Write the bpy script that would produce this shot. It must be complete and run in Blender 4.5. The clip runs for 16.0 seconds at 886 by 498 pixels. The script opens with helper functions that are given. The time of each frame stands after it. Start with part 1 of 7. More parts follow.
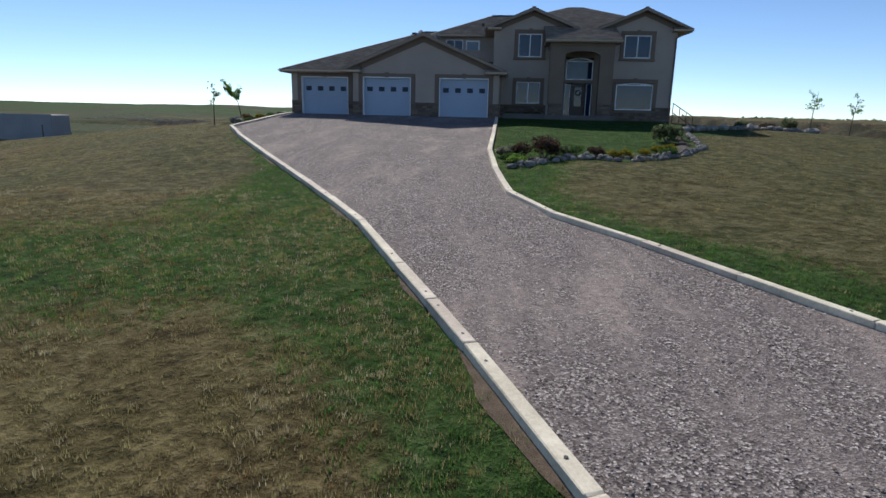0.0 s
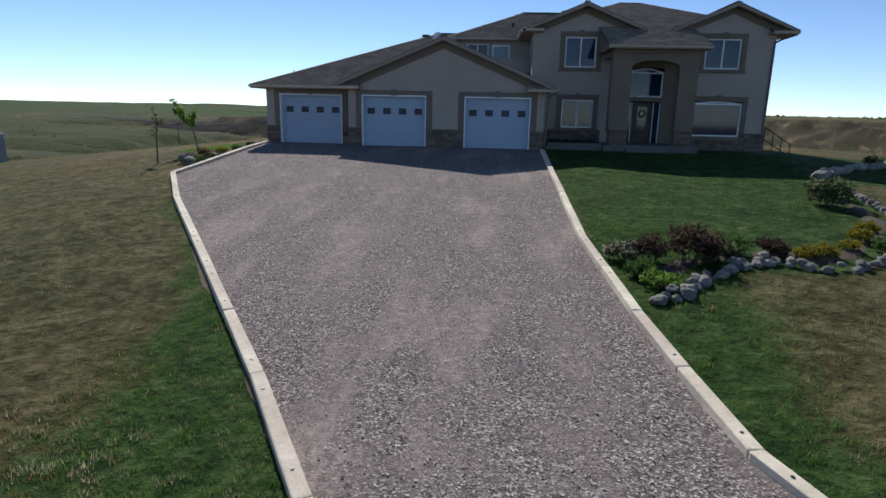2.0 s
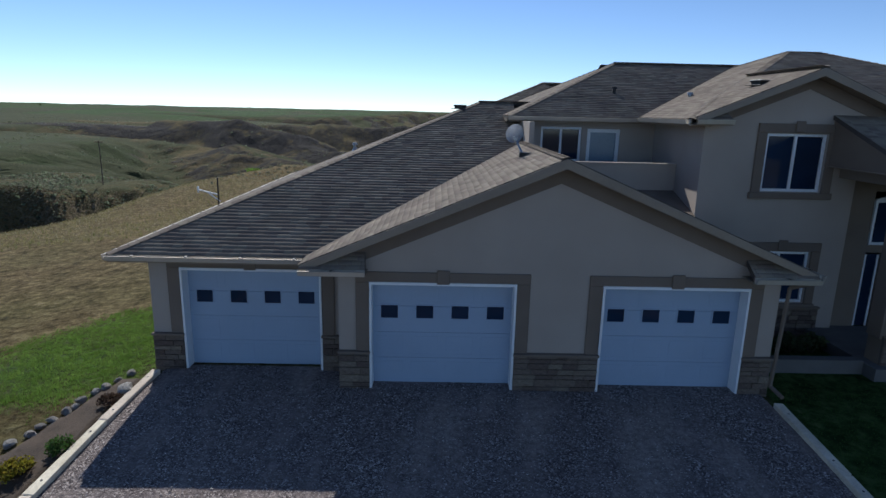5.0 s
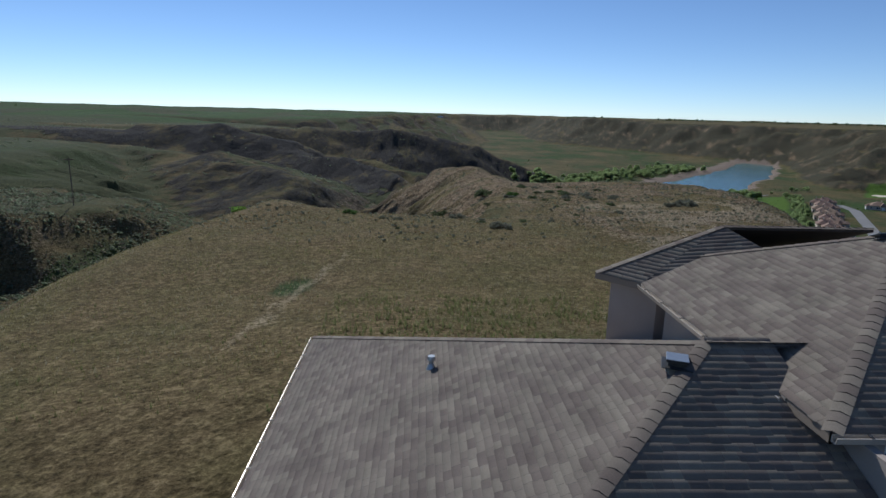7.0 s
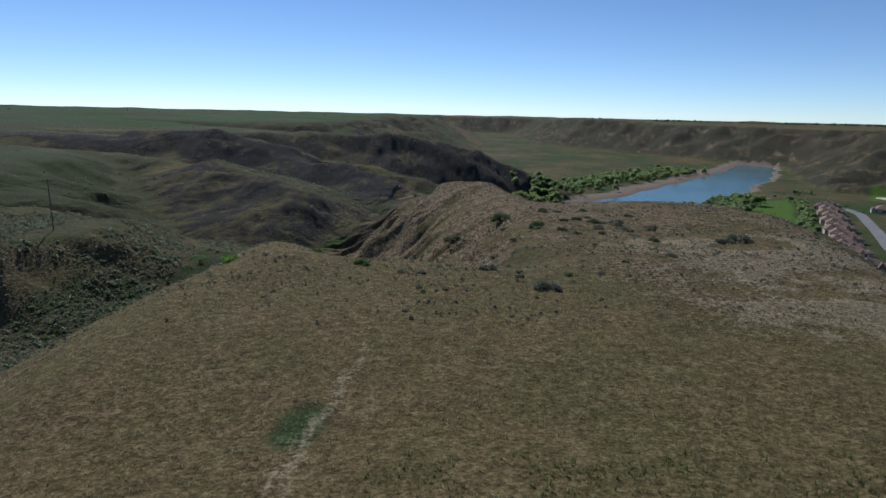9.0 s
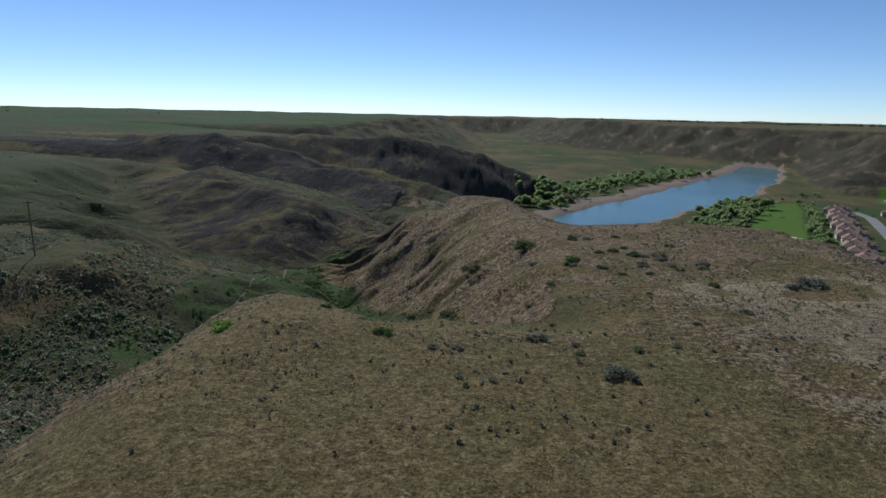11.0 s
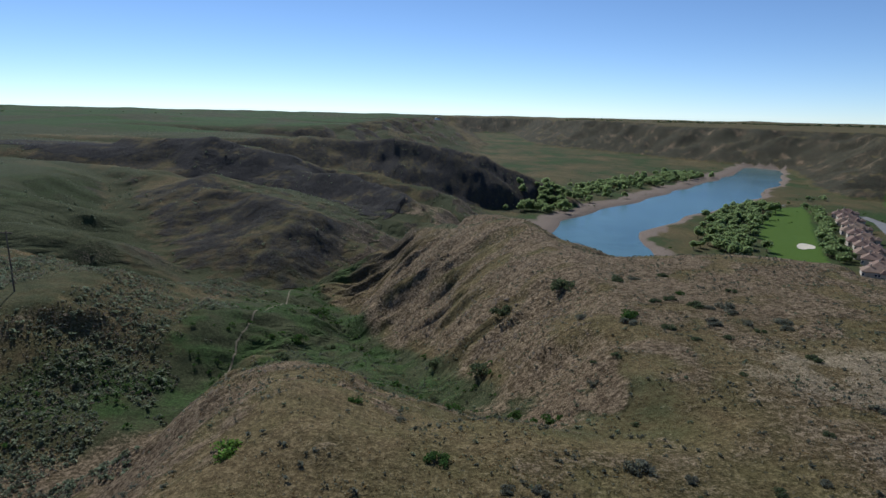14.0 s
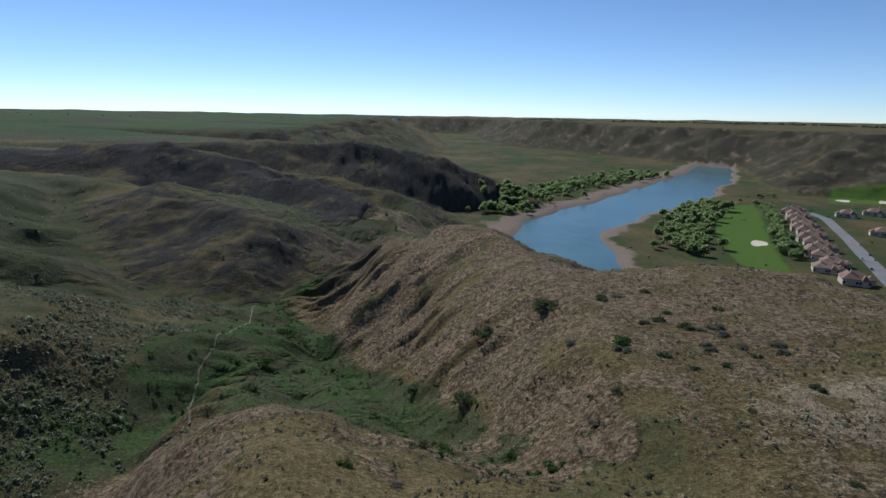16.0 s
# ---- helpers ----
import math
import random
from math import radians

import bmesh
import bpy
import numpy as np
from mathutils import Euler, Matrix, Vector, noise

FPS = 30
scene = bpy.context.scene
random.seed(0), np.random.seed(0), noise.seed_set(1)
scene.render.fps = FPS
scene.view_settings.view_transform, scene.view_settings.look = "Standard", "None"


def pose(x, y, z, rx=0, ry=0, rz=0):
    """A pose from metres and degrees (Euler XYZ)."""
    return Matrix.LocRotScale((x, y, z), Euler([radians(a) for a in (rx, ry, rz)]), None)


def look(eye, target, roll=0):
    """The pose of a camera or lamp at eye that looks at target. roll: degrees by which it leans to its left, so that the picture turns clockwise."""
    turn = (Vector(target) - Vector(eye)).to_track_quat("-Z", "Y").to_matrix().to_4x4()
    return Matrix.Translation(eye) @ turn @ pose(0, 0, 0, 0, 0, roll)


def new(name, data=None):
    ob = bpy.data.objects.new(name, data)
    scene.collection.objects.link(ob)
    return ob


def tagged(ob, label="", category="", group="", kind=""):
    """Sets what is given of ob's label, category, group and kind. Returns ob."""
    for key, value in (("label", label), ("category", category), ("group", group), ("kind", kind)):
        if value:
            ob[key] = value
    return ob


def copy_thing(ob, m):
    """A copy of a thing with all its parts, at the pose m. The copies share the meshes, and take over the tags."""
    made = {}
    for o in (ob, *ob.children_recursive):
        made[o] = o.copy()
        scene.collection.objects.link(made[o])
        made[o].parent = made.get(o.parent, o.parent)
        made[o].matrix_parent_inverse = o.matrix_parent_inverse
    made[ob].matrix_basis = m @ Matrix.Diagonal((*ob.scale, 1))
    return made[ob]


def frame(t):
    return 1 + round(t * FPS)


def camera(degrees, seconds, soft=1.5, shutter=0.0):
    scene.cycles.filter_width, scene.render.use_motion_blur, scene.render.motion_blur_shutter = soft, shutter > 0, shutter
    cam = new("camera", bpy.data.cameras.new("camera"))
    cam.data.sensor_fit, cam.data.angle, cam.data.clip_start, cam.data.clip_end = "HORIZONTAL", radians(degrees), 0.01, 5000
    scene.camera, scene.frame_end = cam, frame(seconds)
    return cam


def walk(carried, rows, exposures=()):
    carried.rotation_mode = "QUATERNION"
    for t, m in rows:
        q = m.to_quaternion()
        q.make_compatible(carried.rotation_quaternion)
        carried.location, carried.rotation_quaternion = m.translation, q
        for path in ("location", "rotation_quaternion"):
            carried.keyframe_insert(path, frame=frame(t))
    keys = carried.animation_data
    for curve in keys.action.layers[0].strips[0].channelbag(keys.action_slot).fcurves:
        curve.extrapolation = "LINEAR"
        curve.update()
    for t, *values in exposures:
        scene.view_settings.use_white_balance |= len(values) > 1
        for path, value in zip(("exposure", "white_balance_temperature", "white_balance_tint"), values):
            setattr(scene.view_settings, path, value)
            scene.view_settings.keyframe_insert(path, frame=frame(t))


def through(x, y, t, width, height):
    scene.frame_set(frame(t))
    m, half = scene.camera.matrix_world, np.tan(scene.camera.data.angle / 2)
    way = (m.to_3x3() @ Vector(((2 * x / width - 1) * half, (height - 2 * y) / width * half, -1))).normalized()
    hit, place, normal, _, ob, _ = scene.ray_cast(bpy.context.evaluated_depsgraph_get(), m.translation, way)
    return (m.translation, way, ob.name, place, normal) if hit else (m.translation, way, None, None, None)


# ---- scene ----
cam = camera(73.8, 16.0)
PATH = [
    (0, (7.079, -37.838, 0.357), (6.909, -35.898, -0.098), 1.3),
    (0.5, (6.451, -35.506, 0.819), (6.289, -33.567, 0.355), 1.6),
    (1, (5.999, -33.18, 1.185), (5.823, -31.243, 0.718), 1.4),
    (1.5, (5.201, -30.633, 1.357), (5.037, -28.693, 0.898), 1.2),
    (2, (4.548, -28.136, 1.767), (4.403, -26.195, 1.306), 1.2),
    (2.5, (3.801, -25.559, 2.137), (3.684, -23.615, 1.682), 1.2),
    (3, (3.034, -22.913, 2.675), (2.944, -20.968, 2.219), 1.2),
    (3.5, (2.336, -20.205, 3.326), (2.264, -18.26, 2.869), 1.3),
    (4, (1.52, -17.426, 4.083), (1.48, -15.479, 3.628), 1.2),
    (4.5, (0.665, -14.569, 4.958), (0.662, -12.623, 4.499), 1.3),
    (5, (-0.183, -11.66, 5.785), (-0.156, -9.713, 5.331), 1.3),
    (5.2, (-0.553, -10.452, 6.2), (-0.512, -8.507, 5.736), 1.5),
    (7.3, (-4.173, 1.378, 10.359), (-4.09, 3.324, 9.908), 1.4),
    (7.5, (-4.473, 2.671, 10.716), (-4.389, 4.618, 10.265), 1.3),
    (8, (-5.172, 5.857, 11.641), (-5.087, 7.804, 11.19), 1.3),
    (8.5, (-6.007, 9.418, 12.344), (-5.92, 11.366, 11.895), 1.2),
    (9, (-6.852, 12.743, 13.087), (-6.764, 14.69, 12.638), 1.3),
    (11.5, (-10.692, 28.692, 16.906), (-10.605, 30.639, 16.457), 1.2),
    (12, (-11.543, 31.426, 17.534), (-11.455, 33.373, 17.086), 1.2),
    (12.5, (-12.37, 33.879, 18.296), (-12.282, 35.826, 17.845), 1.3),
    (13, (-13.129, 36.068, 18.939), (-13.041, 38.015, 18.489), 1.2),
    (13.5, (-13.952, 38.116, 19.603), (-13.863, 40.063, 19.151), 1.3),
    (14, (-14.656, 39.836, 20.322), (-14.562, 41.782, 19.87), 1.3),
    (14.5, (-15.611, 41.132, 20.856), (-15.498, 43.078, 20.406), 1.3),
    (15, (-16.339, 42.436, 21.566), (-16.191, 44.379, 21.116), 1.2),
    (15.5, (-16.832, 43.988, 22.156), (-16.642, 45.928, 21.707), 1.0),
    (16, (-17.199, 45.515, 22.574), (-16.972, 47.451, 22.125), 1.0),
]
walk(cam, [(t, look(a, b, r)) for t, a, b, r in PATH], exposures=((0.0, 0.0, 5900, 9), (3.5, -0.02, 5800, 9), (5.2, -0.08, 5650, 9), (7.3, -0.43, 5480, 9), (11.0, -0.36, 5500, 9), (16.0, -0.31, 5500, 9)))

# ---- world, sun, exposure ----
SUN = Vector((-0.25, 0.73, 0.633)).normalized()
world = bpy.data.worlds.new("World")
scene.world = world
world.use_nodes = True
wn = world.node_tree
sky = wn.nodes.new("ShaderNodeTexSky")
sky.sky_type = "NISHITA"
sky.sun_disc = False
sky.sun_elevation = math.asin(SUN.z)
sky.sun_rotation = math.atan2(SUN.x, SUN.y)
sky.altitude = 1500
sky.air_density, sky.dust_density, sky.ozone_density = 0.70, 0.0, 1.6
wn.links.new(sky.outputs[0], wn.nodes["Background"].inputs[0])
wn.nodes["Background"].inputs[1].default_value = 0.118
sun = new("sun", bpy.data.lights.new("sun", "SUN"))
sun.data.energy, sun.data.angle, sun.data.color = 5.0, radians(0.53), (1.0, 0.92, 0.80)
sun.matrix_world = look(SUN * 100, (0, 0, 0))


# ---- small tools ----
def part(name, bm, material, parent=None, label="", smooth=False):
    me = bpy.data.meshes.new(name)
    bm.to_mesh(me)
    bm.free()
    return put_mesh(name, me, material, parent, label, smooth)


def put_mesh(name, me, material, parent=None, label="", smooth=False):
    for m in material if isinstance(material, (list, tuple)) else (material,):
        me.materials.append(m)
    if smooth:
        me.polygons.foreach_set("use_smooth", [True] * len(me.polygons))
    ob = new(name, me)
    if parent is not None:
        ob.parent = parent
        ob.matrix_parent_inverse = Matrix.Translation(parent.matrix_basis.translation).inverted() if parent.parent is None else Matrix()
    if label:
        ob["label"] = label
    return ob


def thing(name, at, label, category, group="", kind=""):
    ob = new(name)
    ob.location = at
    ob.empty_display_size = 0.3
    return tagged(ob, label, category, group, kind)


def add_box(bm, x0, x1, y0, y1, z0, z1, bevel=0.0):
    m = Matrix.LocRotScale(((x0 + x1) / 2, (y0 + y1) / 2, (z0 + z1) / 2), None, (abs(x1 - x0), abs(y1 - y0), abs(z1 - z0)))
    r = bmesh.ops.create_cube(bm, size=1.0, matrix=m)
    if bevel:
        es = {e for v in r["verts"] for e in v.link_edges}
        bmesh.ops.bevel(bm, geom=list(es), offset=bevel, segments=1, affect="EDGES")
    return r["verts"]


def box(x0, x1, y0, y1, z0, z1, bevel=0.0):
    bm = bmesh.new()
    add_box(bm, x0, x1, y0, y1, z0, z1, bevel)
    return bm


def add_tube(bm, a, b, r0, r1=None, n=8):
    a, b = Vector(a), Vector(b)
    d = b - a
    m = Matrix.Translation((a + b) / 2) @ d.to_track_quat("Z", "Y").to_matrix().to_4x4()
    return bmesh.ops.create_cone(bm, cap_ends=True, segments=n, radius1=r0, radius2=r0 if r1 is None else r1, depth=d.length, matrix=m)["verts"]


def prism(points, y0, y1):
    """A solid with an outline in x and z, from y0 to y1."""
    bm = bmesh.new()
    f = [bm.verts.new((x, y0, z)) for x, z in points]
    g = [bm.verts.new((x, y1, z)) for x, z in points]
    bm.faces.new(f)
    bm.faces.new(g[::-1])
    for i in range(len(f)):
        j = (i + 1) % len(f)
        bm.faces.new((f[j], f[i], g[i], g[j]))
    bmesh.ops.recalc_face_normals(bm, faces=bm.faces)
    return bm


def from_arrays(name, verts, faces):
    me = bpy.data.meshes.new(name)
    verts = np.asarray(verts, np.float32).reshape(-1, 3)
    faces = np.asarray(faces, np.int32)
    k = faces.shape[1]
    me.vertices.add(len(verts))
    me.vertices.foreach_set("co", verts.ravel())
    me.loops.add(faces.size)
    me.loops.foreach_set("vertex_index", faces.ravel())
    me.polygons.add(len(faces))
    me.polygons.foreach_set("loop_start", np.arange(0, faces.size, k, dtype=np.int32))
    me.update(calc_edges=True)
    return me


# ---- materials ----
def ramp(nt, fac, stops):
    n = nt.nodes.new("ShaderNodeValToRGB")
    e = n.color_ramp.elements
    while len(e) < len(stops):
        e.new(0.5)
    for el, (p, c) in zip(e, stops):
        el.position, el.color = p, (*c, 1) if len(c) == 3 else c
    nt.links.new(fac, n.inputs[0])
    return n.outputs[0]


def noise_of(nt, scale, detail=4, rough=0.55, vec=None, out=0):
    n = nt.nodes.new("ShaderNodeTexNoise")
    n.inputs["Scale"].default_value, n.inputs["Detail"].default_value, n.inputs["Roughness"].default_value = scale, detail, rough
    nt.links.new(vec if vec is not None else place_of(nt), n.inputs["Vector"])
    return n.outputs[out]


def place_of(nt):
    n = nt.nodes.get("place") or nt.nodes.new("ShaderNodeTexCoord")
    n.name = "place"
    return n.outputs["Object"]


def mix(nt, fac, a, b, mode="MIX"):
    n = nt.nodes.new("ShaderNodeMix")
    n.data_type, n.blend_type = "RGBA", mode
    for value, socket in ((fac, n.inputs[0]), (a, n.inputs[6]), (b, n.inputs[7])):
        if isinstance(value, (int, float)):
            socket.default_value = value
        elif isinstance(value, tuple):
            socket.default_value = (*value, 1)
        else:
            nt.links.new(value, socket)
    return n.outputs[2]


def math_of(nt, op, a, b=0.0, clamp=False):
    n = nt.nodes.new("ShaderNodeMath")
    n.operation, n.use_clamp = op, clamp
    for value, socket in ((a, n.inputs[0]), (b, n.inputs[1])):
        if isinstance(value, (int, float)):
            socket.default_value = value
        else:
            nt.links.new(value, socket)
    return n.outputs[0]


def blank(name, rough=0.8, metal=0.0, spec=0.5):
    m = bpy.data.materials.new(name)
    m.use_nodes = True
    nt = m.node_tree
    b = nt.nodes["Principled BSDF"]
    b.inputs["Roughness"].default_value, b.inputs["Metallic"].default_value = rough, metal
    b.inputs["Specular IOR Level"].default_value = spec
    return m, nt, b


def bump_of(nt, b, height, strength, distance):
    n = nt.nodes.new("ShaderNodeBump")
    n.inputs["Strength"].default_value, n.inputs["Distance"].default_value = strength, distance
    nt.links.new(height, n.inputs["Height"])
    nt.links.new(n.outputs[0], b.inputs["Normal"])


def surface(name, dark, light, scale=3.0, fine=40.0, rough=0.8, bump=0.3, depth=0.01, metal=0.0, vary=0.0, spec=0.4):
    """A surface with large and fine variation between two colours; vary: how far single pieces differ."""
    m, nt, b = blank(name, rough, metal, spec)
    big, small = noise_of(nt, scale, 3), noise_of(nt, fine, 4, 0.7)
    fac = math_of(nt, "ADD", math_of(nt, "MULTIPLY", big, 0.55), math_of(nt, "MULTIPLY", small, 0.45))
    col = ramp(nt, fac, [(0.33, dark), (0.67, light)])
    if vary:
        info = nt.nodes.new("ShaderNodeObjectInfo")
        geo = nt.nodes.new("ShaderNodeNewGeometry")
        r = math_of(nt, "FRACT", math_of(nt, "ADD", info.outputs["Random"], geo.outputs["Random Per Island"]))
        hsv = nt.nodes.new("ShaderNodeHueSaturation")
        nt.links.new(math_of(nt, "ADD", math_of(nt, "MULTIPLY", r, 2 * vary), 1.0 - vary), hsv.inputs["Value"])
        nt.links.new(math_of(nt, "ADD", math_of(nt, "MULTIPLY", r, 0.03), 0.485), hsv.inputs["Hue"])
        nt.links.new(col, hsv.inputs["Color"])
        col = hsv.outputs[0]
    nt.links.new(col, b.inputs["Base Color"])
    if bump:
        bump_of(nt, b, small, bump, depth)
    return m


def foliage(name, dark, light, scale=1.5, through=0.45):
    m = surface(name, dark, light, scale, 9.0, 0.85, 0.0, vary=0.3, spec=0.14)
    nt = m.node_tree
    b = nt.nodes["Principled BSDF"]
    thin = nt.nodes.new("ShaderNodeBsdfTranslucent")
    nt.links.new(b.inputs["Base Color"].links[0].from_socket, thin.inputs[0])
    both = nt.nodes.new("ShaderNodeMixShader")
    both.inputs[0].default_value = through
    nt.links.new(b.outputs[0], both.inputs[1])
    nt.links.new(thin.outputs[0], both.inputs[2])
    nt.links.new(both.outputs[0], nt.nodes["Material Output"].inputs[0])
    return m


STUCCO = surface("stucco", (0.345, 0.29, 0.245), (0.43, 0.37, 0.32), 0.6, 90, 0.92, 0.35, 0.006)
TRIM = surface("stucco_trim", (0.16, 0.124, 0.096), (0.21, 0.165, 0.13), 0.8, 90, 0.9, 0.3, 0.005)
# the wall stucco in a darker brown, for the porch and entry wall
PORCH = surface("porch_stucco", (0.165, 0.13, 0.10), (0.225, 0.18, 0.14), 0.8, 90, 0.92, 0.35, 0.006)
WHITE = surface("white_paint", (0.74, 0.76, 0.78), (0.84, 0.85, 0.86), 1.5, 30, 0.4, 0.08, 0.002)
# white door paint with the blue of its shade put into the colour
DOORPAINT_SHADED = surface("shaded_door_paint", (0.31, 0.385, 0.50), (0.365, 0.45, 0.575), 0.7, 60, 0.45, 0.06, 0.002)
FASCIA = surface("fascia_metal", (0.225, 0.18, 0.138), (0.29, 0.235, 0.18), 1.0, 30, 0.5, 0.05, 0.002)
GUTTER = surface("gutter_metal", (0.46, 0.40, 0.33), (0.60, 0.54, 0.46), 1.0, 30, 0.35, 0.05, 0.002, metal=0.3)
SHINGLE = surface("asphalt_shingle", (0.132, 0.110, 0.090), (0.236, 0.197, 0.160), 1.3, 60, 0.92, 0.15, 0.002, vary=0.2, spec=0.12)
UNDERLAY = surface("roof_underlay", (0.07, 0.06, 0.055), (0.10, 0.09, 0.08), 2, 50, 0.95, 0.2)
STONE = surface("ledge_stone", (0.085, 0.062, 0.05), (0.21, 0.165, 0.13), 4, 45, 0.88, 0.6, 0.012, vary=0.35)
MORTAR = surface("mortar", (0.10, 0.085, 0.075), (0.14, 0.12, 0.10), 5, 60, 0.95, 0.4)
ROCK = surface("field_rock", (0.15, 0.137, 0.124), (0.37, 0.342, 0.31), 5, 30, 0.9, 0.8, 0.03, vary=0.3)
TIMBER = surface("weathered_timber", (0.46, 0.385, 0.285), (0.78, 0.685, 0.54), 2.5, 26, 0.85, 0.4, 0.006, vary=0.12)
SOIL = surface("bed_soil", (0.045, 0.032, 0.022), (0.105, 0.075, 0.052), 3, 30, 0.95, 0.8, 0.03)
CONCRETE = surface("concrete", (0.10, 0.095, 0.09), (0.16, 0.15, 0.14), 1.5, 50, 0.9, 0.3, 0.004)
DARKMETAL = surface("dark_metal", (0.03, 0.03, 0.03), (0.06, 0.055, 0.05), 3, 40, 0.5, 0.1, metal=0.4)
GREYMETAL = surface("grey_metal", (0.33, 0.34, 0.35), (0.44, 0.45, 0.46), 3, 40, 0.35, 0.1, 0.002, metal=0.7)
ASPHALT = surface("asphalt", (0.16, 0.155, 0.15), (0.24, 0.23, 0.22), 0.05, 2, 0.9, 0.1)
BARK = surface("bark", (0.07, 0.05, 0.035), (0.17, 0.13, 0.10), 6, 40, 0.95, 0.6, 0.01)
LEAF = foliage("cottonwood_leaf", (0.185, 0.245, 0.097), (0.345, 0.42, 0.185), 0.15, 0.85)
LEAF_YOUNG = foliage("young_leaf", (0.09, 0.16, 0.025), (0.19, 0.29, 0.06), 1.5, 0.6)
SHRUB_DARK = foliage("shrub_leaf", (0.062, 0.082, 0.04), (0.135, 0.16, 0.078), 1.5, 0.6)
SHRUB_RED = foliage("barberry_leaf", (0.05, 0.033, 0.025), (0.105, 0.07, 0.05))
SHRUB_RUST = foliage("rusty_shrub_leaf", (0.09, 0.045, 0.024), (0.18, 0.10, 0.055))
SHRUB_GREEN = foliage("green_shrub_leaf", (0.04, 0.08, 0.02), (0.10, 0.17, 0.04))
SHRUB_GOLD = foliage("golden_shrub_leaf", (0.15, 0.13, 0.015), (0.31, 0.265, 0.035))
SAGE = foliage("sagebrush_leaf", (0.10, 0.105, 0.075), (0.21, 0.21, 0.155), 1.5, 0.7)
STRAW = foliage("pale_straw_blade", (0.19, 0.165, 0.10), (0.34, 0.295, 0.19), 1.5, 0.75)
RUST = foliage("rusty_grass_blade", (0.13, 0.078, 0.03), (0.26, 0.17, 0.075), 1.5, 0.75)
BROME = foliage("dry_grass_blade", (0.13, 0.112, 0.05), (0.27, 0.235, 0.115), 1.5, 0.8)
TURF = foliage("turf_blade", (0.039, 0.088, 0.018), (0.098, 0.178, 0.042), 1.5, 0.8)


def glass_material(name="window_glass", spec=0.45):
    m, nt, b = blank(name, 0.05, 0.0, spec)
    b.inputs["Base Color"].default_value = (0.012, 0.016, 0.02, 1)
    # blue of the reflected sky painted into the dark base colour
    nt.links.new(ramp(nt, noise_of(nt, 0.7, 2), [(0.3, (0.010, 0.020, 0.042)), (0.7, (0.020, 0.038, 0.078))]), b.inputs["Base Color"])
    b.inputs["IOR"].default_value = 1.5
    return m


GLASS = glass_material()
DIM_GLASS = glass_material("tinted_door_glass", 0.1)


# ---- the land ----
class Waves:
    """Smooth gradient noise on the plane, in numpy."""

    def __init__(self, seed):
        r = np.random.RandomState(seed)
        self.p = r.permutation(256)
        a = r.rand(256) * 2 * math.pi
        self.gx, self.gy = np.cos(a), np.sin(a)

    def one(self, x, y):
        xi, yi = np.floor(x).astype(int), np.floor(y).astype(int)
        fx, fy = x - xi, y - yi
        u, v = fx * fx * fx * (fx * (fx * 6 - 15) + 10), fy * fy * fy * (fy * (fy * 6 - 15) + 10)

        def dot(i, j):
            h = self.p[(self.p[(xi + i) & 255] + yi + j) & 255]
            return self.gx[h] * (fx - i) + self.gy[h] * (fy - j)

        a, b = dot(0, 0) * (1 - u) + dot(1, 0) * u, dot(0, 1) * (1 - u) + dot(1, 1) * u
        return (a * (1 - v) + b * v) * 1.5

    def many(self, x, y, octaves=4, gain=0.5):
        s, amp = 0, 1.0
        for k in range(octaves):
            s = s + amp * self.one(x * 2**k + 17.3 * k, y * 2**k - 9.1 * k)
            amp *= gain
        return s


WV, WV2 = Waves(3), Waves(8)

# coulee floors: x, y, z
DRAINS = {
    "house": ((-260, -10, -12), (-160, 40, -22), (-104, 84, -25.5), (-74, 120, -29), (-57, 146, -32), (-54, 166, -35), (-52, 192, -38.6), (-55, 222, -45), (-59, 250, -49.5), (-46, 275, -53), (-25, 305, -58), (0, 370, -64), (50, 470, -78), (120, 570, -94)),
    "hollow": ((-82, 22, -11), (-72, 60, -18), (-64, 92, -25), (-58, 116, -28.5), (-57, 140, -31.5)),
    "gully": ((4, 88, -6.0), (-3.5, 97, -12.2), (-5.5, 107, -16.8), (-11, 123, -23.0), (-17, 145, -29.0), (-26, 168, -35.5), (-34, 193, -43.5), (-42, 216, -45.5), (-56, 248, -49.5)),
    "basin": ((-25, 122, -22), (-30, 140, -27.5), (-38, 165, -34), (-44, 190, -40), (-50, 220, -45)),
    "notch": ((-4, 238, -23), (-21, 240, -38.5), (-40, 236, -47)),
    "brink": ((40, 176, -14), (54, 196, -28), (74, 232, -50), (98, 290, -82)),
    "second": ((-430, 190, -12), (-290, 230, -24), (-190, 256, -35), (-120, 264, -44), (-80, 262, -50), (-54, 272, -53), (-28, 302, -55)),
    "branch": ((-320, 520, -15), (-205, 418, -27), (-168, 358, -38), (-130, 312, -46), (-85, 270, -51)),
    "third": ((-560, 500, -12), (-350, 555, -34), (-205, 545, -47), (-100, 490, -58), (-50, 440, -62), (0, 425, -68), (35, 445, -74)),
    "cliff": ((-75, 655, -60), (-10, 605, -76), (60, 560, -86), (120, 570, -94)),
    "fourth": ((-520, 720, -10), (-310, 740, -36), (-130, 745, -56), (20, 735, -76), (115, 745, -95)),
    "fifth": ((-520, 1050, -8), (-220, 1020, -40), (20, 1010, -80), (110, 1050, -95)),
    "sixth": ((-400, 1520, -5), (40, 1450, -60), (160, 1450, -95)),
    "seventh": ((1100, 300, -10), (900, 420, -40), (720, 560, -90)),
    "eighth": ((1300, 1000, -8), (1000, 1010, -45), (720, 960, -94)),
}
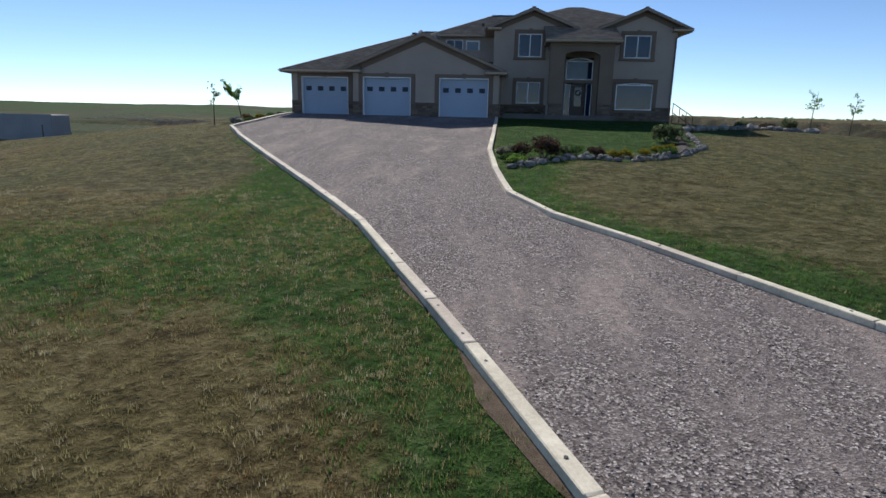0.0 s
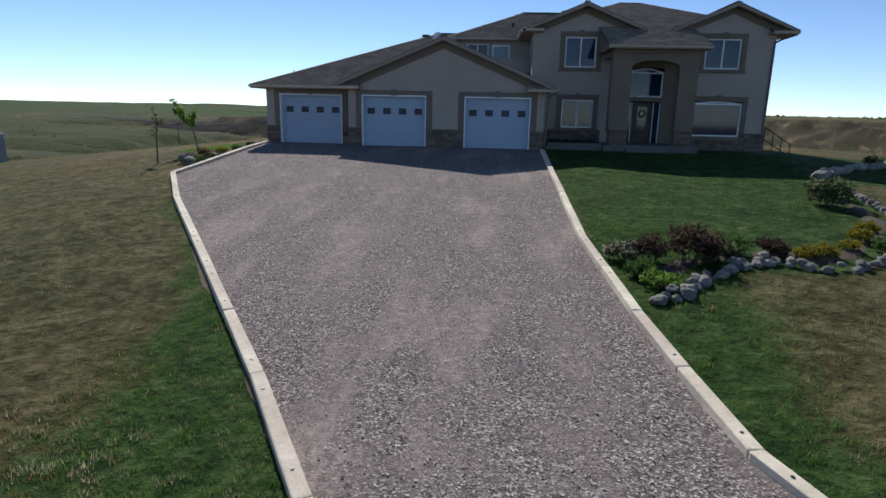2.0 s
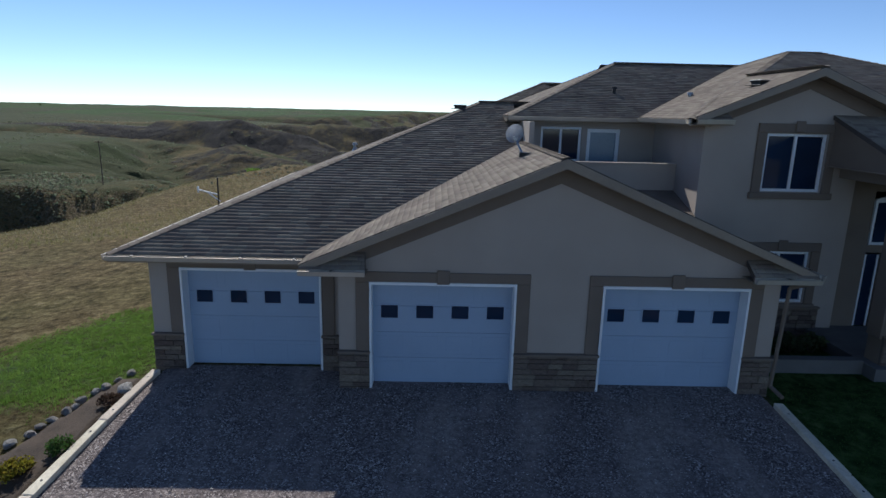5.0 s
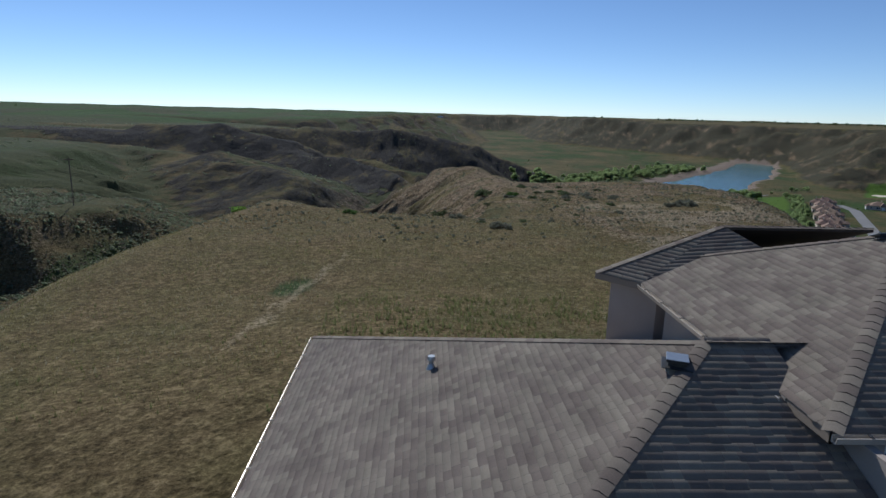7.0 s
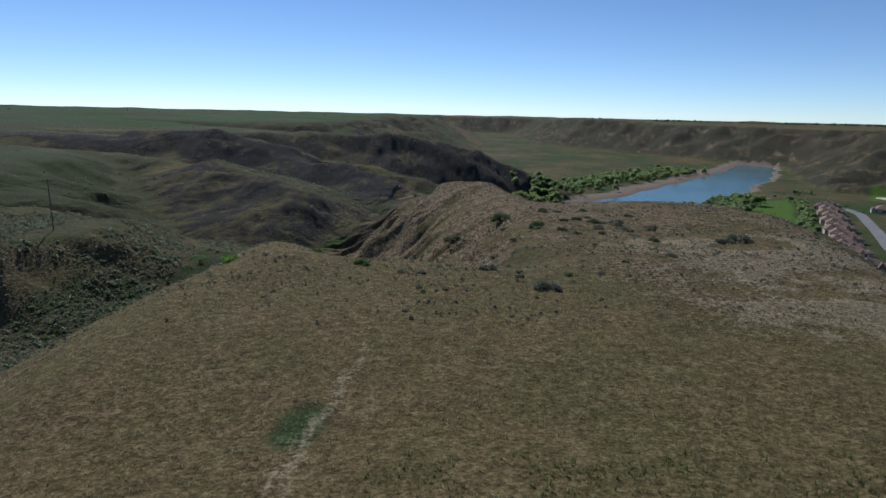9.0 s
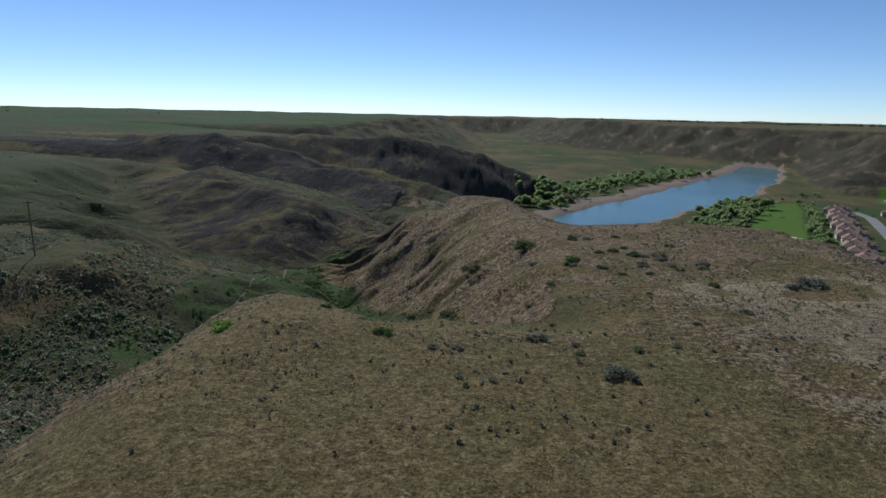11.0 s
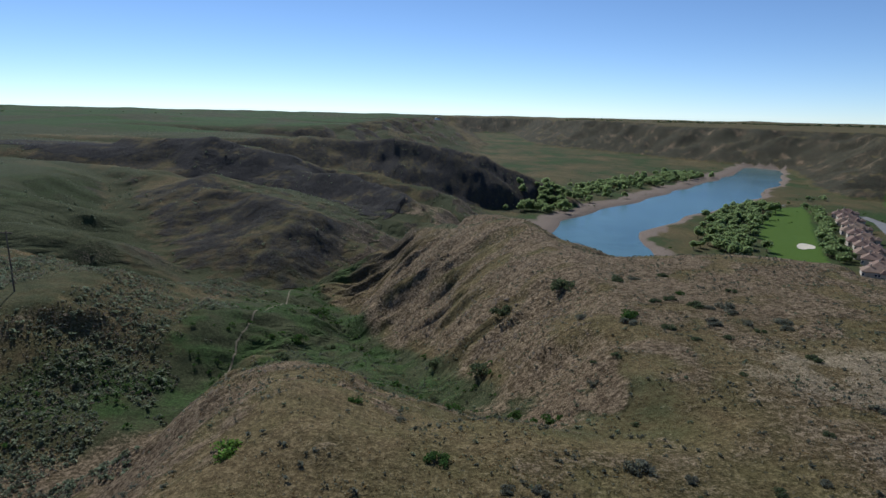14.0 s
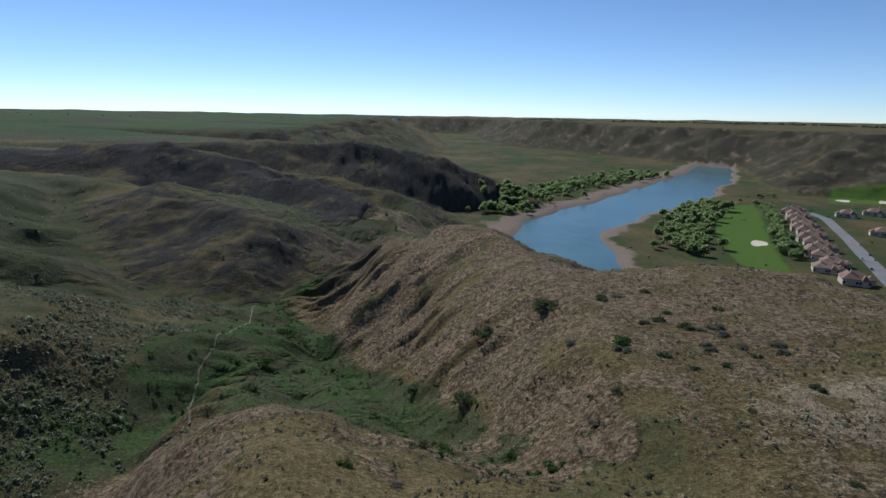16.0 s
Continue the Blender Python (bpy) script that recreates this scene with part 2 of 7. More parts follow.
SIDE = {"house": 0.62, "hollow": 0.86, "gully": 0.80, "basin": 0.62, "notch": 0.85, "brink": 0.55, "cliff": 0.46, "second": 0.40, "branch": 0.46, "third": 0.38, "fourth": 0.46, "fifth": 0.42, "sixth": 0.36, "seventh": 0.3, "eighth": 0.3}
# hill crests: x, y, z, and the steepness of their sides
CRESTS = (
    (0.36, ((-215, 410, -40), (-172, 410, -29), (-142, 405, -19.5), (-128, 396, -23), (-112, 384, -27.5), (-87, 362, -34.5), (-54, 343, -44))),
    (0.29, ((-142, 405, -19.5), (-118, 346, -32.5), (-92, 294, -46))),
    (0.52, ((-300, 640, -9), (-235, 622, -8.7), (-208, 620, -5.4), (-171, 620, -15), (-133, 620, -23), (-90, 615, -44), (-34, 608, -66))),
    (0.58, ((-170, 860, -14), (-89, 850, -18), (-43, 850, -13.5), (18, 850, -24), (73, 850, -34), (113, 845, -50), (150, 835, -66), (185, 815, -84))),
    (0.42, ((-420, 455, -18), (-340, 470, -21), (-250, 472, -20.5), (-200, 470, -24), (-165, 460, -32))),
    (0.42, ((-230, 258, -17), (-166, 255.5, -22.2), (-146, 254.6, -24.3), (-134.6, 252, -27.2), (-118, 249, -35), (-100, 247, -44))),
    (0.42, ((-290, 330, -15), (-216, 330, -19), (-192, 334, -22.6), (-179, 335.7, -26), (-166, 337, -30.3), (-150, 333, -41))),
    (0.62, ((-150, 185, -20), (-119, 190, -19), (-103, 186, -17.5), (-93, 190, -20.5), (-80, 196, -25.5), (-66, 216, -37.5))),
    (0.35, ((-86, 160, -17.8), (-80, 147, -21.6), (-74, 132, -26))),
    (0.84, ((17, 128, -7.4), (15.5, 165, -8.0), (12, 196, -6.6), (8, 214, -10.4), (0, 242, -16.6), (-10.5, 281, -24.8))),
    (1.0, ((-21, 77, -2.8), (-25.5, 91, -3.8), (-27.5, 96, -6), (-30.5, 104, -8.2))),
    (0.80, ((-10.5, 281, -24.8), (-31, 270, -34.5), (-42.5, 262, -40.5), (-53, 255, -47))),
)
# the valley floor's edge, and the river's middle line with its half width
FLOOR = ((85, 330), (70, 430), (62, 540), (90, 640), (85, 760), (95, 1000), (130, 1400), (260, 2300), (330, 3600), (520, 3600), (430, 2300), (610, 1960), (745, 1620),
         (850, 1390), (740, 1160), (650, 990), (640, 900), (760, 830), (860, 640), (720, 430), (480, 280), (260, 215), (150, 245))
RIVER = ((120, 380, 42), (140, 480, 42), (150, 580, 45), (180, 660, 44), (255, 735, 44), (350, 840, 50), (455, 950, 54), (575, 1090, 54), (690, 1240, 46), (790, 1390, 40), (960, 1600, 40))
WATER_Z = -98.0


def near_line(x, y, line):
    """Distance to a line of points, and the line's further columns at the nearest place."""
    best = np.full(x.shape, 1e9)
    out = np.zeros(x.shape)
    for a, b in zip(line, line[1:]):
        dx, dy = b[0] - a[0], b[1] - a[1]
        t = np.clip(((x - a[0]) * dx + (y - a[1]) * dy) / (dx * dx + dy * dy), 0, 1)
        d = np.hypot(x - a[0] - t * dx, y - a[1] - t * dy)
        hit = d < best
        best = np.where(hit, d, best)
        out = np.where(hit, a[2] + t * (b[2] - a[2]), out)
    return best, out


def inside(x, y, poly):
    odd = np.zeros(x.shape, bool)
    for (x0, y0), (x1, y1) in zip(poly, poly[1:] + poly[:1]):
        cross = (y0 > y) != (y1 > y)
        odd ^= cross & (x < (x1 - x0) * (y - y0) / (y1 - y0 + 1e-12) + x0)
    return odd


def step(a, b, v):
    t = np.clip((v - a) / (b - a), 0, 1)
    return t * t * (3 - 2 * t)


def ribs(x, y):
    """Eroded ribs down the bare ridge's west side, and where they are."""
    crest = np.interp(y, (100, 128, 165, 196, 242, 281), (13, 16, 14.5, 11, -1, -11))
    u = y + 2.5 * WV.one(x / 22, y / 22) - 0.16 * x
    big = 1 - 3.0 * np.abs(WV2.one(u / 11.5, x / 70 + 3))
    small = 1 - 2.6 * np.abs(WV.one(u / 4.1 + 5, x / 24))
    face = step(-58, -48, x) * (1 - step(-13, -1, x - crest)) * step(98, 116, y) * (1 - step(272, 288, y))
    return 0.68 * big + 0.32 * small, face


def height(x, y):
    x, y = np.asarray(x, float), np.asarray(y, float)
    r = np.hypot(x, y)
    wild = step(26, 60, y) + step(40, 90, -x) + step(45, 90, x)
    wild = np.clip(wild, 0, 1)
    wx = x + wild * (9 * WV.many(x / 70, y / 70, 3) * step(90, 260, r) + 2.2 * WV.many(x / 17 + 5, y / 17, 3))
    wy = y + wild * (9 * WV2.many(x / 70, y / 70, 3) * step(90, 260, r) + 2.2 * WV2.many(x / 17, y / 17 + 3, 3))
    # the upland
    top = np.interp(y, (-160, -90, -42, -24, -21, -13.5, -8, -5, -0.3, 19, 40, 70, 100, 140, 206, 260, 400), (-7, -6, -3.45, -1.98, -1.80, -1.12, -0.66, -0.42, -0.02, 0, -2.5, -3.3, -5.0, -7.3, -9.6, -13, -16))
    top = top + 0.02 * np.clip(x - 1, -8, 8) * (1 - step(-20, -8, y))
    top = top - 0.11 * np.clip(-x - 6, 0, 70) * (1 - step(15, 60, y))
    flank = np.clip(-x - np.interp(y, (24, 60, 75, 85, 95, 105), (30, 28.5, 27.5, 25, 21, 18)), 0, 40)
    drop = 0.30 * flank + 0.012 * flank**2 + 0.05 * np.clip(flank - 9, 0, 40) ** 2
    top = top - np.minimum(drop, np.interp(y, (24, 60, 100, 130), (9, 15, 22, 24))) * step(24, 44, y) * (1 - step(118, 136, y))
    top = top - 9 * step(58, 82, -x) * step(112, 145, y) * (1 - step(230, 300, y))
    top = top + 0.9 * step(25, 45, x) * step(85, 115, y)
    top = top - 3.0 * step(17, 29, x) * step(154, 174, y)
    brink = 0.93 * (x - 67) - 0.37 * (y - 121) + 1.5 + 2.5 * WV.one(x / 24, y / 24)
    top = top - 0.75 * np.clip(np.log1p(np.exp(np.clip(brink, -40, 60) / 2.0)) * 2.0, 0, 70) * step(24, 46, y) * (1 - step(150, 176, y))
    top = top - 0.05 * np.clip(x - 17, 0, 80) * (1 - step(20, 60, y))
    far = -9 + 7 * WV.many(x / 420, y / 420, 3) + 6 * step(700, 1700, r)
    far = far - 8 * step(100, 400, -x) * (1 - step(800, 1300, y))
    top = top + (far - top) * step(190, 420, r)
    z = top
    k = 1.5 + 1.1 * step(180, 380, r)
    acc = np.exp(-np.clip(z, -130, 60) / k)
    rill = WV2.many(x / 34, y / 34, 3, 0.5) * (1 - step(180, 420, r)) + (1.25 * WV2.many(x / 95, y / 95, 4, 0.5) * (1 - step(250, 340, r)) + 1.05 * WV2.many(x / 84, y / 84, 2, 0.4) * step(250, 340, r)) * step(180, 420, r)
    for name, line in DRAINS.items():
        d, zz = near_line(wx, wy, line)
        w = 5.0 if name in ("house", "gully", "hollow", "basin", "notch") else 9.0
        d = d * (1 + 0.22 * rill * wild)
        lean = SIDE[name] + (0.2 * step(-105, -60, x) if name == "second" else 0)
        acc = acc + np.exp(-np.clip(zz + lean * (np.sqrt(d * d + w * w) - w), -130, 60) / k)
    # the valley floor
    edge, _ = near_line(wx, wy, [(a, b, 0) for a, b in FLOOR + FLOOR[:1]])
    sd = np.where(inside(wx, wy, FLOOR), -edge, edge)
    slope = 0.72 - 0.40 * step(450, 800, y) + 0.16 * step(560, 700, x)
    up = np.where(sd > 0, slope * np.sqrt(sd * sd + 100) - slope * 10, 0) * (1 + 0.25 * rill)
    acc = acc + np.exp(-np.clip(-95.6 + up + 0.5 * WV.many(x / 60, y / 60, 2), -130, 60) / k)
    z = -k * np.log(acc)
    for side, line in CRESTS:
        d, zz = near_line(wx, wy, line)
        d = d * (1 + 0.18 * rill)
        crest = zz - side * (np.sqrt(d * d + 64) - 8) - 1.0
        z = np.maximum(z, crest) + 1.6 * np.log1p(np.exp(-np.abs(z - crest) / 1.6))
    # gullied slopes
    low = np.clip((top - z) / 14, 0, 1) * np.clip((z + 94) / 10, 0, 1)
    grain = WV.many(x / 11, y / 11, 4, 0.55)
    rough = 1 - 1.0 * step(280, 620, r) - 0.4 * step(40, 60, -x) * (1 - step(250, 600, r))
    z = z + low * (1 - np.abs(grain)) * rough - low * 0.8
    bluff = step(600, 900, y) * step(80, 400, x)
    z = z + low * (1.5 + 4.5 * bluff) * (0.36 - np.abs(WV2.many(x / 62 + 4, y / 62, 3, 0.5))) * step(240, 420, r)
    z = z + low * bluff * 6.0 * (0.3 - np.abs(WV.many(x / 27, y / 27 + 2, 3, 0.5)))
    rib, face = ribs(x, y)
    z = z + face * low * 2.6 * (rib - 0.35) * step(2, 13, near_line(wx, wy, DRAINS["gully"])[0]) * step(6, 16, near_line(wx, wy, DRAINS["basin"])[0])
    z = z + wild * (0.12 * WV.many(x / 3.1, y / 3.1, 3)) * (1 - step(150, 400, r))
    # the river bed
    d, hw = near_line(x + 12 * WV.one(x / 90, y / 90), y + 12 * WV2.one(x / 90, y / 90), RIVER)
    z = np.where(sd < 30, z - 5.0 * (1 - step(-8, 14, d - hw)), z)
    return z


def spread(lo, a, b, hi, fine, below, above):
    """Grid lines: even between a and b, and ever wider apart below and above."""
    mid = np.arange(a, b, fine)
    out, s, v = [], fine, b
    while v < hi:
        out.append(v)
        s *= 1 + above
        v += s
    back, s, v = [], fine, a
    while v > lo:
        s *= 1 + below
        v -= s
        back.append(v)
    return np.array(back[::-1] + list(mid) + out)


GX, GY = spread(-4600, -64, 52, 4600, 0.85, 0.018, 0.0135), spread(-420, -44, 285, 4850, 0.85, 0.03, 0.0115)
gx, gy = np.meshgrid(GX, GY)
gz = height(gx, gy)
nx, ny = len(GX), len(GY)

LEFT_EDGE = ((-6.2, 0.5), (-6.4, -3.5), (-6.5, -8.0), (-4.4, -11.7), (-2.05, -15.3), (1.68, -21.1), (4.35, -25.7), (5.62, -28.4), (6.33, -29.9), (6.93, -31.2), (8.03, -33.7), (11.05, -40.0), (14.0, -46.0))
RIGHT_EDGE = ((6.85, -0.6), (6.8, -5.0), (6.75, -9.7), (6.68, -14.5), (6.95, -18.8), (7.35, -22.4), (8.3, -24.8), (9.8, -26.8), (12.05, -30.1), (18.0, -38.0), (23.0, -45.0))
ROCK_LINE = ((7.45, -18.3), (8.0, -17.9), (8.8, -17.0), (9.66, -16.2), (10.4, -15.8), (11.1, -16.2), (11.9, -16.1), (13.0, -15.5), (14.4, -14.0), (15.6, -12.0), (16.1, -9.3), (16.4, -7.1))


def green_width(y):
    """How far the green strip reaches from the driveway's left edge."""
    return np.interp(y, (-40, -34, -31, -28, -25, -21, -15, -10), (2.2, 1.6, 2.6, 5.6, 4.4, 1.9, 0.9, 0.5))


def edge_x(edge, y):
    e = edge[::-1]
    return np.interp(y, [p[1] for p in e], [p[0] for p in e])


def ground_cover():
    sx, sy = np.gradient(gz, GX, axis=1), np.gradient(gz, GY, axis=0)
    slope = np.hypot(sx, sy)
    r = np.hypot(gx, gy)
    n1, n2, n3 = WV.many(gx / 38, gy / 38, 4), WV2.many(gx / 9, gy / 9, 4), WV.many(gx / 160 + 9, gy / 160, 3)
    floor_d = np.full(gx.shape, 1e9)
    for name, line in DRAINS.items():
        d, _ = near_line(gx, gy, line)
        floor_d = np.minimum(floor_d, d * (0.45 if name in ("second", "third") else 1.0))
    yard = 1 - np.clip(step(22, 40, gy) + step(40, 60, -gx) + step(40, 60, gx), 0, 1)
    lush = 0.85 * (1 - step(3, 17, floor_d + 6 * n1)) * step(60, 110, gy)
    lush = np.maximum(lush, 0.5 * step(0.05, 0.5, n3 + 0.25 * n1) * step(180, 330, r) * (gx < 120) * (1 - step(0.35, 0.6, slope)))
    lush = np.maximum(lush, 0.95 * step(750, 1000, gy) * (gx < 100) * (gz > -32) * (1 - step(0.12, 0.25, slope)))
    lush = np.maximum(lush, 0.8 * (gx < -60) * step(30, 120, gy) * (1 - step(380, 520, gy)) * step(-0.25, 0.3, n1 + 0.4 * n2) * (1 - step(0.5, 0.75, slope)))
    bare = step(0.34, 0.62, slope + 0.10 * n2 + 0.1 * n1) * (1 - yard)
    ridge = step(-60, -50, gx) * (1 - step(18, 34, gx)) * step(96, 108, gy) * (1 - step(276, 292, gy)) * step(5, 14, np.minimum(near_line(gx, gy, DRAINS["house"])[0], near_line(gx, gy, DRAINS["basin"])[0]))
    rib, face = ribs(gx, gy)
    bare = np.maximum(bare * (1 - 0.3 * ridge), ridge * np.maximum(0.30 * step(-0.2, 0.35, slope - 0.25 + 0.5 * n2), face * step(0.55, 0.95, rib) * step(0.2, 0.45, slope)))
    bare = np.where(face > 0, bare * (1 - face) + 0.68 * face * step(0.1, 0.5, slope) * np.clip(0.20 + 0.42 * step(0.35, 0.85, rib) + 0.5 * n2 + 0.3 * n1, 0, 0.95), bare)
    bare = bare * (1 - 0.62 * step(200, 380, r)) * (1 - step(46, 60, -gx) * (0.62 + 0.25 * step(-0.2, 0.3, n1)))
    bare = np.maximum(bare, 0.7 * step(-0.1, 0.45, 0.7 * n2 + 0.5 * n1 + 0.42 * step(92, 124, gy)) * step(58, 90, gy) * (gy < 230) * (np.abs(gx) < 70))
    bare = np.maximum(bare, 1.0 * step(8, 26, gx) * step(-0.75, -0.05, n1 + 0.7 * n2) * step(48, 70, gy) * (1 - step(78, 108, gy)) * (gx < 90))
    path_x = np.interp(gy, (24, 40, 52, 62, 75), (-13.5, -12.0, -10.5, -10.0, -9.6))
    trail = (1 - step(0.2, 0.8, np.abs(gx - path_x + 0.5 * n2))) * step(22, 28, gy) * (1 - 0.7 * step(44, 60, gy)) * (1 - step(74, 84, gy)) * 0.62
    trail = np.maximum(trail, 1.0 * step(10, 30, gx) * step(-0.6, 0.1, n2 + 0.5 * n1) * step(44, 62, gy) * (1 - step(90, 112, gy)) * (gx < 90))
    patch = 1 - step(0.6, 1.3, np.hypot((gx + 12.8) / 1.9, (gy - 40) / 3.2) + 0.35 * n2)
    lush = np.maximum(lush, 0.8 * patch)
    hills = np.maximum(step(150, 260, r), step(45, 75, -gx) * step(40, 80, gy)) * (1 - step(120, 240, gx)) * (gy > 20)
    lush = np.maximum(lush, hills * np.clip(0.85 + 0.5 * n3 + 0.35 * n1, 0, 0.97) * (1 - step(0.34, 0.55, slope)))
    lush = np.maximum(lush, step(100, 170, gx) * step(170, 260, r) * (1 - step(420, 560, gy)) * (0.6 + 0.5 * n1))
    # grey shale tone, moved onto the crests' near faces to paint their shade
    shale_shade = 1e9
    for w, (_, line) in zip((100, 100), CRESTS[2:4]):
        shale_shade = np.minimum(shale_shade, near_line(gx + 0.2 * w, gy + 0.45 * w, line)[0] / w)
    shale_shade = 1 - step(0.35, 1.0, shale_shade + 0.35 * n1 + 0.2 * n2)
    for _, line in CRESTS[:2]:
        shale_shade = np.maximum(shale_shade, 0.62 * (1 - step(0.3, 1.0, near_line(gx + 8, gy + 22, line)[0] / 52 + 0.3 * n1 + 0.2 * n2)))
    shale_shade = shale_shade * (0.35 + 0.65 * step(-0.45, 0.1, n1 + 0.35 * n3 + 0.2 * n2))
    lush = lush * (1 - 0.7 * shale_shade)
    # painted shade on three far hills' faces, and the green vale beside the first
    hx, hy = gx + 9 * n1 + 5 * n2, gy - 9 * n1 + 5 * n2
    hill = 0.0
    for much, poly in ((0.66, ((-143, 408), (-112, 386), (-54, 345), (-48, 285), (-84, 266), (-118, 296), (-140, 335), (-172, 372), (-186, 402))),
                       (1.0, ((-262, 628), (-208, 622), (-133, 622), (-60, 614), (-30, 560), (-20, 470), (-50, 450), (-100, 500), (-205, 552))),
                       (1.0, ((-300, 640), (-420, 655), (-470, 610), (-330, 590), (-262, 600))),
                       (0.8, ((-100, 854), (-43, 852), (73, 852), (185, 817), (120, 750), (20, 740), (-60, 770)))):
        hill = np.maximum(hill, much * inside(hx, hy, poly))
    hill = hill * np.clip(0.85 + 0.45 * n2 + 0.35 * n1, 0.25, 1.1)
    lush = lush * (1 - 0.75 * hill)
    vale = inside(hx, hy, ((-130, 300), (-190, 372), (-215, 420), (-330, 440), (-420, 380), (-360, 270), (-190, 262)))
    lush = np.maximum(lush, 0.97 * vale)
    coulee = np.minimum(np.minimum(near_line(gx, gy, DRAINS["house"])[0], near_line(gx, gy, DRAINS["basin"])[0]), 2.6 * near_line(gx, gy, DRAINS["gully"])[0])
    coulee = (1 - step(9, 21, coulee + 5 * n1)) * step(104, 128, gy) * (1 - step(262, 300, gy)) * (gx > -84)
    lush = np.maximum(lush, 0.66 * coulee)
    bare = bare * (1 - 0.9 * coulee)
    # dark on steep slopes, plus the shade painted on the hill faces
    dark = np.maximum(np.maximum(step(0.26, 0.52, slope + 0.12 * n1) * step(180, 300, r) * 0.6, 0.6 * shale_shade), hill)
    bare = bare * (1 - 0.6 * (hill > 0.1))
    bare = np.maximum(bare, inside(hx, hy, ((-60, 614), (60, 565), (35, 455), (-20, 470), (-30, 560))) * np.clip(0.45 + 0.6 * n2, 0, 0.8))
    floor_near = np.minimum(np.minimum(near_line(gx, gy, DRAINS["house"])[0], near_line(gx, gy, DRAINS["basin"])[0]), 1.8 * near_line(gx, gy, DRAINS["gully"])[0])
    flank = face * step(7, 15, floor_near + 3 * n2)
    lush, bare = lush * (1 - 0.9 * flank), np.maximum(bare, flank * (0.24 + 0.4 * n2))
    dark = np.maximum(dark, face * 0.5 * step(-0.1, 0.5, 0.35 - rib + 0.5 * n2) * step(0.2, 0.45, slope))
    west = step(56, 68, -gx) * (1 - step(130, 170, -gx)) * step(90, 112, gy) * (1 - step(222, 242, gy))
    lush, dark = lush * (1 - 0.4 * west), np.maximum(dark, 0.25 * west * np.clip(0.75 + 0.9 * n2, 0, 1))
    # the yard
    left = edge_x(LEFT_EDGE, gy) - gx
    right = gx - edge_x(RIGHT_EDGE, gy)
    turf = (left > -1) * (1 - step(0.55, 1.25, (left + 1.1 * n2 + 0.8 * n1) / green_width(gy))) * step(-46, -38, gy) * (1 - step(-14, -9, gy)) * 0.95
    turf = np.maximum(turf, 0.75 * (left > 0) * (1 - step(0.5, 1.2, np.abs(gy + 27.5 + 0.18 * left + 1.3 * n2) / 2.3)) * (left < 16))
    turf = np.maximum(turf, (right > -1) * (1 - step(0.6, 3.6, right + 1.5 * n2)) * (gy < -15) * (gy > -34))
    ring = inside(gx, gy, ((6.9, 3.5),) + ROCK_LINE + ((20, -5.0), (24, 3), (20, 8)))
    turf = np.maximum(turf, ring * 1.0)
    turf = np.maximum(turf, 0.62 * (1 - step(0.7, 1.25, np.hypot((gx + 8.5) / 2.9, (gy - 2.5) / 3.6) + 0.25 * n2)) * (gx < -6))
    turf = np.maximum(turf, 0.55 * patch)
    turf = np.maximum(turf, 0.34 * vale * np.clip(0.9 + 0.9 * n1, 0, 1.2))
    turf = np.maximum(turf, 0.62 * coulee * np.clip(0.7 + 0.8 * n2, 0, 1))
    turf = np.maximum(turf, 0.8 * step(800, 1000, gy) * (gx < 100) * (gz > -30) * (1 - step(0.10, 0.22, slope)) * step(-0.5, 0.1, n3))
    olive = np.maximum(yard * step(-0.45, 0.55, n1 + 0.5 * n2), 0.8 * step(82, 104, gy) * (1 - step(235, 270, gy)) * step(-12, 4, gx) * (gx < 90) * np.clip(0.6 + 0.7 * n1 + 0.4 * n2, 0, 1))
    olive = np.maximum(olive, coulee)
    # the valley floor
    flat = (gz < -92) * 1.0
    dr, hw = near_line(gx + 12 * WV.one(gx / 90, gy / 90), gy + 12 * WV2.one(gx / 90, gy / 90), RIVER)
    east = gx > np.interp(gy, [p[1] for p in RIVER], [p[0] for p in RIVER])
    sand = flat * np.where(east, 1 - step(10, 24, dr - hw + 8 * n1), 1 - step(26, 46, dr - hw + 10 * n1))
    fair = inside(gx, gy, ((282, 490), (338, 620), (405, 720), (462, 800), (515, 818), (482, 755), (385, 600), (335, 510), (305, 450)))
    fair2 = inside(gx, gy, ((420, 470), (520, 600), (640, 640), (600, 500), (480, 400))) | inside(gx, gy, ((640, 830), (700, 900), (860, 860), (760, 800)))
    lush = np.where(flat > 0, 0.56 + 0.3 * n3 + 0.2 * n1, lush)
    turf = np.where(flat > 0, 0.34 + 0.3 * n3 + 0.2 * n1, turf)
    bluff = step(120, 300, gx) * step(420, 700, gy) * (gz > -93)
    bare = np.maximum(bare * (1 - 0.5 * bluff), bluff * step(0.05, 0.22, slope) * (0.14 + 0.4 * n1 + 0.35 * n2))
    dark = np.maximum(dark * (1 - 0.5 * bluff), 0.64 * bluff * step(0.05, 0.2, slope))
    lush = np.maximum(lush * (1 - 0.45 * bluff), 0.40 * bluff)
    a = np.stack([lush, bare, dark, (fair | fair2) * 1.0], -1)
    b = np.stack([np.maximum(turf, (fair | fair2) * 1.0), sand, olive * 0.7, trail], -1)
    return np.clip(a, 0, 1), np.clip(b, 0, 2)


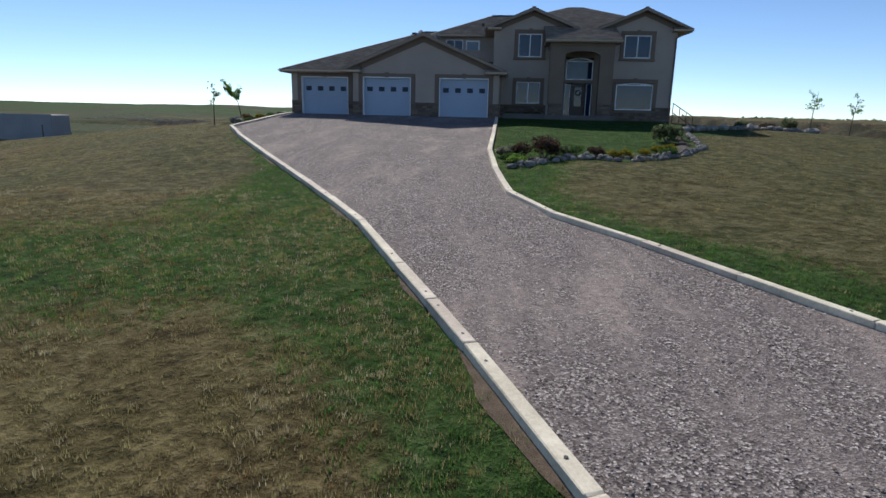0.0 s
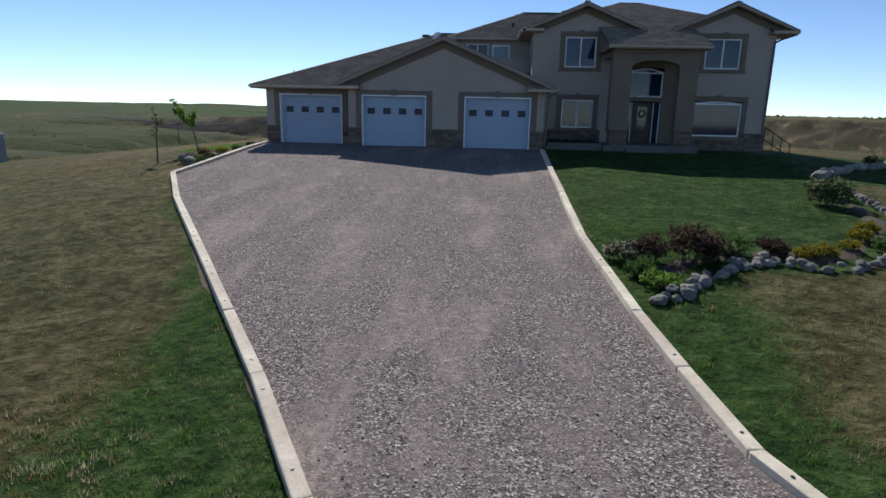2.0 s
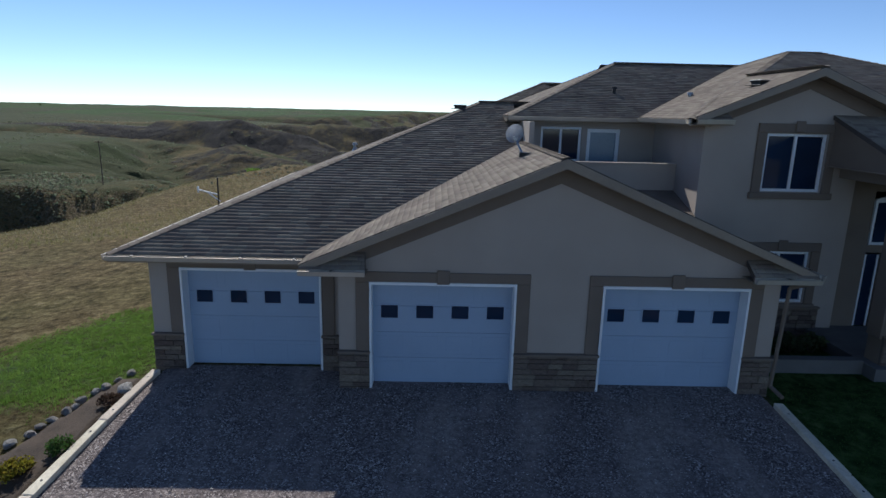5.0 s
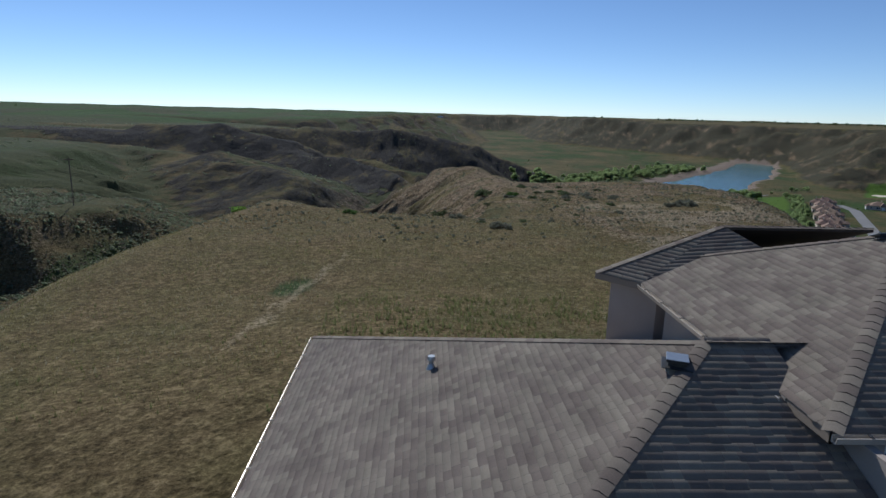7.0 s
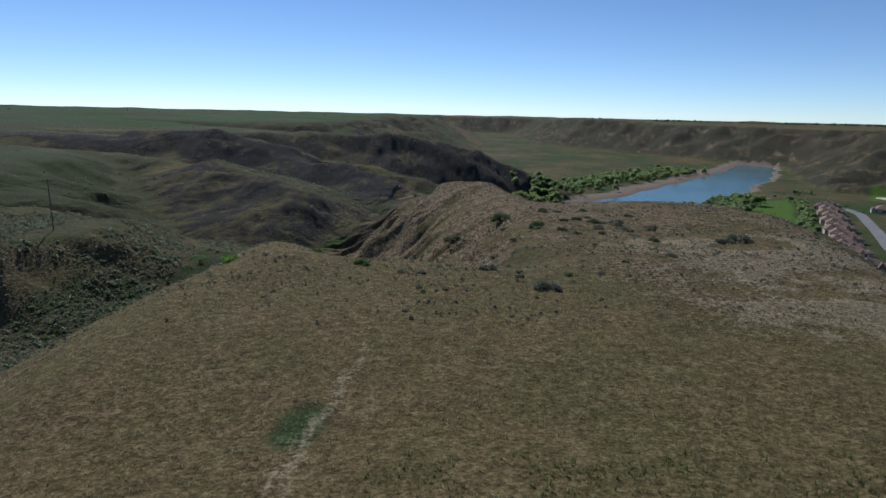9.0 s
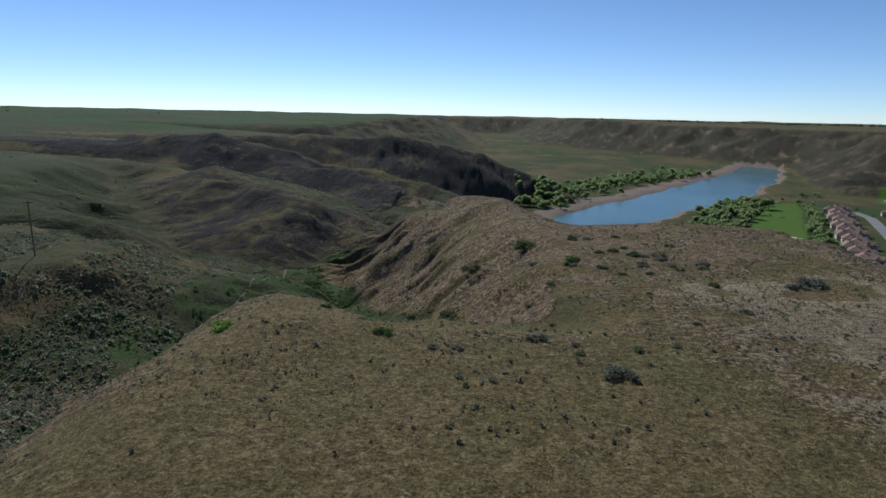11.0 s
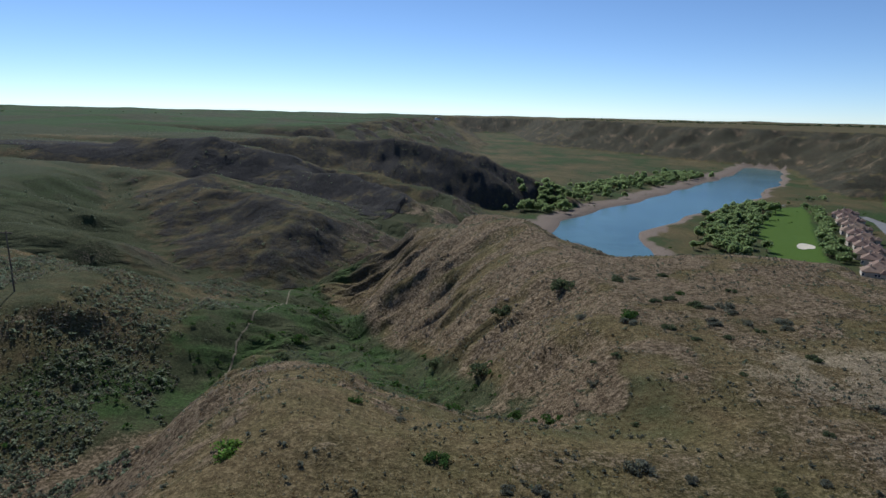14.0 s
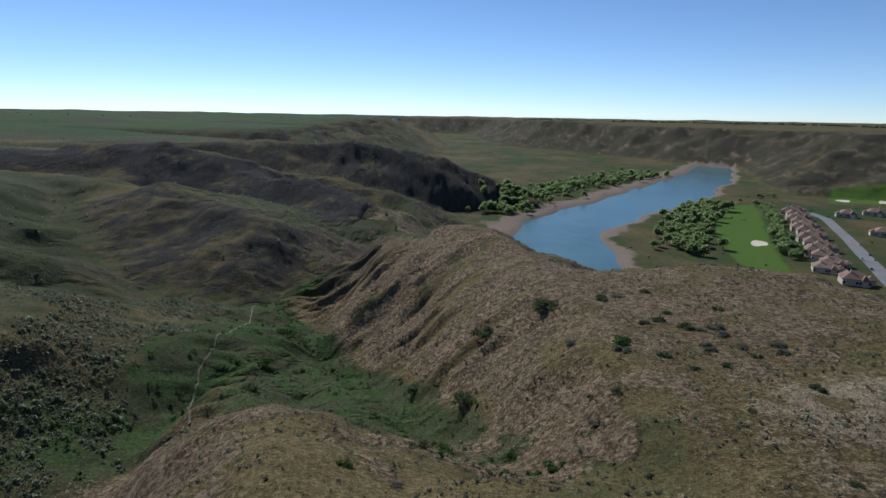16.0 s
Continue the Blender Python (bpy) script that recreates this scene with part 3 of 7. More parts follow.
def ground_material():
    m, nt, b = blank("prairie_ground", 1.0, 0, 0.085)

    def layer(name):
        n = nt.nodes.new("ShaderNodeVertexColor")
        n.layer_name = name
        s = nt.nodes.new("ShaderNodeSeparateColor")
        nt.links.new(n.outputs[0], s.inputs[0])
        return [*s.outputs, n.outputs[1]]

    one, two = layer("cover"), layer("yard")
    huge, big, mid, fine = noise_of(nt, 0.02, 4), noise_of(nt, 0.22, 5, 0.6), noise_of(nt, 1.6, 5, 0.65), noise_of(nt, 11.0, 5, 0.75)
    tuft = noise_of(nt, 4.2, 4, 0.6)
    crag = noise_of(nt, 0.8, 8, 0.74)
    flat = nt.nodes.new("ShaderNodeMapping")
    flat.inputs["Scale"].default_value = (0.05, 0.05, 1.1)
    nt.links.new(place_of(nt), flat.inputs[0])
    strata = noise_of(nt, 1.0, 4, 0.65, flat.outputs[0])

    def total(*terms):
        s = math_of(nt, "MULTIPLY", terms[0][0], terms[0][1])
        for v, k in terms[1:]:
            s = math_of(nt, "ADD", s, math_of(nt, "MULTIPLY", v, k))
        return math_of(nt, "ADD", math_of(nt, "MULTIPLY", math_of(nt, "SUBTRACT", s, 0.5), 2.65), 0.5)

    grit = total((crag, 0.15), (mid, 0.28), (tuft, 0.35), (fine, 0.22))
    slabs = total((crag, 0.40), (strata, 0.06), (mid, 0.29), (tuft, 0.25))

    def edge(mask, soft=0.5):
        s = math_of(nt, "ADD", mask, math_of(nt, "MULTIPLY", math_of(nt, "SUBTRACT", math_of(nt, "ADD", math_of(nt, "MULTIPLY", big, 0.5), math_of(nt, "MULTIPLY", grit, 0.5)), 0.5), soft * 2))
        return ramp(nt, s, [(0.3, (0, 0, 0)), (0.72, (1, 1, 1))])

    dry = ramp(nt, grit, [(0.26, (0.054, 0.038, 0.016)), (0.5, (0.130, 0.095, 0.044)), (0.74, (0.250, 0.188, 0.096))])
    dry2 = ramp(nt, grit, [(0.26, (0.042, 0.036, 0.012)), (0.5, (0.102, 0.086, 0.034)), (0.74, (0.192, 0.160, 0.070))])
    col = mix(nt, ramp(nt, math_of(nt, "ADD", math_of(nt, "MULTIPLY", huge, 0.5), math_of(nt, "MULTIPLY", big, 0.5)), [(0.42, (0, 0, 0)), (0.6, (1, 1, 1))]), dry, dry2)
    green = ramp(nt, grit, [(0.28, (0.0235, 0.0295, 0.0125)), (0.52, (0.054, 0.061, 0.0255)), (0.72, (0.098, 0.100, 0.045))])
    earth = ramp(nt, slabs, [(0.32, (0.092, 0.064, 0.037)), (0.5, (0.188, 0.135, 0.08)), (0.70, (0.335, 0.25, 0.155))])
    # dark slope tone, which also carries the far hills' painted shade
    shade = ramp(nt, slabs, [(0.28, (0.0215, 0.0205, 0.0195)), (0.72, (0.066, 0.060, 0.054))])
    lawn = ramp(nt, grit, [(0.28, (0.015, 0.034, 0.008)), (0.5, (0.038, 0.071, 0.017)), (0.72, (0.076, 0.118, 0.034))])
    sand = ramp(nt, grit, [(0.35, (0.16, 0.12, 0.09)), (0.65, (0.25, 0.20, 0.155))])
    olive = ramp(nt, grit, [(0.33, (0.045, 0.046, 0.015)), (0.52, (0.088, 0.084, 0.034)), (0.67, (0.150, 0.130, 0.064))])
    col = mix(nt, edge(two[2], 0.9), col, olive)
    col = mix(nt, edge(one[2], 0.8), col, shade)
    col = mix(nt, edge(one[0], 0.8), col, green)
    col = mix(nt, edge(one[1], 0.9), col, earth)
    col = mix(nt, edge(two[0], 0.45), col, lawn)
    fair = ramp(nt, grit, [(0.3, (0.062, 0.110, 0.016)), (0.7, (0.105, 0.165, 0.030))])
    path = ramp(nt, grit, [(0.3, (0.21, 0.168, 0.105)), (0.7, (0.42, 0.34, 0.225))])
    col = mix(nt, one[3], col, fair)
    col = mix(nt, math_of(nt, "MULTIPLY", edge(two[3], 0.9), 0.7), col, path)
    col = mix(nt, edge(two[1], 0.3), col, sand)
    nt.links.new(col, b.inputs["Base Color"])
    rough = math_of(nt, "ADD", math_of(nt, "MULTIPLY", mid, 0.8), math_of(nt, "ADD", math_of(nt, "MULTIPLY", tuft, 0.7), math_of(nt, "MULTIPLY", fine, 0.35)))
    steep = math_of(nt, "MULTIPLY", math_of(nt, "MAXIMUM", one[1], one[2]), math_of(nt, "ADD", math_of(nt, "MULTIPLY", crag, 6.0), math_of(nt, "MULTIPLY", strata, 0.25)))
    gullies = math_of(nt, "MULTIPLY", one[2], math_of(nt, "MULTIPLY", noise_of(nt, 0.05, 6, 0.62), 13.0))
    bump_of(nt, b, math_of(nt, "ADD", math_of(nt, "ADD", rough, steep), gullies), 1.0, 0.19)
    return m


def build_ground():
    idx = np.arange(nx * ny).reshape(ny, nx)
    faces = np.stack([idx[:-1, :-1], idx[:-1, 1:], idx[1:, 1:], idx[1:, :-1]], -1).reshape(-1, 4)
    me = from_arrays("ground", np.stack([gx, gy, gz], -1), faces)
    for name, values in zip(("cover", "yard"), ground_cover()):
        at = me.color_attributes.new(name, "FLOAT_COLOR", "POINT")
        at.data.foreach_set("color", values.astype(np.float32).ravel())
    return tagged(put_mesh("ground", me, ground_material(), smooth=True), "dry prairie grass slopes with coulees and bare earth", "ground", kind="structure")


ground = build_ground()


def water_material():
    m, nt, b = blank("river_water", 0.22, 0, 0.28)
    nt.links.new(ramp(nt, noise_of(nt, 0.012, 3), [(0.35, (0.068, 0.13, 0.128)), (0.65, (0.098, 0.175, 0.168))]), b.inputs["Base Color"])
    bump_of(nt, b, noise_of(nt, 0.35, 4), 0.25, 0.3)
    return m


bm = bmesh.new()
pts = [bm.verts.new((x, y, WATER_Z)) for x, y in ((20, 330), (560, 330), (1200, 1300), (1200, 1900), (500, 1500), (60, 900))]
bm.faces.new(pts)
tagged(part("water", bm, water_material()), "calm blue river with sandy banks", "river", kind="structure")


def gravel_material():
    m, nt, b = blank("driveway_gravel", 0.95, 0, 0.12)
    v = nt.nodes.new("ShaderNodeTexVoronoi")
    v.inputs["Scale"].default_value = 40
    nt.links.new(place_of(nt), v.inputs["Vector"])
    pick = nt.nodes.new("ShaderNodeSeparateColor")
    nt.links.new(v.outputs["Color"], pick.inputs[0])
    stones = ramp(nt, pick.outputs[0], [(0.0, (0.046, 0.038, 0.037)), (0.3, (0.115, 0.094, 0.088)), (0.7, (0.24, 0.202, 0.184)), (0.88, (0.38, 0.33, 0.30)), (1.0, (0.60, 0.53, 0.485))])
    lane = nt.nodes.new("ShaderNodeMapping")
    lane.inputs["Scale"].default_value = (1.0, 0.28, 1.0)
    nt.links.new(place_of(nt), lane.inputs[0])
    worn = noise_of(nt, 0.8, 5, 0.65, lane.outputs[0])
    tracks = ramp(nt, worn, [(0.38, (0.142, 0.116, 0.113)), (0.5, (0.215, 0.176, 0.164)), (0.62, (0.315, 0.258, 0.225))])
    fines = ramp(nt, noise_of(nt, 8, 6, 0.78), [(0.36, (0.6, 0.6, 0.6)), (0.64, (1.26, 1.26, 1.26))])
    cover = ramp(nt, math_of(nt, "ADD", math_of(nt, "MULTIPLY", worn, 0.6), math_of(nt, "MULTIPLY", noise_of(nt, 2.5, 4, 0.6), 0.4)), [(0.43, (0.95, 0.95, 0.95)), (0.57, (0.15, 0.15, 0.15))])
    col = mix(nt, cover, mix(nt, 1.0, tracks, fines, "MULTIPLY"), stones)
    nt.links.new(col, b.inputs["Base Color"])
    bump_of(nt, b, math_of(nt, "ADD", v.outputs["Distance"], noise_of(nt, 60, 3)), 0.5, 0.025)
    return m


GRAVEL = gravel_material()


def build_driveway():
    ys = np.concatenate([np.arange(-46, -1, 0.5), np.linspace(-0.9, 0.95, 6)])
    cols = 36
    x0, x1 = edge_x(LEFT_EDGE, ys), edge_x(RIGHT_EDGE, ys)
    s = np.linspace(0, 1, cols)
    x = x0[:, None] + (x1 - x0)[:, None] * s
    y = np.repeat(ys[:, None], cols, 1)
    z = height(x, y) + 0.035 + 0.02 * WV.many(x / 2.5, y / 2.5, 3)
    z = np.where(y > -0.6, np.minimum(z, 0.012), z)
    idx = np.arange(x.size).reshape(x.shape)
    faces = np.stack([idx[:-1, :-1], idx[:-1, 1:], idx[1:, 1:], idx[1:, :-1]], -1).reshape(-1, 4)
    me = from_arrays("road", np.stack([x, y, z], -1), faces)
    return tagged(put_mesh("road", me, GRAVEL, smooth=True), "pinkish grey gravel driveway rising to the garage", "driveway", kind="structure")


driveway = build_driveway()

# ---- the house ----
house = thing("house", (0, 0, 0), "two-storey beige stucco house with triple garage and stone base", "house")


def wall_piece(name, boxes, material, label="", bevel=0.0):
    for b in boxes:
        ob = part(name, box(*b, bevel), material, house, label)
    return ob


def gable_wall(name, x0, x1, apex, y0, y1, z0, ze, za, openings):
    """A wall with a pointed top and square openings (x0, x1, z0, z1), cut into upright strips."""
    xs = sorted({x0, x1, apex, *(o[0] for o in openings), *(o[1] for o in openings)})
    bm = bmesh.new()

    def top(x):
        return ze + (za - ze) * (1 - abs(x - apex) / max(apex - x0, x1 - apex)) if za > ze else ze

    def strip(a, b, lo, hi_a, hi_b):
        v = [bm.verts.new(p) for p in ((a, y0, lo), (b, y0, lo), (b, y0, hi_b), (a, y0, hi_a), (a, y1, lo), (b, y1, lo), (b, y1, hi_b), (a, y1, hi_a))]
        for q in ((0, 1, 2, 3), (7, 6, 5, 4), (0, 4, 5, 1), (3, 2, 6, 7), (0, 3, 7, 4), (1, 5, 6, 2)):
            bm.faces.new([v[i] for i in q])

    for a, b in zip(xs, xs[1:]):
        inside_o = sorted([o for o in openings if o[0] <= a + 1e-6 and o[1] >= b - 1e-6], key=lambda o: o[2])
        lo = z0
        for o in inside_o:
            if o[2] > lo:
                strip(a, b, lo, o[2], o[2])
            lo = o[3]
        strip(a, b, lo, top(a), top(b))
    bmesh.ops.remove_doubles(bm, verts=bm.verts, dist=1e-4)
    bmesh.ops.recalc_face_normals(bm, faces=bm.faces)
    return part(name, bm, STUCCO, house)


BASE = -0.5
DOORS = ((-5.72, -2.68, 0.83), (-1.5, 1.5, 0.0), (3.32, 6.34, 0.0))
DOOR_TOP = 2.33
# garage fronts, with the doors' openings going through them
gable_wall("wall", -6.42, -2.16, -4.3, 0.83, 1.13, BASE, 2.72, 2.72, [(DOORS[0][0], DOORS[0][1], BASE, DOOR_TOP)])
gable_wall("wall", -2.16, 7.0, 2.3, 0.0, 0.3, BASE, 2.85, 4.80, [(a, b, BASE, DOOR_TOP) for a, b, _ in DOORS[1:]])
# further garage walls
wall_piece("wall", [(-6.42, -6.17, 1.13, 16.8, BASE - 1, 2.72), (-6.17, 4.0, 16.55, 16.8, BASE - 1, 2.72), (-2.16, -1.91, 0.3, 0.83, BASE, 2.72), (6.75, 7.0, 0.3, 3.42, BASE, 2.72)], STUCCO)
# main block: two gabled fronts
WIN = {"upper_l": (8.15, 9.69, 3.96, 5.43), "lower_l": (8.15, 9.72, 0.98, 2.38), "upper_r": (15.0, 16.7, 3.98, 5.41), "lower_r": (14.7, 17.08, 0.70, 2.42)}
gable_wall("wall", 6.54, 10.6, 9.05, 3.42, 3.67, BASE, 5.80, 6.84, [WIN["upper_l"], WIN["lower_l"]])
gable_wall("wall", 13.9, 18.3, 16.15, 3.42, 3.67, BASE - 1, 5.92, 6.88, [WIN["upper_r"], WIN["lower_r"]])
wall_piece("wall", [(6.54, 6.79, 3.67, 6.9, BASE, 5.72), (18.05, 18.3, 3.67, 16.0, BASE - 2, 5.72), (2.4, 18.05, 15.75, 16.0, BASE - 1, 5.72)], STUCCO)
SMALL = ((3.02, 4.28, 4.35, 5.40), (4.46, 5.48, 3.4, 5.36))
gable_wall("wall", 2.4, 6.54, 4.4, 6.9, 7.15, BASE, 5.72, 5.72, [SMALL[0], SMALL[1]])
wall_piece("wall", [(2.4, 2.65, 7.15, 13.2, BASE, 5.72)], STUCCO)
wall_piece("parapet", [(2.5, 6.54, 4.95, 5.15, 2.9, 4.45)], STUCCO, "low stucco balcony wall")
wall_piece("parapet_cap", [(2.5, 6.54, 4.91, 5.19, 4.45, 4.50)], STUCCO)
wall_piece("balcony_floor", [(2.4, 6.54, 5.15, 6.9, 3.2, 3.4)], CONCRETE)
part("wall", prism([(10.6, 5.4), (11.8, 5.4), (11.8, 5.70), (10.6, 6.19)], 3.42, 3.67), STUCCO, house)
part("wall", prism([(13.9, 5.4), (13.35, 5.4), (13.35, 5.68), (13.9, 5.91)], 3.42, 3.67), STUCCO, house)
# the bay at the back, set at an angle
bm = bmesh.new()
BAY = ((1.75, 13.0), (2.35, 13.65), (1.5, 14.75), (4.4, 17.75), (7.5, 17.75), (7.5, 13.0))
lo_v = [bm.verts.new((x, y, BASE - 1)) for x, y in BAY[1:]]
hi_v = [bm.verts.new((x, y, 5.72)) for x, y in BAY[1:]]
bm.faces.new(hi_v)
for i in range(len(lo_v)):
    j = (i + 1) % len(lo_v)
    bm.faces.new((lo_v[i], lo_v[j], hi_v[j], hi_v[i]))
bmesh.ops.recalc_face_normals(bm, faces=bm.faces)
part("wall", bm, STUCCO, house, "angled stucco bay at the back")

# the porch: two square columns under an arched front
PY0, PY1 = 1.0, 1.45
arch = [(11.0, 3.86)] + [(12.08 - 1.08 * math.cos(a), 3.86 + 0.30 * math.sin(a)) for a in np.linspace(0.15, math.pi - 0.15, 11)] + [(13.16, 3.86)]
out = [(10.15, -0.2), (11.0, -0.2)] + arch + [(13.16, -0.2), (14.0, -0.2), (14.0, 4.75), (10.15, 4.75)]
bm = bmesh.new()
f_v = [bm.verts.new((x, PY0, z)) for x, z in out]
g_v = [bm.verts.new((x, PY1, z)) for x, z in out]
for i in range(len(out)):
    j = (i + 1) % len(out)
    bm.faces.new((f_v[i], f_v[j], g_v[j], g_v[i]))
bmesh.ops.triangle_fill(bm, use_beauty=True, use_dissolve=False, edges=[bm.edges.get((f_v[i], f_v[(i + 1) % len(out)])) for i in range(len(out))])
bmesh.ops.triangle_fill(bm, use_beauty=True, use_dissolve=False, edges=[bm.edges.get((g_v[i], g_v[(i + 1) % len(out)])) for i in range(len(out))])
bmesh.ops.recalc_face_normals(bm, faces=bm.faces)
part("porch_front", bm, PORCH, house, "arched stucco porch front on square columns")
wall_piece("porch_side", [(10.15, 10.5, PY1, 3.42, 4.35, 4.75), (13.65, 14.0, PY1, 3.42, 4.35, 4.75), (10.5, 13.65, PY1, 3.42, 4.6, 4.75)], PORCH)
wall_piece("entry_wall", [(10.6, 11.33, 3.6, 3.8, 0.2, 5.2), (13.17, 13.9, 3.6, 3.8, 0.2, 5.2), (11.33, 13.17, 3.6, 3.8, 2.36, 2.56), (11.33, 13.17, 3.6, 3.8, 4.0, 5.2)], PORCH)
wall_piece("porch_floor", [(9.9, 14.25, 0.7, 3.6, -0.6, 0.28)], CONCRETE)
wall_piece("step", [(10.9, 13.3, 0.3, 0.7, -0.6, 0.12)], CONCRETE)
wall_piece("step", [(10.9, 13.3, -0.1, 0.3, -0.6, -0.04)], CONCRETE)
wall_piece("planter_wall", [(7.3, 9.9, 1.1, 1.35, -0.5, 0.32)], CONCRETE, "low concrete planter wall")


# ---- stucco bands, corner trims ----
def band(boxes, label="brown stucco band"):
    return wall_piece("trim", boxes, TRIM, label, 0.012)


for a, b, y in DOORS:
    m = (a + b) / 2
    band([(a - 0.30, b + 0.30, y - 0.05, y, DOOR_TOP + 0.02, DOOR_TOP + 0.24), (a - 0.30, a - 0.02, y - 0.045, y, 0.8, DOOR_TOP + 0.02), (b + 0.02, b + 0.30, y - 0.045, y, 0.8, DOOR_TOP + 0.02),
          (m - 0.13, m + 0.13, y - 0.09, y - 0.05, DOOR_TOP + 0.0, DOOR_TOP + 0.30)])
for name, (a, b, lo, hi) in WIN.items():
    top_h = 0.25
    bits = [(a - 0.26, b + 0.26, 3.36, 3.42, hi + 0.02, hi + top_h), (a - 0.26, a - 0.02, 3.365, 3.42, lo - 0.02, hi + 0.02), (b + 0.02, b + 0.26, 3.365, 3.42, lo - 0.02, hi + 0.02),
            (a - 0.30, b + 0.30, 3.33, 3.42, lo - 0.18, lo - 0.02), ((a + b) / 2 - 0.12, (a + b) / 2 + 0.12, 3.32, 3.36, hi + 0.04, hi + top_h + 0.07)]
    band(bits)
band([(10.10, 14.05, 0.94, 1.0, 4.45, 4.75), (10.08, 10.15, 1.0, 1.45, 0.9, 4.75)], "brown stucco band over the porch")

# ---- windows ----
# pale blue-grey surface for the balcony door's pane
PALE_PANE = surface("pale_blue_pane", (0.17, 0.235, 0.30), (0.23, 0.30, 0.375), 1.5, 12, 0.2, 0.0)


def window(x0, x1, z0, z1, y, panes=2, arch=0.0, frame_w=0.07, depth=0.1, label="white framed window", glass=GLASS):
    """A window set in a front wall; panes side by side."""
    bm = bmesh.new()
    add_box(bm, x0, x1, y, y + depth, z0, z0 + frame_w, 0.008)
    add_box(bm, x0, x1, y, y + depth, z1 - frame_w, z1, 0.008)
    add_box(bm, x0, x0 + frame_w, y, y + depth, z0 + frame_w, z1 - frame_w, 0.008)
    add_box(bm, x1 - frame_w, x1, y, y + depth, z0 + frame_w, z1 - frame_w, 0.008)
    w = part("window", bm, WHITE, house, label)
    step_x = (x1 - x0) / panes
    for i in range(panes):
        a, b = x0 + i * step_x + (frame_w if i == 0 else 0.035), x0 + (i + 1) * step_x - (frame_w if i == panes - 1 else 0.035)
        part("pane", box(a, b, y + 0.05, y + 0.062, z0 + frame_w, z1 - frame_w), glass, w, "reflecting glass pane")
        if i:
            part("mullion", box(x0 + i * step_x - 0.035, x0 + i * step_x + 0.035, y + 0.005, y + depth - 0.01, z0 + frame_w, z1 - frame_w, 0.006), WHITE, w)
    if arch:
        n = 12
        pts = [(x0 + (x1 - x0) * i / n, z1 + arch * math.sin(math.pi * i / n)) for i in range(n + 1)]
        inn = [(x0 + 0.06 + (x1 - x0 - 0.12) * i / n, z1 - 0.06 + arch * math.sin(math.pi * i / n)) for i in range(n + 1)]
        part("frame_arch", prism(pts + inn[::-1], y - 0.002, y + depth), WHITE, w)
        part("pane", prism([(x0 + 0.05, z1 - 0.08)] + inn + [(x1 - 0.05, z1 - 0.08)], y + 0.03, y + 0.04), GLASS, w, "arched glass pane")
    return w


window(*WIN["upper_l"], 3.46)
window(*WIN["lower_l"], 3.46)
window(*WIN["upper_r"], 3.46)
window(WIN["lower_r"][0], WIN["lower_r"][1], WIN["lower_r"][2], WIN["lower_r"][3] - 0.10, 3.44, 1, 0.10, label="wide window with an arched head")
window(*SMALL[0], 6.94)
window(*SMALL[1], 6.94, 1, frame_w=0.11, label="white glazed balcony door", glass=PALE_PANE)
window(11.36, 13.14, 2.57, 3.78, 3.58, 1, 0.2, label="tall arched transom window over the entry")


# ---- front door with side lights ----
FRONT = surface("front_door_stain", (0.035, 0.022, 0.016), (0.07, 0.045, 0.032), 2, 30, 0.4, 0.1)
entry = part("front_door", box(11.82, 12.70, 3.64, 3.72, 0.28, 2.30, 0.01), FRONT, house, "dark entry door with a glazed panel")
part("door_glass", box(12.02, 12.50, 3.625, 3.64, 0.85, 2.10, 0.006), GLASS, entry)
wreath = bmesh.new()
ring_n = 14
for i in range(ring_n):
    a, b = 2 * math.pi * i / ring_n, 2 * math.pi * (i + 1) / ring_n
    add_tube(wreath, (12.26 + 0.16 * math.cos(a), 3.60, 1.75 + 0.16 * math.sin(a)), (12.26 + 0.16 * math.cos(b), 3.60, 1.75 + 0.16 * math.sin(b)), 0.035, n=6)
part("wreath", wreath, SHRUB_DARK, entry, "round dark wreath")
for x0, x1 in ((11.36, 11.74), (12.78, 13.14)):
    w = part("side_light", box(x0, x1, 3.66, 3.70, 0.28, 2.30), GLASS, house, "narrow glazed side light")
    for a, b in ((x0, x0 + 0.045), (x1 - 0.045, x1)):
        part("frame", box(a, b, 3.62, 3.66, 0.28, 2.30, 0.006), WHITE, w)
part("door_frame", box(11.74, 11.82, 3.61, 3.72, 0.28, 2.36, 0.006), FRONT, house)
part("door_frame", box(12.70, 12.78, 3.61, 3.72, 0.28, 2.36, 0.006), FRONT, house)


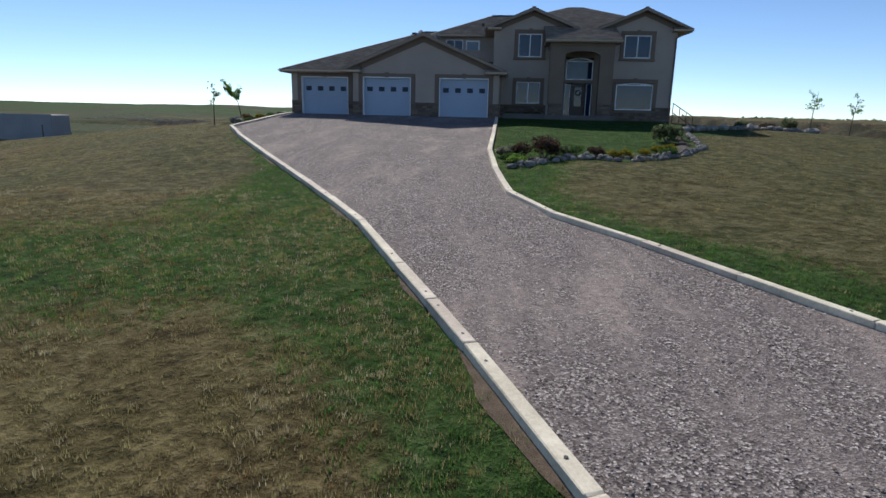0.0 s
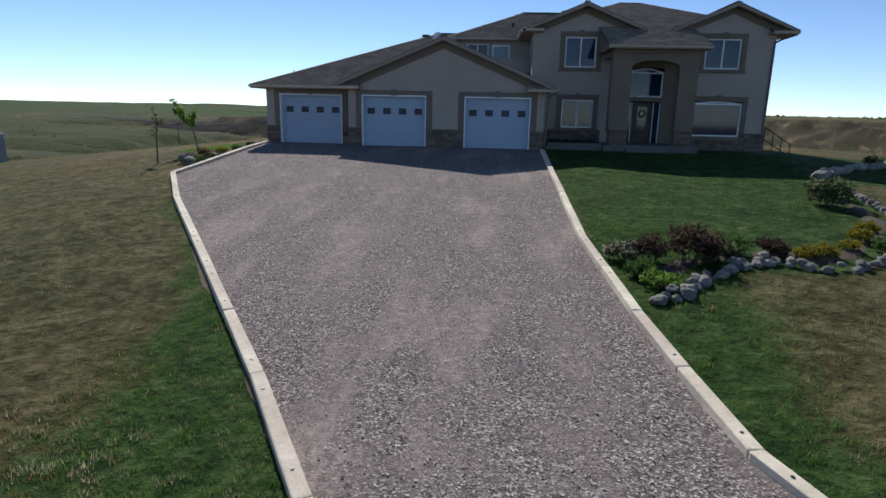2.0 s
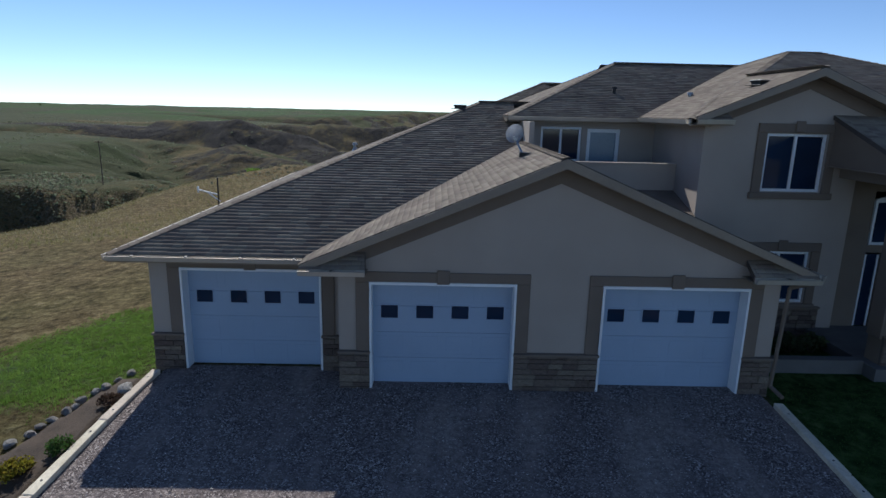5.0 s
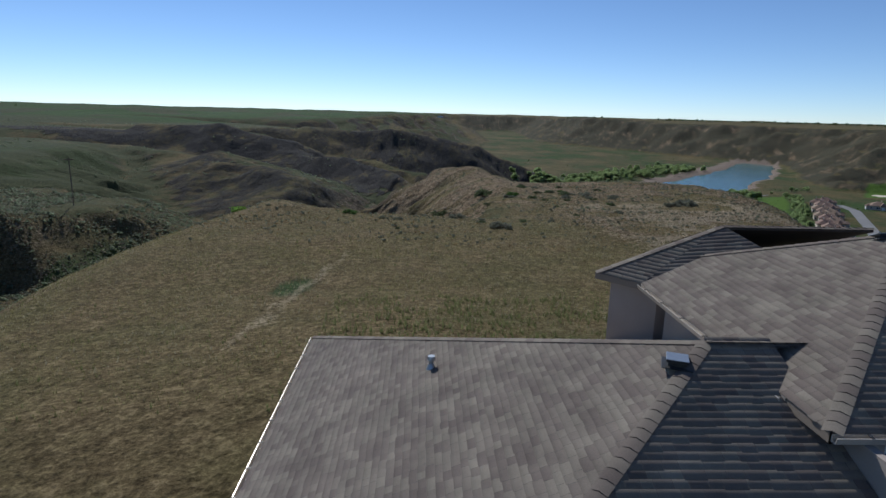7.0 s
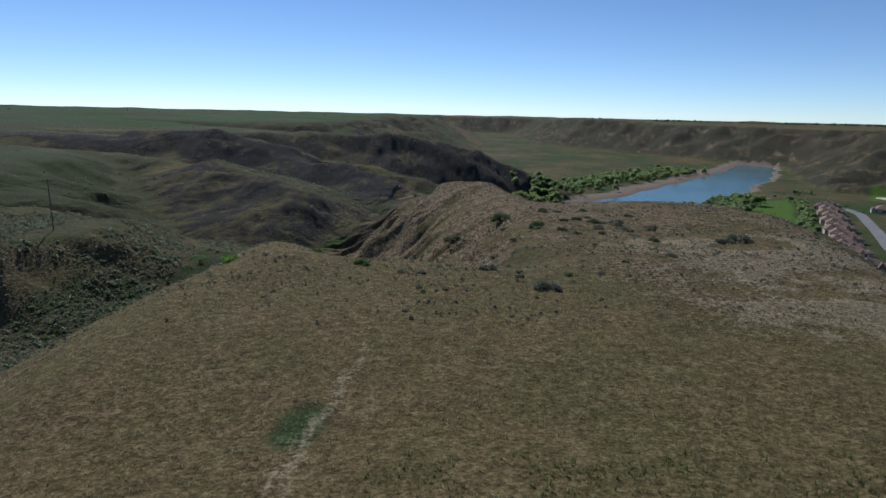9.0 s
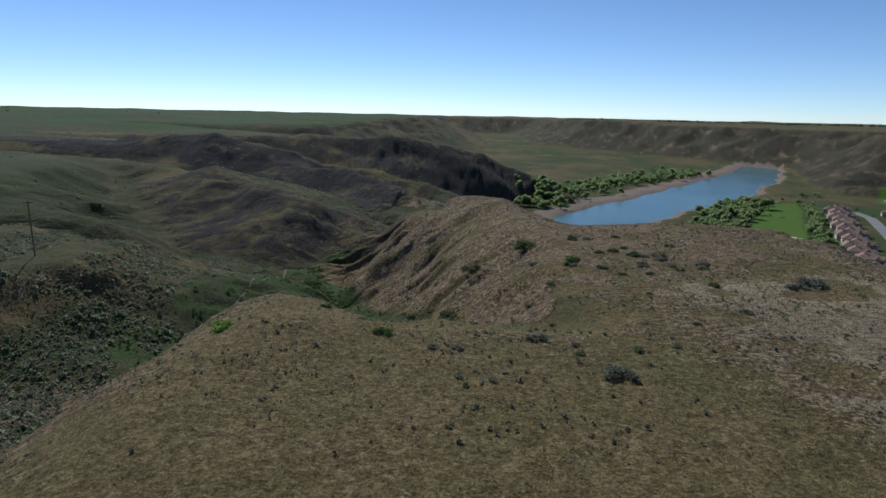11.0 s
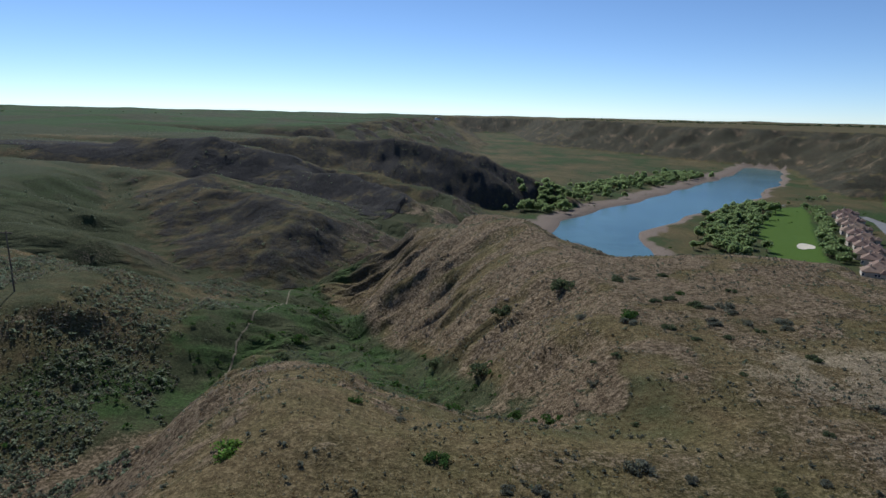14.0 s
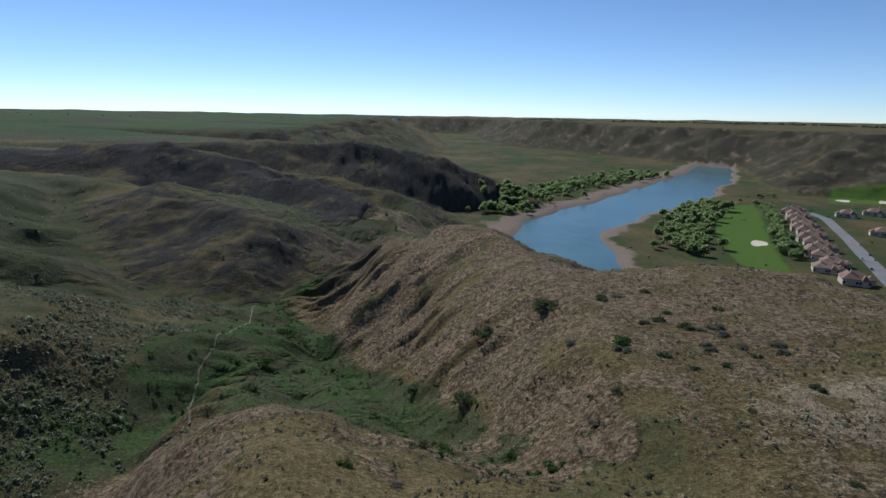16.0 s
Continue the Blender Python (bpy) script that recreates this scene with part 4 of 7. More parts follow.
# ---- garage doors: four sections, a row of four lights, white jambs ----
def garage_door(x0, x1, y):
    inner = y + 0.26
    bm = bmesh.new()
    d = part("garage_door", box(x0, x1, inner + 0.04, inner + 0.07, 0.0, DOOR_TOP), DOORPAINT_SHADED, house, "white panelled overhead garage door")
    h = DOOR_TOP / 4
    bm.free()
    for i in range(4):
        bm = bmesh.new()
        z0, z1 = i * h + 0.0015, (i + 1) * h - 0.0015
        add_box(bm, x0 + 0.005, x1 - 0.005, inner, inner + 0.04, z0, z1, 0.006)
        if i != 2:
            for k in range(4):
                w = (x1 - x0) / 4
                a = x0 + k * w + 0.09
                add_box(bm, a, a + w - 0.18, inner - 0.003, inner, z0 + 0.09, z1 - 0.09, 0.003)
        part("section", bm, DOORPAINT_SHADED, d)
    for k in range(4):
        w = (x1 - x0) / 4
        c = x0 + (k + 0.5) * w
        zc = 2.5 * h + 0.17
        bm = bmesh.new()
        add_box(bm, c - 0.20, c + 0.20, inner - 0.018, inner, zc - 0.165, zc - 0.142)
        add_box(bm, c - 0.20, c + 0.20, inner - 0.018, inner, zc + 0.142, zc + 0.165)
        add_box(bm, c - 0.20, c - 0.18, inner - 0.018, inner, zc - 0.142, zc + 0.142)
        add_box(bm, c + 0.18, c + 0.20, inner - 0.018, inner, zc - 0.142, zc + 0.142)
        part("light_frame", bm, DOORPAINT_SHADED, d)
        part("pane", box(c - 0.18, c + 0.18, inner - 0.006, inner, zc - 0.142, zc + 0.142), DIM_GLASS, d, "small dark glass light")
    bm = bmesh.new()
    add_box(bm, x0 - 0.02, x0 + 0.03, y - 0.07, inner, 0.0, DOOR_TOP + 0.03, 0.006)
    add_box(bm, x1 - 0.03, x1 + 0.02, y - 0.07, inner, 0.0, DOOR_TOP + 0.03, 0.006)
    add_box(bm, x0 + 0.03, x1 - 0.03, y - 0.07, inner, DOOR_TOP - 0.03, DOOR_TOP + 0.03, 0.006)
    part("jamb", bm, WHITE, d, "white painted door jamb")
    return d


for a, b, y in DOORS:
    garage_door(a, b, y)


# ---- stone base: pieces proud of a mortar bed ----
def stones(x0, x1, y, z0, z1, seed, joined=False):
    """A front face of ledge stone between x0 and x1."""
    rnd = random.Random(seed)
    bed = part("stone_base", box(x0, x1, y - 0.06, y, BASE, z1), MORTAR, house, "brown ledge stone base")
    shared = []
    for k in range(5):
        bm = bmesh.new()
        add_box(bm, -0.5, 0.5, -1, 1, -0.5, 0.5, 0.06)
        for v in bm.verts:
            v.co += Vector((rnd.uniform(-0.02, 0.02), rnd.uniform(-0.12, 0.12), rnd.uniform(-0.05, 0.05)))
        me = bpy.data.meshes.new("stone")
        bm.to_mesh(me)
        bm.free()
        me.materials.append(STONE)
        shared.append(me)
    z = z0
    while z < z1 - 0.05:
        h = min(rnd.choice((0.10, 0.13, 0.17)), z1 - z)
        x = x0
        while x < x1 - 0.04:
            w = min(rnd.uniform(0.2, 0.5), x1 - x)
            ob = new("stone", shared[rnd.randrange(5)])
            ob.parent = bed
            ob.matrix_basis = Matrix.LocRotScale((x + w / 2, y - 0.065, z + h / 2), None, (w - 0.014, rnd.uniform(0.018, 0.034), h - 0.014))
            x += w
        z += h
    part("cap", box(x0 - 0.02, x1 + 0.02, y - 0.13, y - 0.002, z1, z1 + 0.05, 0.01), TRIM, bed)


for k, (a, b, y, zt) in enumerate(((-6.42, -5.74, 0.83, 0.80), (-2.66, -2.16, 0.83, 0.80), (-2.16, -1.52, 0.0, 0.80), (1.52, 3.30, 0.0, 0.80), (6.36, 7.0, 0.0, 0.80),
                                   (7.0, 10.15, 3.42, 0.84), (14.0, 14.68, 3.42, 0.84), (14.68, 17.1, 3.42, 0.50), (17.1, 18.3, 3.42, 0.84), (10.15, 11.0, 1.0, 0.95), (13.16, 14.0, 1.0, 0.95))):
    stones(a, b, y, -0.12, zt, 40 + k)


# ---- roofs ----
def shingles(bed, poly, course=0.145, seed=1, loose=0):
    """Courses of tabs on one slope, whose first two corners are its eave; loose: how many are pieces of their own."""
    rnd = random.Random(seed)
    p = [Vector(v) for v in poly]
    ex = (p[1] - p[0]).normalized()
    n = (p[1] - p[0]).cross(p[2] - p[0]).normalized()
    if n.z < 0:
        n = -n
    up = n.cross(ex)
    if up.z < 0:
        up = -up
    q = [((v - p[0]).dot(ex), (v - p[0]).dot(up)) for v in p]
    top = max(b for _, b in q)
    verts, faces, singles = [], [], []
    row, s = 0, -0.02
    while s < top - 0.02:
        xs = []
        for lev in (max(s, 0.001), min(s + course, top - 0.001)):
            cut = []
            for (x0, y0), (x1, y1) in zip(q, q[1:] + q[:1]):
                if (y0 - lev) * (y1 - lev) < 0:
                    cut.append(x0 + (x1 - x0) * (lev - y0) / (y1 - y0))
            xs.append((min(cut), max(cut)) if len(cut) > 1 else None)
        lowr = xs[0] or xs[1]
        highr = xs[1] or xs[0]
        if lowr is None:
            break
        x = lowr[0] - (rnd.uniform(0, 0.3))
        while x < lowr[1]:
            w = rnd.uniform(0.17, 0.36)
            a, b = max(x, lowr[0]), min(x + w - 0.006, lowr[1])
            if b - a > 0.02:
                c, d = min(max(a, highr[0]), highr[1]), max(min(b, highr[1]), highr[0])
                drop = rnd.choice((0.0, 0.0, 0.018))
                lift = 0.0019 + rnd.uniform(0, 0.0004)
                base = [p[0] + ex * a + up * (s - drop) + n * lift, p[0] + ex * b + up * (s - drop) + n * lift, p[0] + ex * d + up * (s + course) + n * 0.0012, p[0] + ex * c + up * (s + course) + n * 0.0012,
                        p[0] + ex * a + up * (s - drop) - n * 0.004, p[0] + ex * b + up * (s - drop) - n * 0.004]
                if len(singles) < loose and s < 1.4:
                    singles.append(base)
                else:
                    i = len(verts)
                    verts += base
                    faces += [(i, i + 1, i + 2, i + 3), (i + 4, i + 5, i + 1, i)]
            x += w
        s += course
        row += 1
    if faces:
        me = from_arrays("shingles", [tuple(v) for v in verts], faces)
        tagged(put_mesh("shingles", me, SHINGLE, bed), "courses of weathered brown asphalt shingles", kind="stuff")
    for base in singles:
        me = from_arrays("shingle", [tuple(v) for v in base], [(0, 1, 2, 3), (4, 5, 1, 0)])
        put_mesh("shingle", me, SHINGLE, bed)


def ridge_cap(bed, a, b):
    a, b = Vector(a), Vector(b)
    d = b - a
    k = max(2, int(d.length / 0.22))
    side = Vector((-d.y, d.x, 0)).normalized() * 0.13
    verts, faces = [], []
    for i in range(k):
        s, e = a + d * i / k, a + d * (i + 1) / k
        u = Vector((0, 0, 0.018))
        j = len(verts)
        verts += [s + side - u * 0.6, s + u * 1.25, s - side - u * 0.6, e + side - u, e + u * 0.6, e - side - u]
        faces += [(j, j + 1, j + 4, j + 3), (j + 1, j + 2, j + 5, j + 4)]
    tagged(put_mesh("ridge_cap", from_arrays("ridge_cap", [tuple(v) for v in verts], faces), SHINGLE, bed), kind="stuff")


def roof(label, slopes, eaves, caps, seed=1, loose=()):
    """slopes: polygons with their eave first; eaves: pairs of points for fascia and gutter; caps: hips and ridges."""
    bm = bmesh.new()
    for poly in slopes:
        p = [Vector(v) for v in poly]
        n = (p[1] - p[0]).cross(p[2] - p[0]).normalized()
        if n.z < 0:
            p, n = p[::-1], -n
        hi = [bm.verts.new(v) for v in p]
        lo = [bm.verts.new(v - n * 0.10) for v in p]
        bm.faces.new(hi)
        bm.faces.new(lo[::-1])
        for a in range(len(p)):
            b = (a + 1) % len(p)
            bm.faces.new((lo[a], lo[b], hi[b], hi[a]))
    bed = part("roof", bm, UNDERLAY, house, label)
    for k, s in enumerate(slopes):
        shingles(bed, s, seed=seed * 10 + k, loose=dict(loose).get(k, 0))
    for a, b in caps:
        ridge_cap(bed, a, b)
    return bed


def gutter(a, b, out, drop=0.0):
    """An open trough along an eave, with hangers; out: the way away from the wall."""
    a, b, o = Vector(a), Vector(b), Vector(out)
    bm = bmesh.new()
    prof = ((0.0, -0.02), (0.0, -0.13), (0.09, -0.13), (0.12, -0.03), (0.10, -0.03), (0.08, -0.115), (0.015, -0.115), (0.015, -0.02))
    rings = [[bm.verts.new(p + o * u + Vector((0, 0, w - drop))) for u, w in prof] for p in (a, b)]
    for i in range(len(prof)):
        j = (i + 1) % len(prof)
        bm.faces.new((rings[0][i], rings[0][j], rings[1][j], rings[1][i]))
    bm.faces.new(rings[0])
    bm.faces.new(rings[1][::-1])
    bmesh.ops.recalc_face_normals(bm, faces=bm.faces)
    g = part("gutter", bm, GUTTER, house, "pale metal rain gutter")
    k = int((b - a).length / 0.9)
    d = (b - a).normalized()
    for i in range(k):
        c = a + (b - a) * (i + 0.5) / k + Vector((0, 0, -0.02 - drop))
        bm = bmesh.new()
        v = [bm.verts.new(c + d * s * 0.02 + o * u + Vector((0, 0, w))) for w in (0.0, 0.008) for s, u in ((-1, 0.0), (1, 0.0), (1, 0.12), (-1, 0.12))]
        for q in ((0, 1, 2, 3), (7, 6, 5, 4), (0, 4, 5, 1), (1, 5, 6, 2), (2, 6, 7, 3), (3, 7, 4, 0)):
            bm.faces.new([v[w] for w in q])
        part("hanger", bm, DARKMETAL, g)
    return g


def fascia(a, b, inward, h=0.18):
    a, b, o = Vector(a), Vector(b), Vector(inward)
    bm = bmesh.new()
    v = [bm.verts.new(p + o * u + Vector((0, 0, w))) for p in (a, b) for u, w in ((0.0, -0.01), (0.0, -h), (0.04, -h), (0.04, -0.01))]
    for q in ((0, 1, 2, 3), (7, 6, 5, 4), (0, 4, 5, 1), (1, 5, 6, 2), (2, 6, 7, 3), (3, 7, 4, 0)):
        bm.faces.new([v[w] for w in q])
    bmesh.ops.recalc_face_normals(bm, faces=bm.faces)
    return part("fascia", bm, FASCIA, house)


def soffit(boxes):
    return wall_piece("soffit", boxes, FASCIA, "brown soffit under the eaves")


ZE = 2.76
GX0, GY0, GY1 = -7.0, 0.30, 17.3
RUN = (GY1 - GY0) / 2
RZ = ZE + 3.36
RXL = GX0 + 8.2
# garage hip roof; its right end runs into the upper storey
roof("large brown shingled garage roof",
     [((GX0, GY0, ZE), (2.35, GY0, ZE), (2.35, GY0 + RUN, RZ), (RXL, GY0 + RUN, RZ)),
      ((GX0, GY1, ZE), (GX0, GY0, ZE), (RXL, GY0 + RUN, RZ)),
      ((4.2, GY1, ZE), (GX0, GY1, ZE), (RXL, GY0 + RUN, RZ), (4.2, GY0 + RUN, RZ))],
     (), (((GX0, GY0, ZE), (RXL, GY0 + RUN, RZ)), ((GX0, GY1, ZE), (RXL, GY0 + RUN, RZ)), ((RXL, GY0 + RUN, RZ), (3.5, GY0 + RUN, RZ))), 1, ((0, 150), (1, 150)))
fascia((GX0, GY0, ZE), (-2.4, GY0, ZE), (0, 1, 0))
fascia((GX0, GY0, ZE), (GX0, GY1, ZE), (1, 0, 0))
fascia((GX0, GY1, ZE), (4.2, GY1, ZE), (0, -1, 0))
gutter((GX0, GY0, ZE), (-2.55, GY0, ZE), (0, -1, 0))
gutter((GX0, GY0, ZE), (GX0, GY1, ZE), (-1, 0, 0))
gutter((GX0, GY1, ZE), (2.3, GY1, ZE), (0, 1, 0))
soffit([(GX0 + 0.04, -2.2, GY0 + 0.04, 0.83, ZE - 0.17, ZE - 0.14), (GX0 + 0.04, -6.42, 0.83, GY1 - 0.04, ZE - 0.17, ZE - 0.14), (-6.42, 4.0, 16.8, GY1 - 0.04, ZE - 0.17, ZE - 0.14)])


def gable_roof(label, apex, half, y0, y1, ze, za, seed, back=None):
    """A pointed roof whose ridge runs from front to back; back: how far the eaves run."""
    yb = back if back is not None else y1
    rakes(apex, half, y0, ze, za, 3.42, 0.30)
    roof(label, [((apex - half, yb, ze), (apex - half, y0, ze), (apex, y0, za), (apex, y1, za)), ((apex + half, y0, ze), (apex + half, yb, ze), (apex, y1, za), (apex, y0, za))], (), (((apex, y0, za), (apex, y1, za)),), seed)


def rakes(apex, half, y0, ze, za, wall, frieze=0.34):
    for s in (-1, 1):
        pts = [(apex, za - 0.02), (apex + s * half, ze - 0.02), (apex + s * half, ze - 0.17), (apex, za - 0.21)]
        part("rake_board", prism(pts, y0 - 0.03, y0 + 0.02), FASCIA, house, "brown rake board")
        pts = [(apex, za - 0.13), (apex + s * half, ze - 0.13), (apex + s * half, ze - 0.16), (apex, za - 0.16)]
        part("soffit", prism(pts, y0 + 0.02, y0 + 0.52), FASCIA, house)
        run = half - 0.55
        foot = za - (za - ze) * run / half
        pts = [(apex, za - 0.17), (apex + s * run, foot - 0.17), (apex + s * run, foot - 0.17 - frieze), (apex, za - 0.17 - frieze * 1.08)]
        part("frieze_board", prism(pts, wall - 0.022, wall + 0.01), TRIM, house, "brown stucco band under the rake")


def eave_return(x_out, x_in, y0, y1, ze):
    """The small hipped return at the foot of a gable."""
    z1 = ze + 0.24
    s = 1 if x_in > x_out else -1
    roof("small shingled eave return", [((x_out, y0, ze), (x_in, y0, ze), (x_in - s * 0.05, y1, z1), (x_out + s * 0.5, y1, z1))], (), (), 70)
    fascia((min(x_out, x_in), y0, ze), (max(x_out, x_in), y0, ze), (0, 1, 0), 0.16)
    wall_piece("soffit", [(min(x_out, x_in), max(x_out, x_in), y0 + 0.04, y1, ze - 0.15, ze - 0.12)], FASCIA)
    gutter((min(x_out, x_in), y0, ze), (max(x_out, x_in), y0, ze), (0, -1, 0))


roof("shingled gable roof over the two garage doors",
     [((-2.85, 0.35, 2.80), (-2.85, -0.42, 2.80), (2.3, -0.42, 4.98), (2.3, 5.75, 4.98)), ((7.45, -0.42, 2.80), (7.45, 3.42, 2.80), (6.54, 4.95, 3.185), (2.3, 4.95, 4.98), (2.3, -0.42, 4.98))],
     (), (((2.3, -0.42, 4.98), (2.3, 5.6, 4.98)),), 3)
rakes(2.3, 5.15, -0.42, 2.80, 4.98, 0.0)
bm = bmesh.new()
tri = [[bm.verts.new((x, y, z - d)) for x, y, z in ((5.23, 4.948, 3.745), (6.535, 3.05, 3.20), (6.535, 4.948, 3.745))] for d in (0.0, 0.12)]
bm.faces.new(tri[0])
bm.faces.new(tri[1][::-1])
for i in range(3):
    bm.faces.new((tri[1][i], tri[1][(i + 1) % 3], tri[0][(i + 1) % 3], tri[0][i]))
bmesh.ops.recalc_face_normals(bm, faces=bm.faces)
part("roof", bm, SHINGLE, house, "small dark shingled slope below the balcony wall")
eave_return(-2.85, -1.55, -0.5, 0.0, 2.74)
eave_return(7.45, 6.15, -0.5, 0.0, 2.74)
gutter((7.45, -0.5, 2.80), (7.45, 3.3, 2.80), (1, 0, 0))
soffit([(7.0, 7.44, -0.1, 3.4, 2.63, 2.66)])
wall_piece("wall", [(2.36, 2.5, 4.95, 6.9, 2.7, 5.56)], STUCCO)

# main two-storey hip roof
ME = 5.75
A0, A1 = (11.8, 9.6, 8.05), (13.0, 9.6, 8.05)
roof("shingled hip roof of the main block",
     [((6.65, 3.75, 6.03), (18.28, 3.75, 6.03), A1, A0), ((5.95, 16.4, ME), (5.95, 2.95, ME), A0), ((19.0, 2.95, ME), (19.0, 16.4, ME), A1), ((19.0, 16.4, ME), (5.95, 16.4, ME), A0, A1)],
     (), (((5.95, 2.95, ME), A0), ((19.0, 2.95, ME), A1), (A0, A1), ((19.0, 16.4, ME), A1), ((5.95, 16.4, ME), A0)), 6)
gable_roof("small shingled gable over the upper window", 9.05, 2.95, 2.93, 6.6, 5.80, 7.02, 7, 3.6)
gable_roof("small shingled gable over the upper window", 16.15, 2.98, 2.93, 6.6, 5.80, 7.06, 8, 3.6)
fascia((19.0, 2.95, ME), (19.0, 16.4, ME), (-1, 0, 0))
gutter((19.0, 2.95, ME), (19.0, 16.4, ME), (1, 0, 0))
fascia((5.95, 2.95, ME), (5.95, 6.5, ME), (1, 0, 0))
gutter((5.95, 2.95, ME), (5.95, 6.5, ME), (-1, 0, 0))
soffit([(5.99, 6.54, 2.98, 6.9, ME - 0.16, ME - 0.13), (18.3, 18.96, 2.98, 16.3, ME - 0.16, ME - 0.13)])
for xo, xi in ((6.1, 7.0), (19.05, 17.9)):
    eave_return(xo, xi, 2.93, 3.42, 5.76)
# porch roof between the gables
roof("shingled porch roof",
     [((9.75, 0.5, 4.80), (14.35, 0.5, 4.80), (14.35, 3.9, 6.09), (9.75, 3.9, 6.09))], (), (), 9)
# stucco cheeks in the dark trim colour, which stands for their shadow
for x in (9.80, 14.26):
    bm = bmesh.new()
    v = [bm.verts.new((x + d, y, z)) for d in (0, 0.05) for y, z in ((0.55, 4.62), (3.42, 4.62), (3.42, 5.80), (0.55, 4.72))]
    for q in ((0, 1, 2, 3), (7, 6, 5, 4), (0, 4, 5, 1), (1, 5, 6, 2), (2, 6, 7, 3), (3, 7, 4, 0)):
        bm.faces.new([v[i] for i in q])
    part("porch_cheek", bm, TRIM, house)
fascia((9.75, 0.5, 4.80), (14.35, 0.5, 4.80), (0, 1, 0))
gutter((9.75, 0.5, 4.80), (14.35, 0.5, 4.80), (0, -1, 0))
soffit([(9.79, 14.31, 0.54, 3.4, 4.62, 4.65)])
# upper roof behind the balcony, and the angled bay's roof
UX0, UY0, UY1 = 1.93, 6.57, 15.6
R2 = (6.25, 11.05, 7.65)
R3 = (11.0, 11.05, 7.65)
roof("shingled upper hip roof", [((UX0, UY0, 5.72), (8.6, UY0, 5.72), R3, R2), ((UX0, UY1, 5.72), (UX0, UY0, 5.72), R2), ((8.6, UY1, 5.72), (UX0, UY1, 5.72), R2, R3)], (), (((UX0, UY0, 5.72), R2), ((UX0, UY1, 5.72), R2), (R2, R3)), 10)
fascia((UX0, UY0, 5.72), (5.95, UY0, 5.72), (0, 1, 0))
fascia((UX0, UY0, 5.72), (UX0, 13.7, 5.72), (1, 0, 0))
gutter((UX0, UY0, 5.72), (5.9, UY0, 5.72), (0, -1, 0))
gutter((UX0, 7.6, 5.72), (UX0, 13.7, 5.72), (-1, 0, 0))
soffit([(UX0 + 0.04, 6.54, UY0 + 0.04, 6.9, 5.56, 5.59), (UX0 + 0.04, 2.4, 6.9, 13.4, 5.56, 5.59)])
BA, BB = (4.3, 14.6, 7.08), (8.4, 14.6, 7.08)
roof("shingled roof of the angled bay",
     [((1.93, 13.72, 5.72), (1.05, 14.75, 5.72), BA), ((1.05, 14.75, 5.72), (4.3, 18.2, 5.72), BA), ((4.3, 18.2, 5.72), (8.4, 18.2, 5.72), BB, BA), ((5.2, 12.0, 6.4), (1.93, 13.72, 5.72), BA)],
     (), (((1.05, 14.75, 5.72), BA), ((4.3, 18.2, 5.72), BA), (BA, BB)), 11)
fascia((1.93, 13.72, 5.72), (1.05, 14.75, 5.72), (0.76, 0.65, 0))
fascia((1.05, 14.75, 5.72), (4.3, 18.2, 5.72), (0.7, -0.7, 0))


# ---- things on the roof ----
def box_vent(at, tilt, turn):
    bm = bmesh.new()
    add_box(bm, -0.24, 0.24, -0.24, 0.24, 0.0, 0.015, 0.004)
    add_box(bm, -0.14, 0.14, -0.14, 0.14, 0.015, 0.08)
    add_box(bm, -0.17, 0.17, -0.17, 0.17, 0.08, 0.125, 0.01)
    v = part("roof_vent", bm, DARKMETAL, house, "square metal roof vent")
    v.matrix_basis = pose(*at, tilt, 0, turn)
    part("cap", box(-0.175, 0.175, -0.175, 0.175, 0.126, 0.138, 0.004), GREYMETAL, v, "pale metal cap")


def pipe_vent(at, label="metal plumbing vent pipe", metal=None):
    metal = metal or GREYMETAL
    bm = bmesh.new()
    add_tube(bm, (0, 0, 0), (0, 0, 0.2), 0.055, n=12)
    add_tube(bm, (0, 0, -0.05), (0, 0, 0.1), 0.12, 0.06, 12)
    v = part("vent_pipe", bm, metal, house, label)
    v.location = at
    bm = bmesh.new()
    add_tube(bm, (0, 0, 0.2), (0, 0, 0.28), 0.10, 0.08, 12)
    part("cowl", bm, metal, v)


def on_west(x):
    return ZE + (x - GX0) * (RZ - ZE) / (RXL - GX0)


box_vent((0.55, 8.4, on_west(0.55) + 0.02), 0, -22)
box_vent((1.45, 9.1, 5.86), -22, 0)
box_vent((6.0, 11.3, 7.42), -22, 0)
box_vent((12.9, 9.9, 7.90), -22, 0)
pipe_vent((5.62, 8.39, 6.42), "black plumbing vent pipe", DARKMETAL)
pipe_vent((7.63, 7.17, 6.25))
pipe_vent((-3.4, 11.8, on_west(-3.4)))
box_vent((8.17, 4.18, 6.62), 0, 22)

dish = thing("satellite_dish", (1.92, 2.5, 4.8), "grey satellite dish on a bent mast on the gable", "satellite dish")
bm = bmesh.new()
R = Vector((-0.35, -0.85, 0.4)).normalized()
q = R.to_track_quat("Z", "Y").to_matrix().to_4x4()
c0 = Vector((1.72, 2.95, 5.27))
ringv = []
for k in range(5):
    rr = 0.22 * k / 4
    row = [bm.verts.new(c0 + (q @ Vector((rr * math.cos(a), rr * 1.1 * math.sin(a), 0.09 * (rr / 0.22) ** 2)))) for a in np.linspace(0, 2 * math.pi, 20, endpoint=False)] if k else [bm.verts.new(c0)]
    ringv.append(row)
